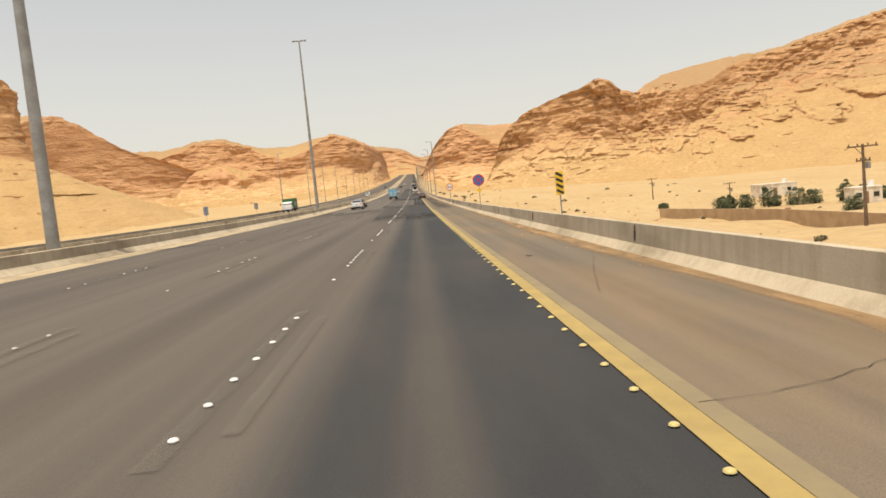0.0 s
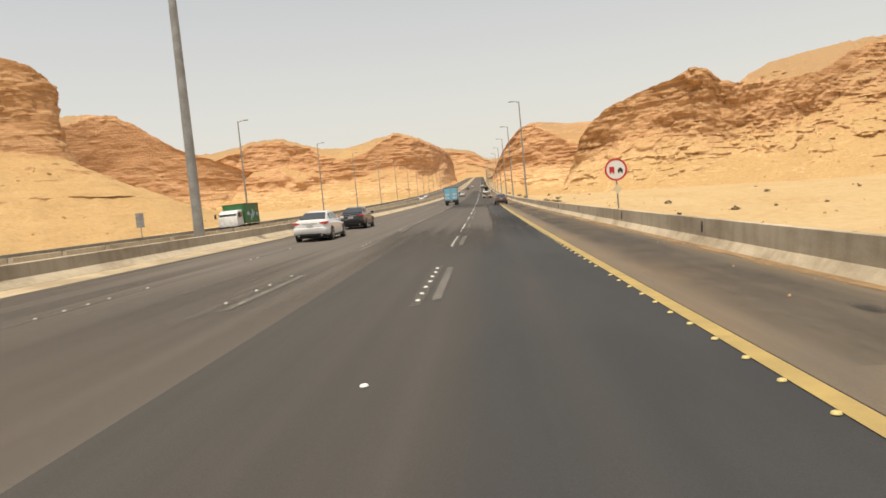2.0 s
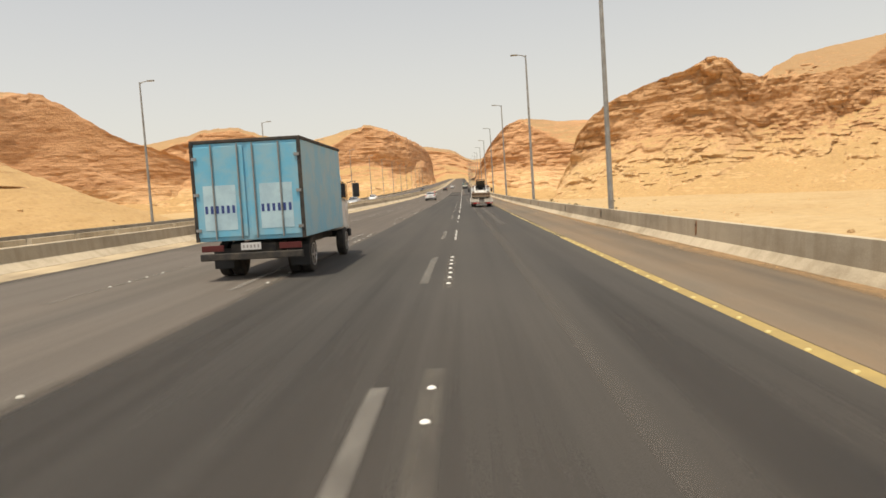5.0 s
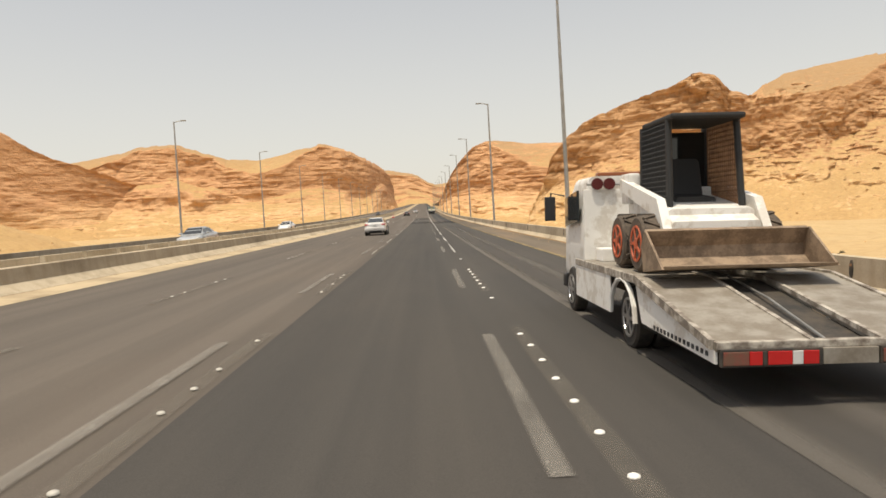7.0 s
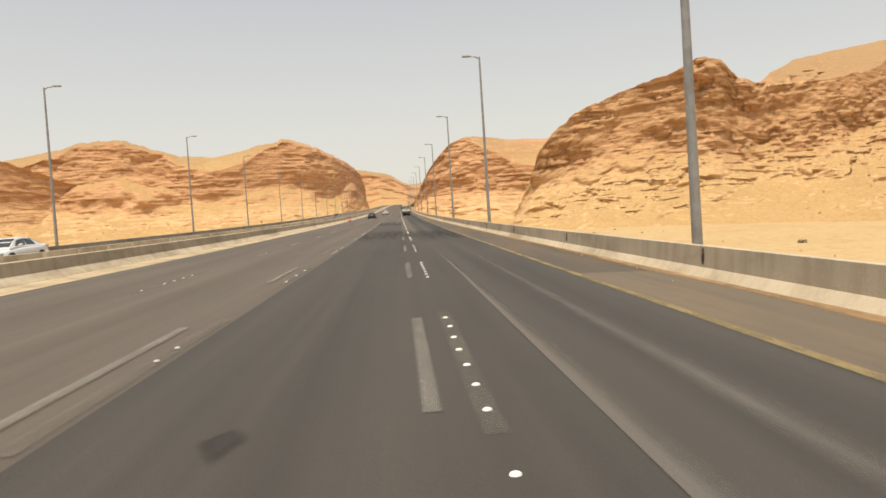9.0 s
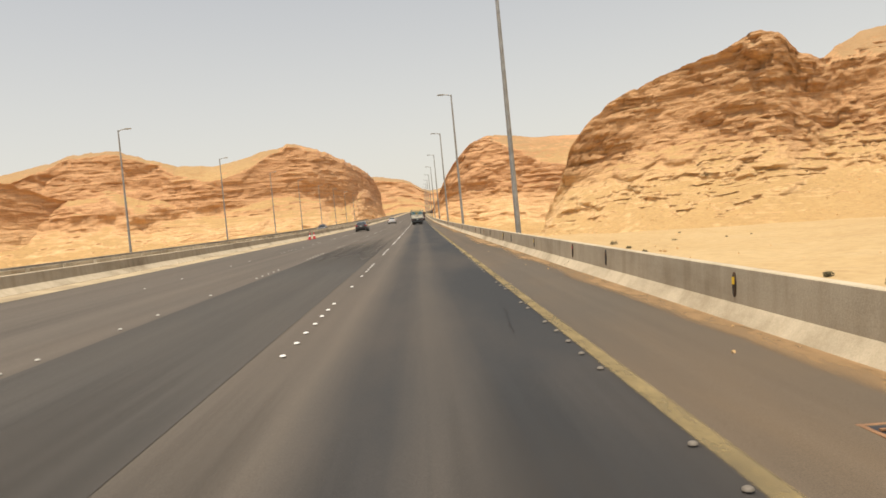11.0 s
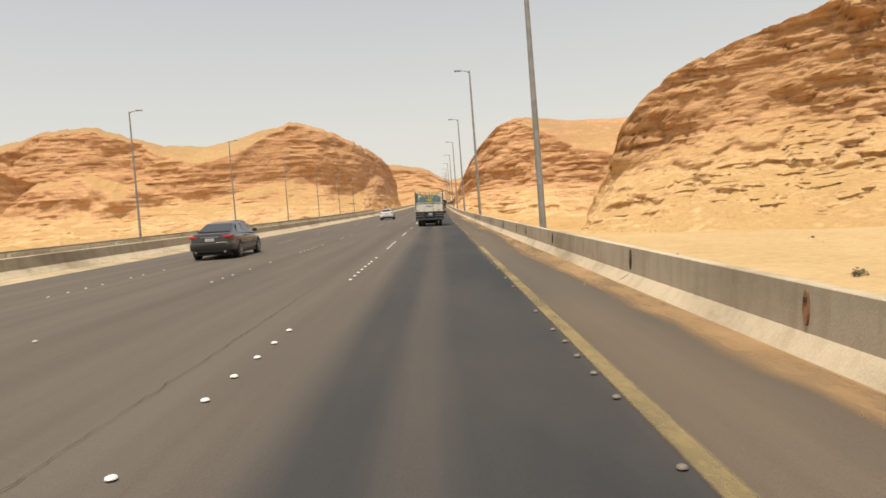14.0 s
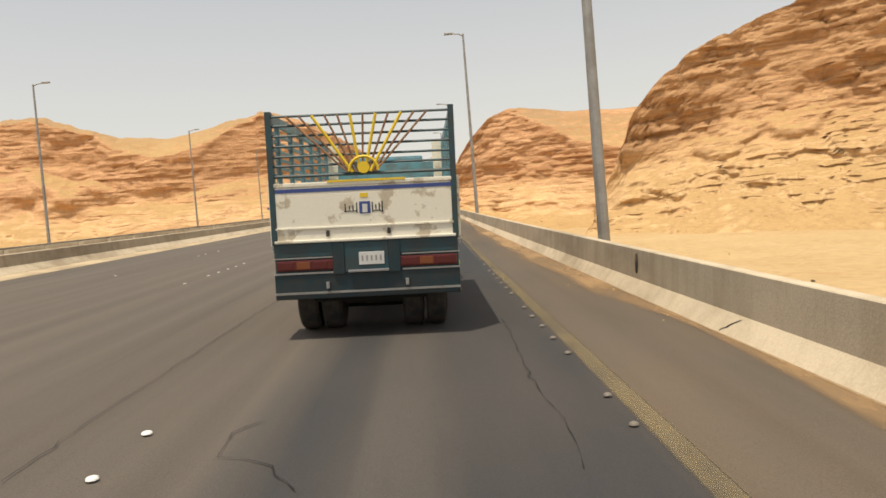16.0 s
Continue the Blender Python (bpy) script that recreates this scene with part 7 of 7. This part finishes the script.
def house(x, y, w, d, hgt, seed):
    root = tagged(new("house"), "small flat-roofed pale plaster house in the valley", "house", "houses in the valley")
    walls = part("wall", slab(-w / 2, w / 2, -d / 2, d / 2, -0.5, hgt, 0.02), PLASTER, root)
    part("parapet", slab(-w / 2 - 0.08, w / 2 + 0.08, -d / 2 - 0.08, d / 2 + 0.08, hgt, hgt + 0.25, 0.02), PLASTER, root)
    for face in (-1, 1):
        part("door", slab(-w * 0.1 - 0.45, -w * 0.1 + 0.45, face * (d / 2 + 0.02) - 0.03, face * (d / 2 + 0.02) + 0.03, 0, 2.0), RUST, root)
        for u in (-0.35, 0.28):
            fr = part("window", slab(u * w - 0.5, u * w + 0.5, face * (d / 2 + 0.015) - 0.03, face * (d / 2 + 0.015) + 0.03, 1.0, 1.9), SIGN_BACK, root)
            part("pane", slab(u * w - 0.42, u * w + 0.42, face * (d / 2 + 0.03) - 0.03, face * (d / 2 + 0.03) + 0.03, 1.08, 1.82), GLASS, fr)
    part("water_tank", tube(bmesh.new(), [(w * 0.3, 0, hgt + 0.25), (w * 0.3, 0, hgt + 1.2)], [0.5, 0.5], 14), SIGN_WHITE, root)
    root.matrix_basis = pose(x, y, float(ground_z(x, y)), 0, 0, 8 * seed)


house(112, 84, 7, 5, 2.4, 1)
house(76, 66, 4.5, 4, 2.6, -1)
house(106, 78, 10, 7, 3.0, 0.5)
house(88, 120, 9, 6, 2.8, -0.6)

# stones and scrub on the sand
def scatter(name, label, material, count, size, maker, seed):
    rng = random.Random(seed)
    v, f = [], []
    for _ in range(count):
        y = rng.uniform(-60, 320) if rng.random() < 0.75 else rng.uniform(320, 560)
        side = rng.random() < 0.75
        x = rng.uniform(9, 110) if side else rng.uniform(-120, -36)
        if 100 < y < 560 and side and rng.random() < 0.35:
            x = rng.uniform(5, 40)
        z = float(ground_z(x, y))
        maker(rng, v, f, x, y, z, size * rng.choice((0.5, 0.7, 1.0, 1.0, 1.6)))
    ob = new(name, mesh_from(name, v, f, material))
    return tagged(ob, label, name, kind="stuff")


def one_scrub(rng, v, f, x, y, z, s):
    a, b = leaf_cloud(rng, [(x, y, z + s * 0.3, s * 0.7), (x + s * 0.6, y + 0.1, z + s * 0.2, s * 0.5), (x - s * 0.5, y - 0.2, z + s * 0.2, s * 0.45)], 150, 0.1 + s * 0.06)
    o = len(v)
    v.extend(a)
    f.extend([tuple(o + i for i in q) for q in b])


scatter("stones", "scattered orange stones on the sand", ROCK, 900, 0.22, one_stone, 5)
scatter("desert_scrub", "low dry green-brown desert scrub on the sand", SCRUB, 110, 0.5, one_scrub, 6)
# litter and pebbles along the barrier foot
pv, pf = [], []
rng = random.Random(9)
for _ in range(260):
    y = rng.uniform(-58, 440)
    x = float(barrier_x(y)) - abs(rng.gauss(0.1, 0.45)) - 0.05
    one_stone(rng, pv, pf, x, y, rz(y, x) + 0.012, 0.022 * rng.choice((0.5, 0.7, 1, 1.4)))
tagged(new("pebbles", mesh_from("pebbles", pv, pf, ROCK)), "small pebbles and grit along the shoulder", "pebbles", kind="stuff")
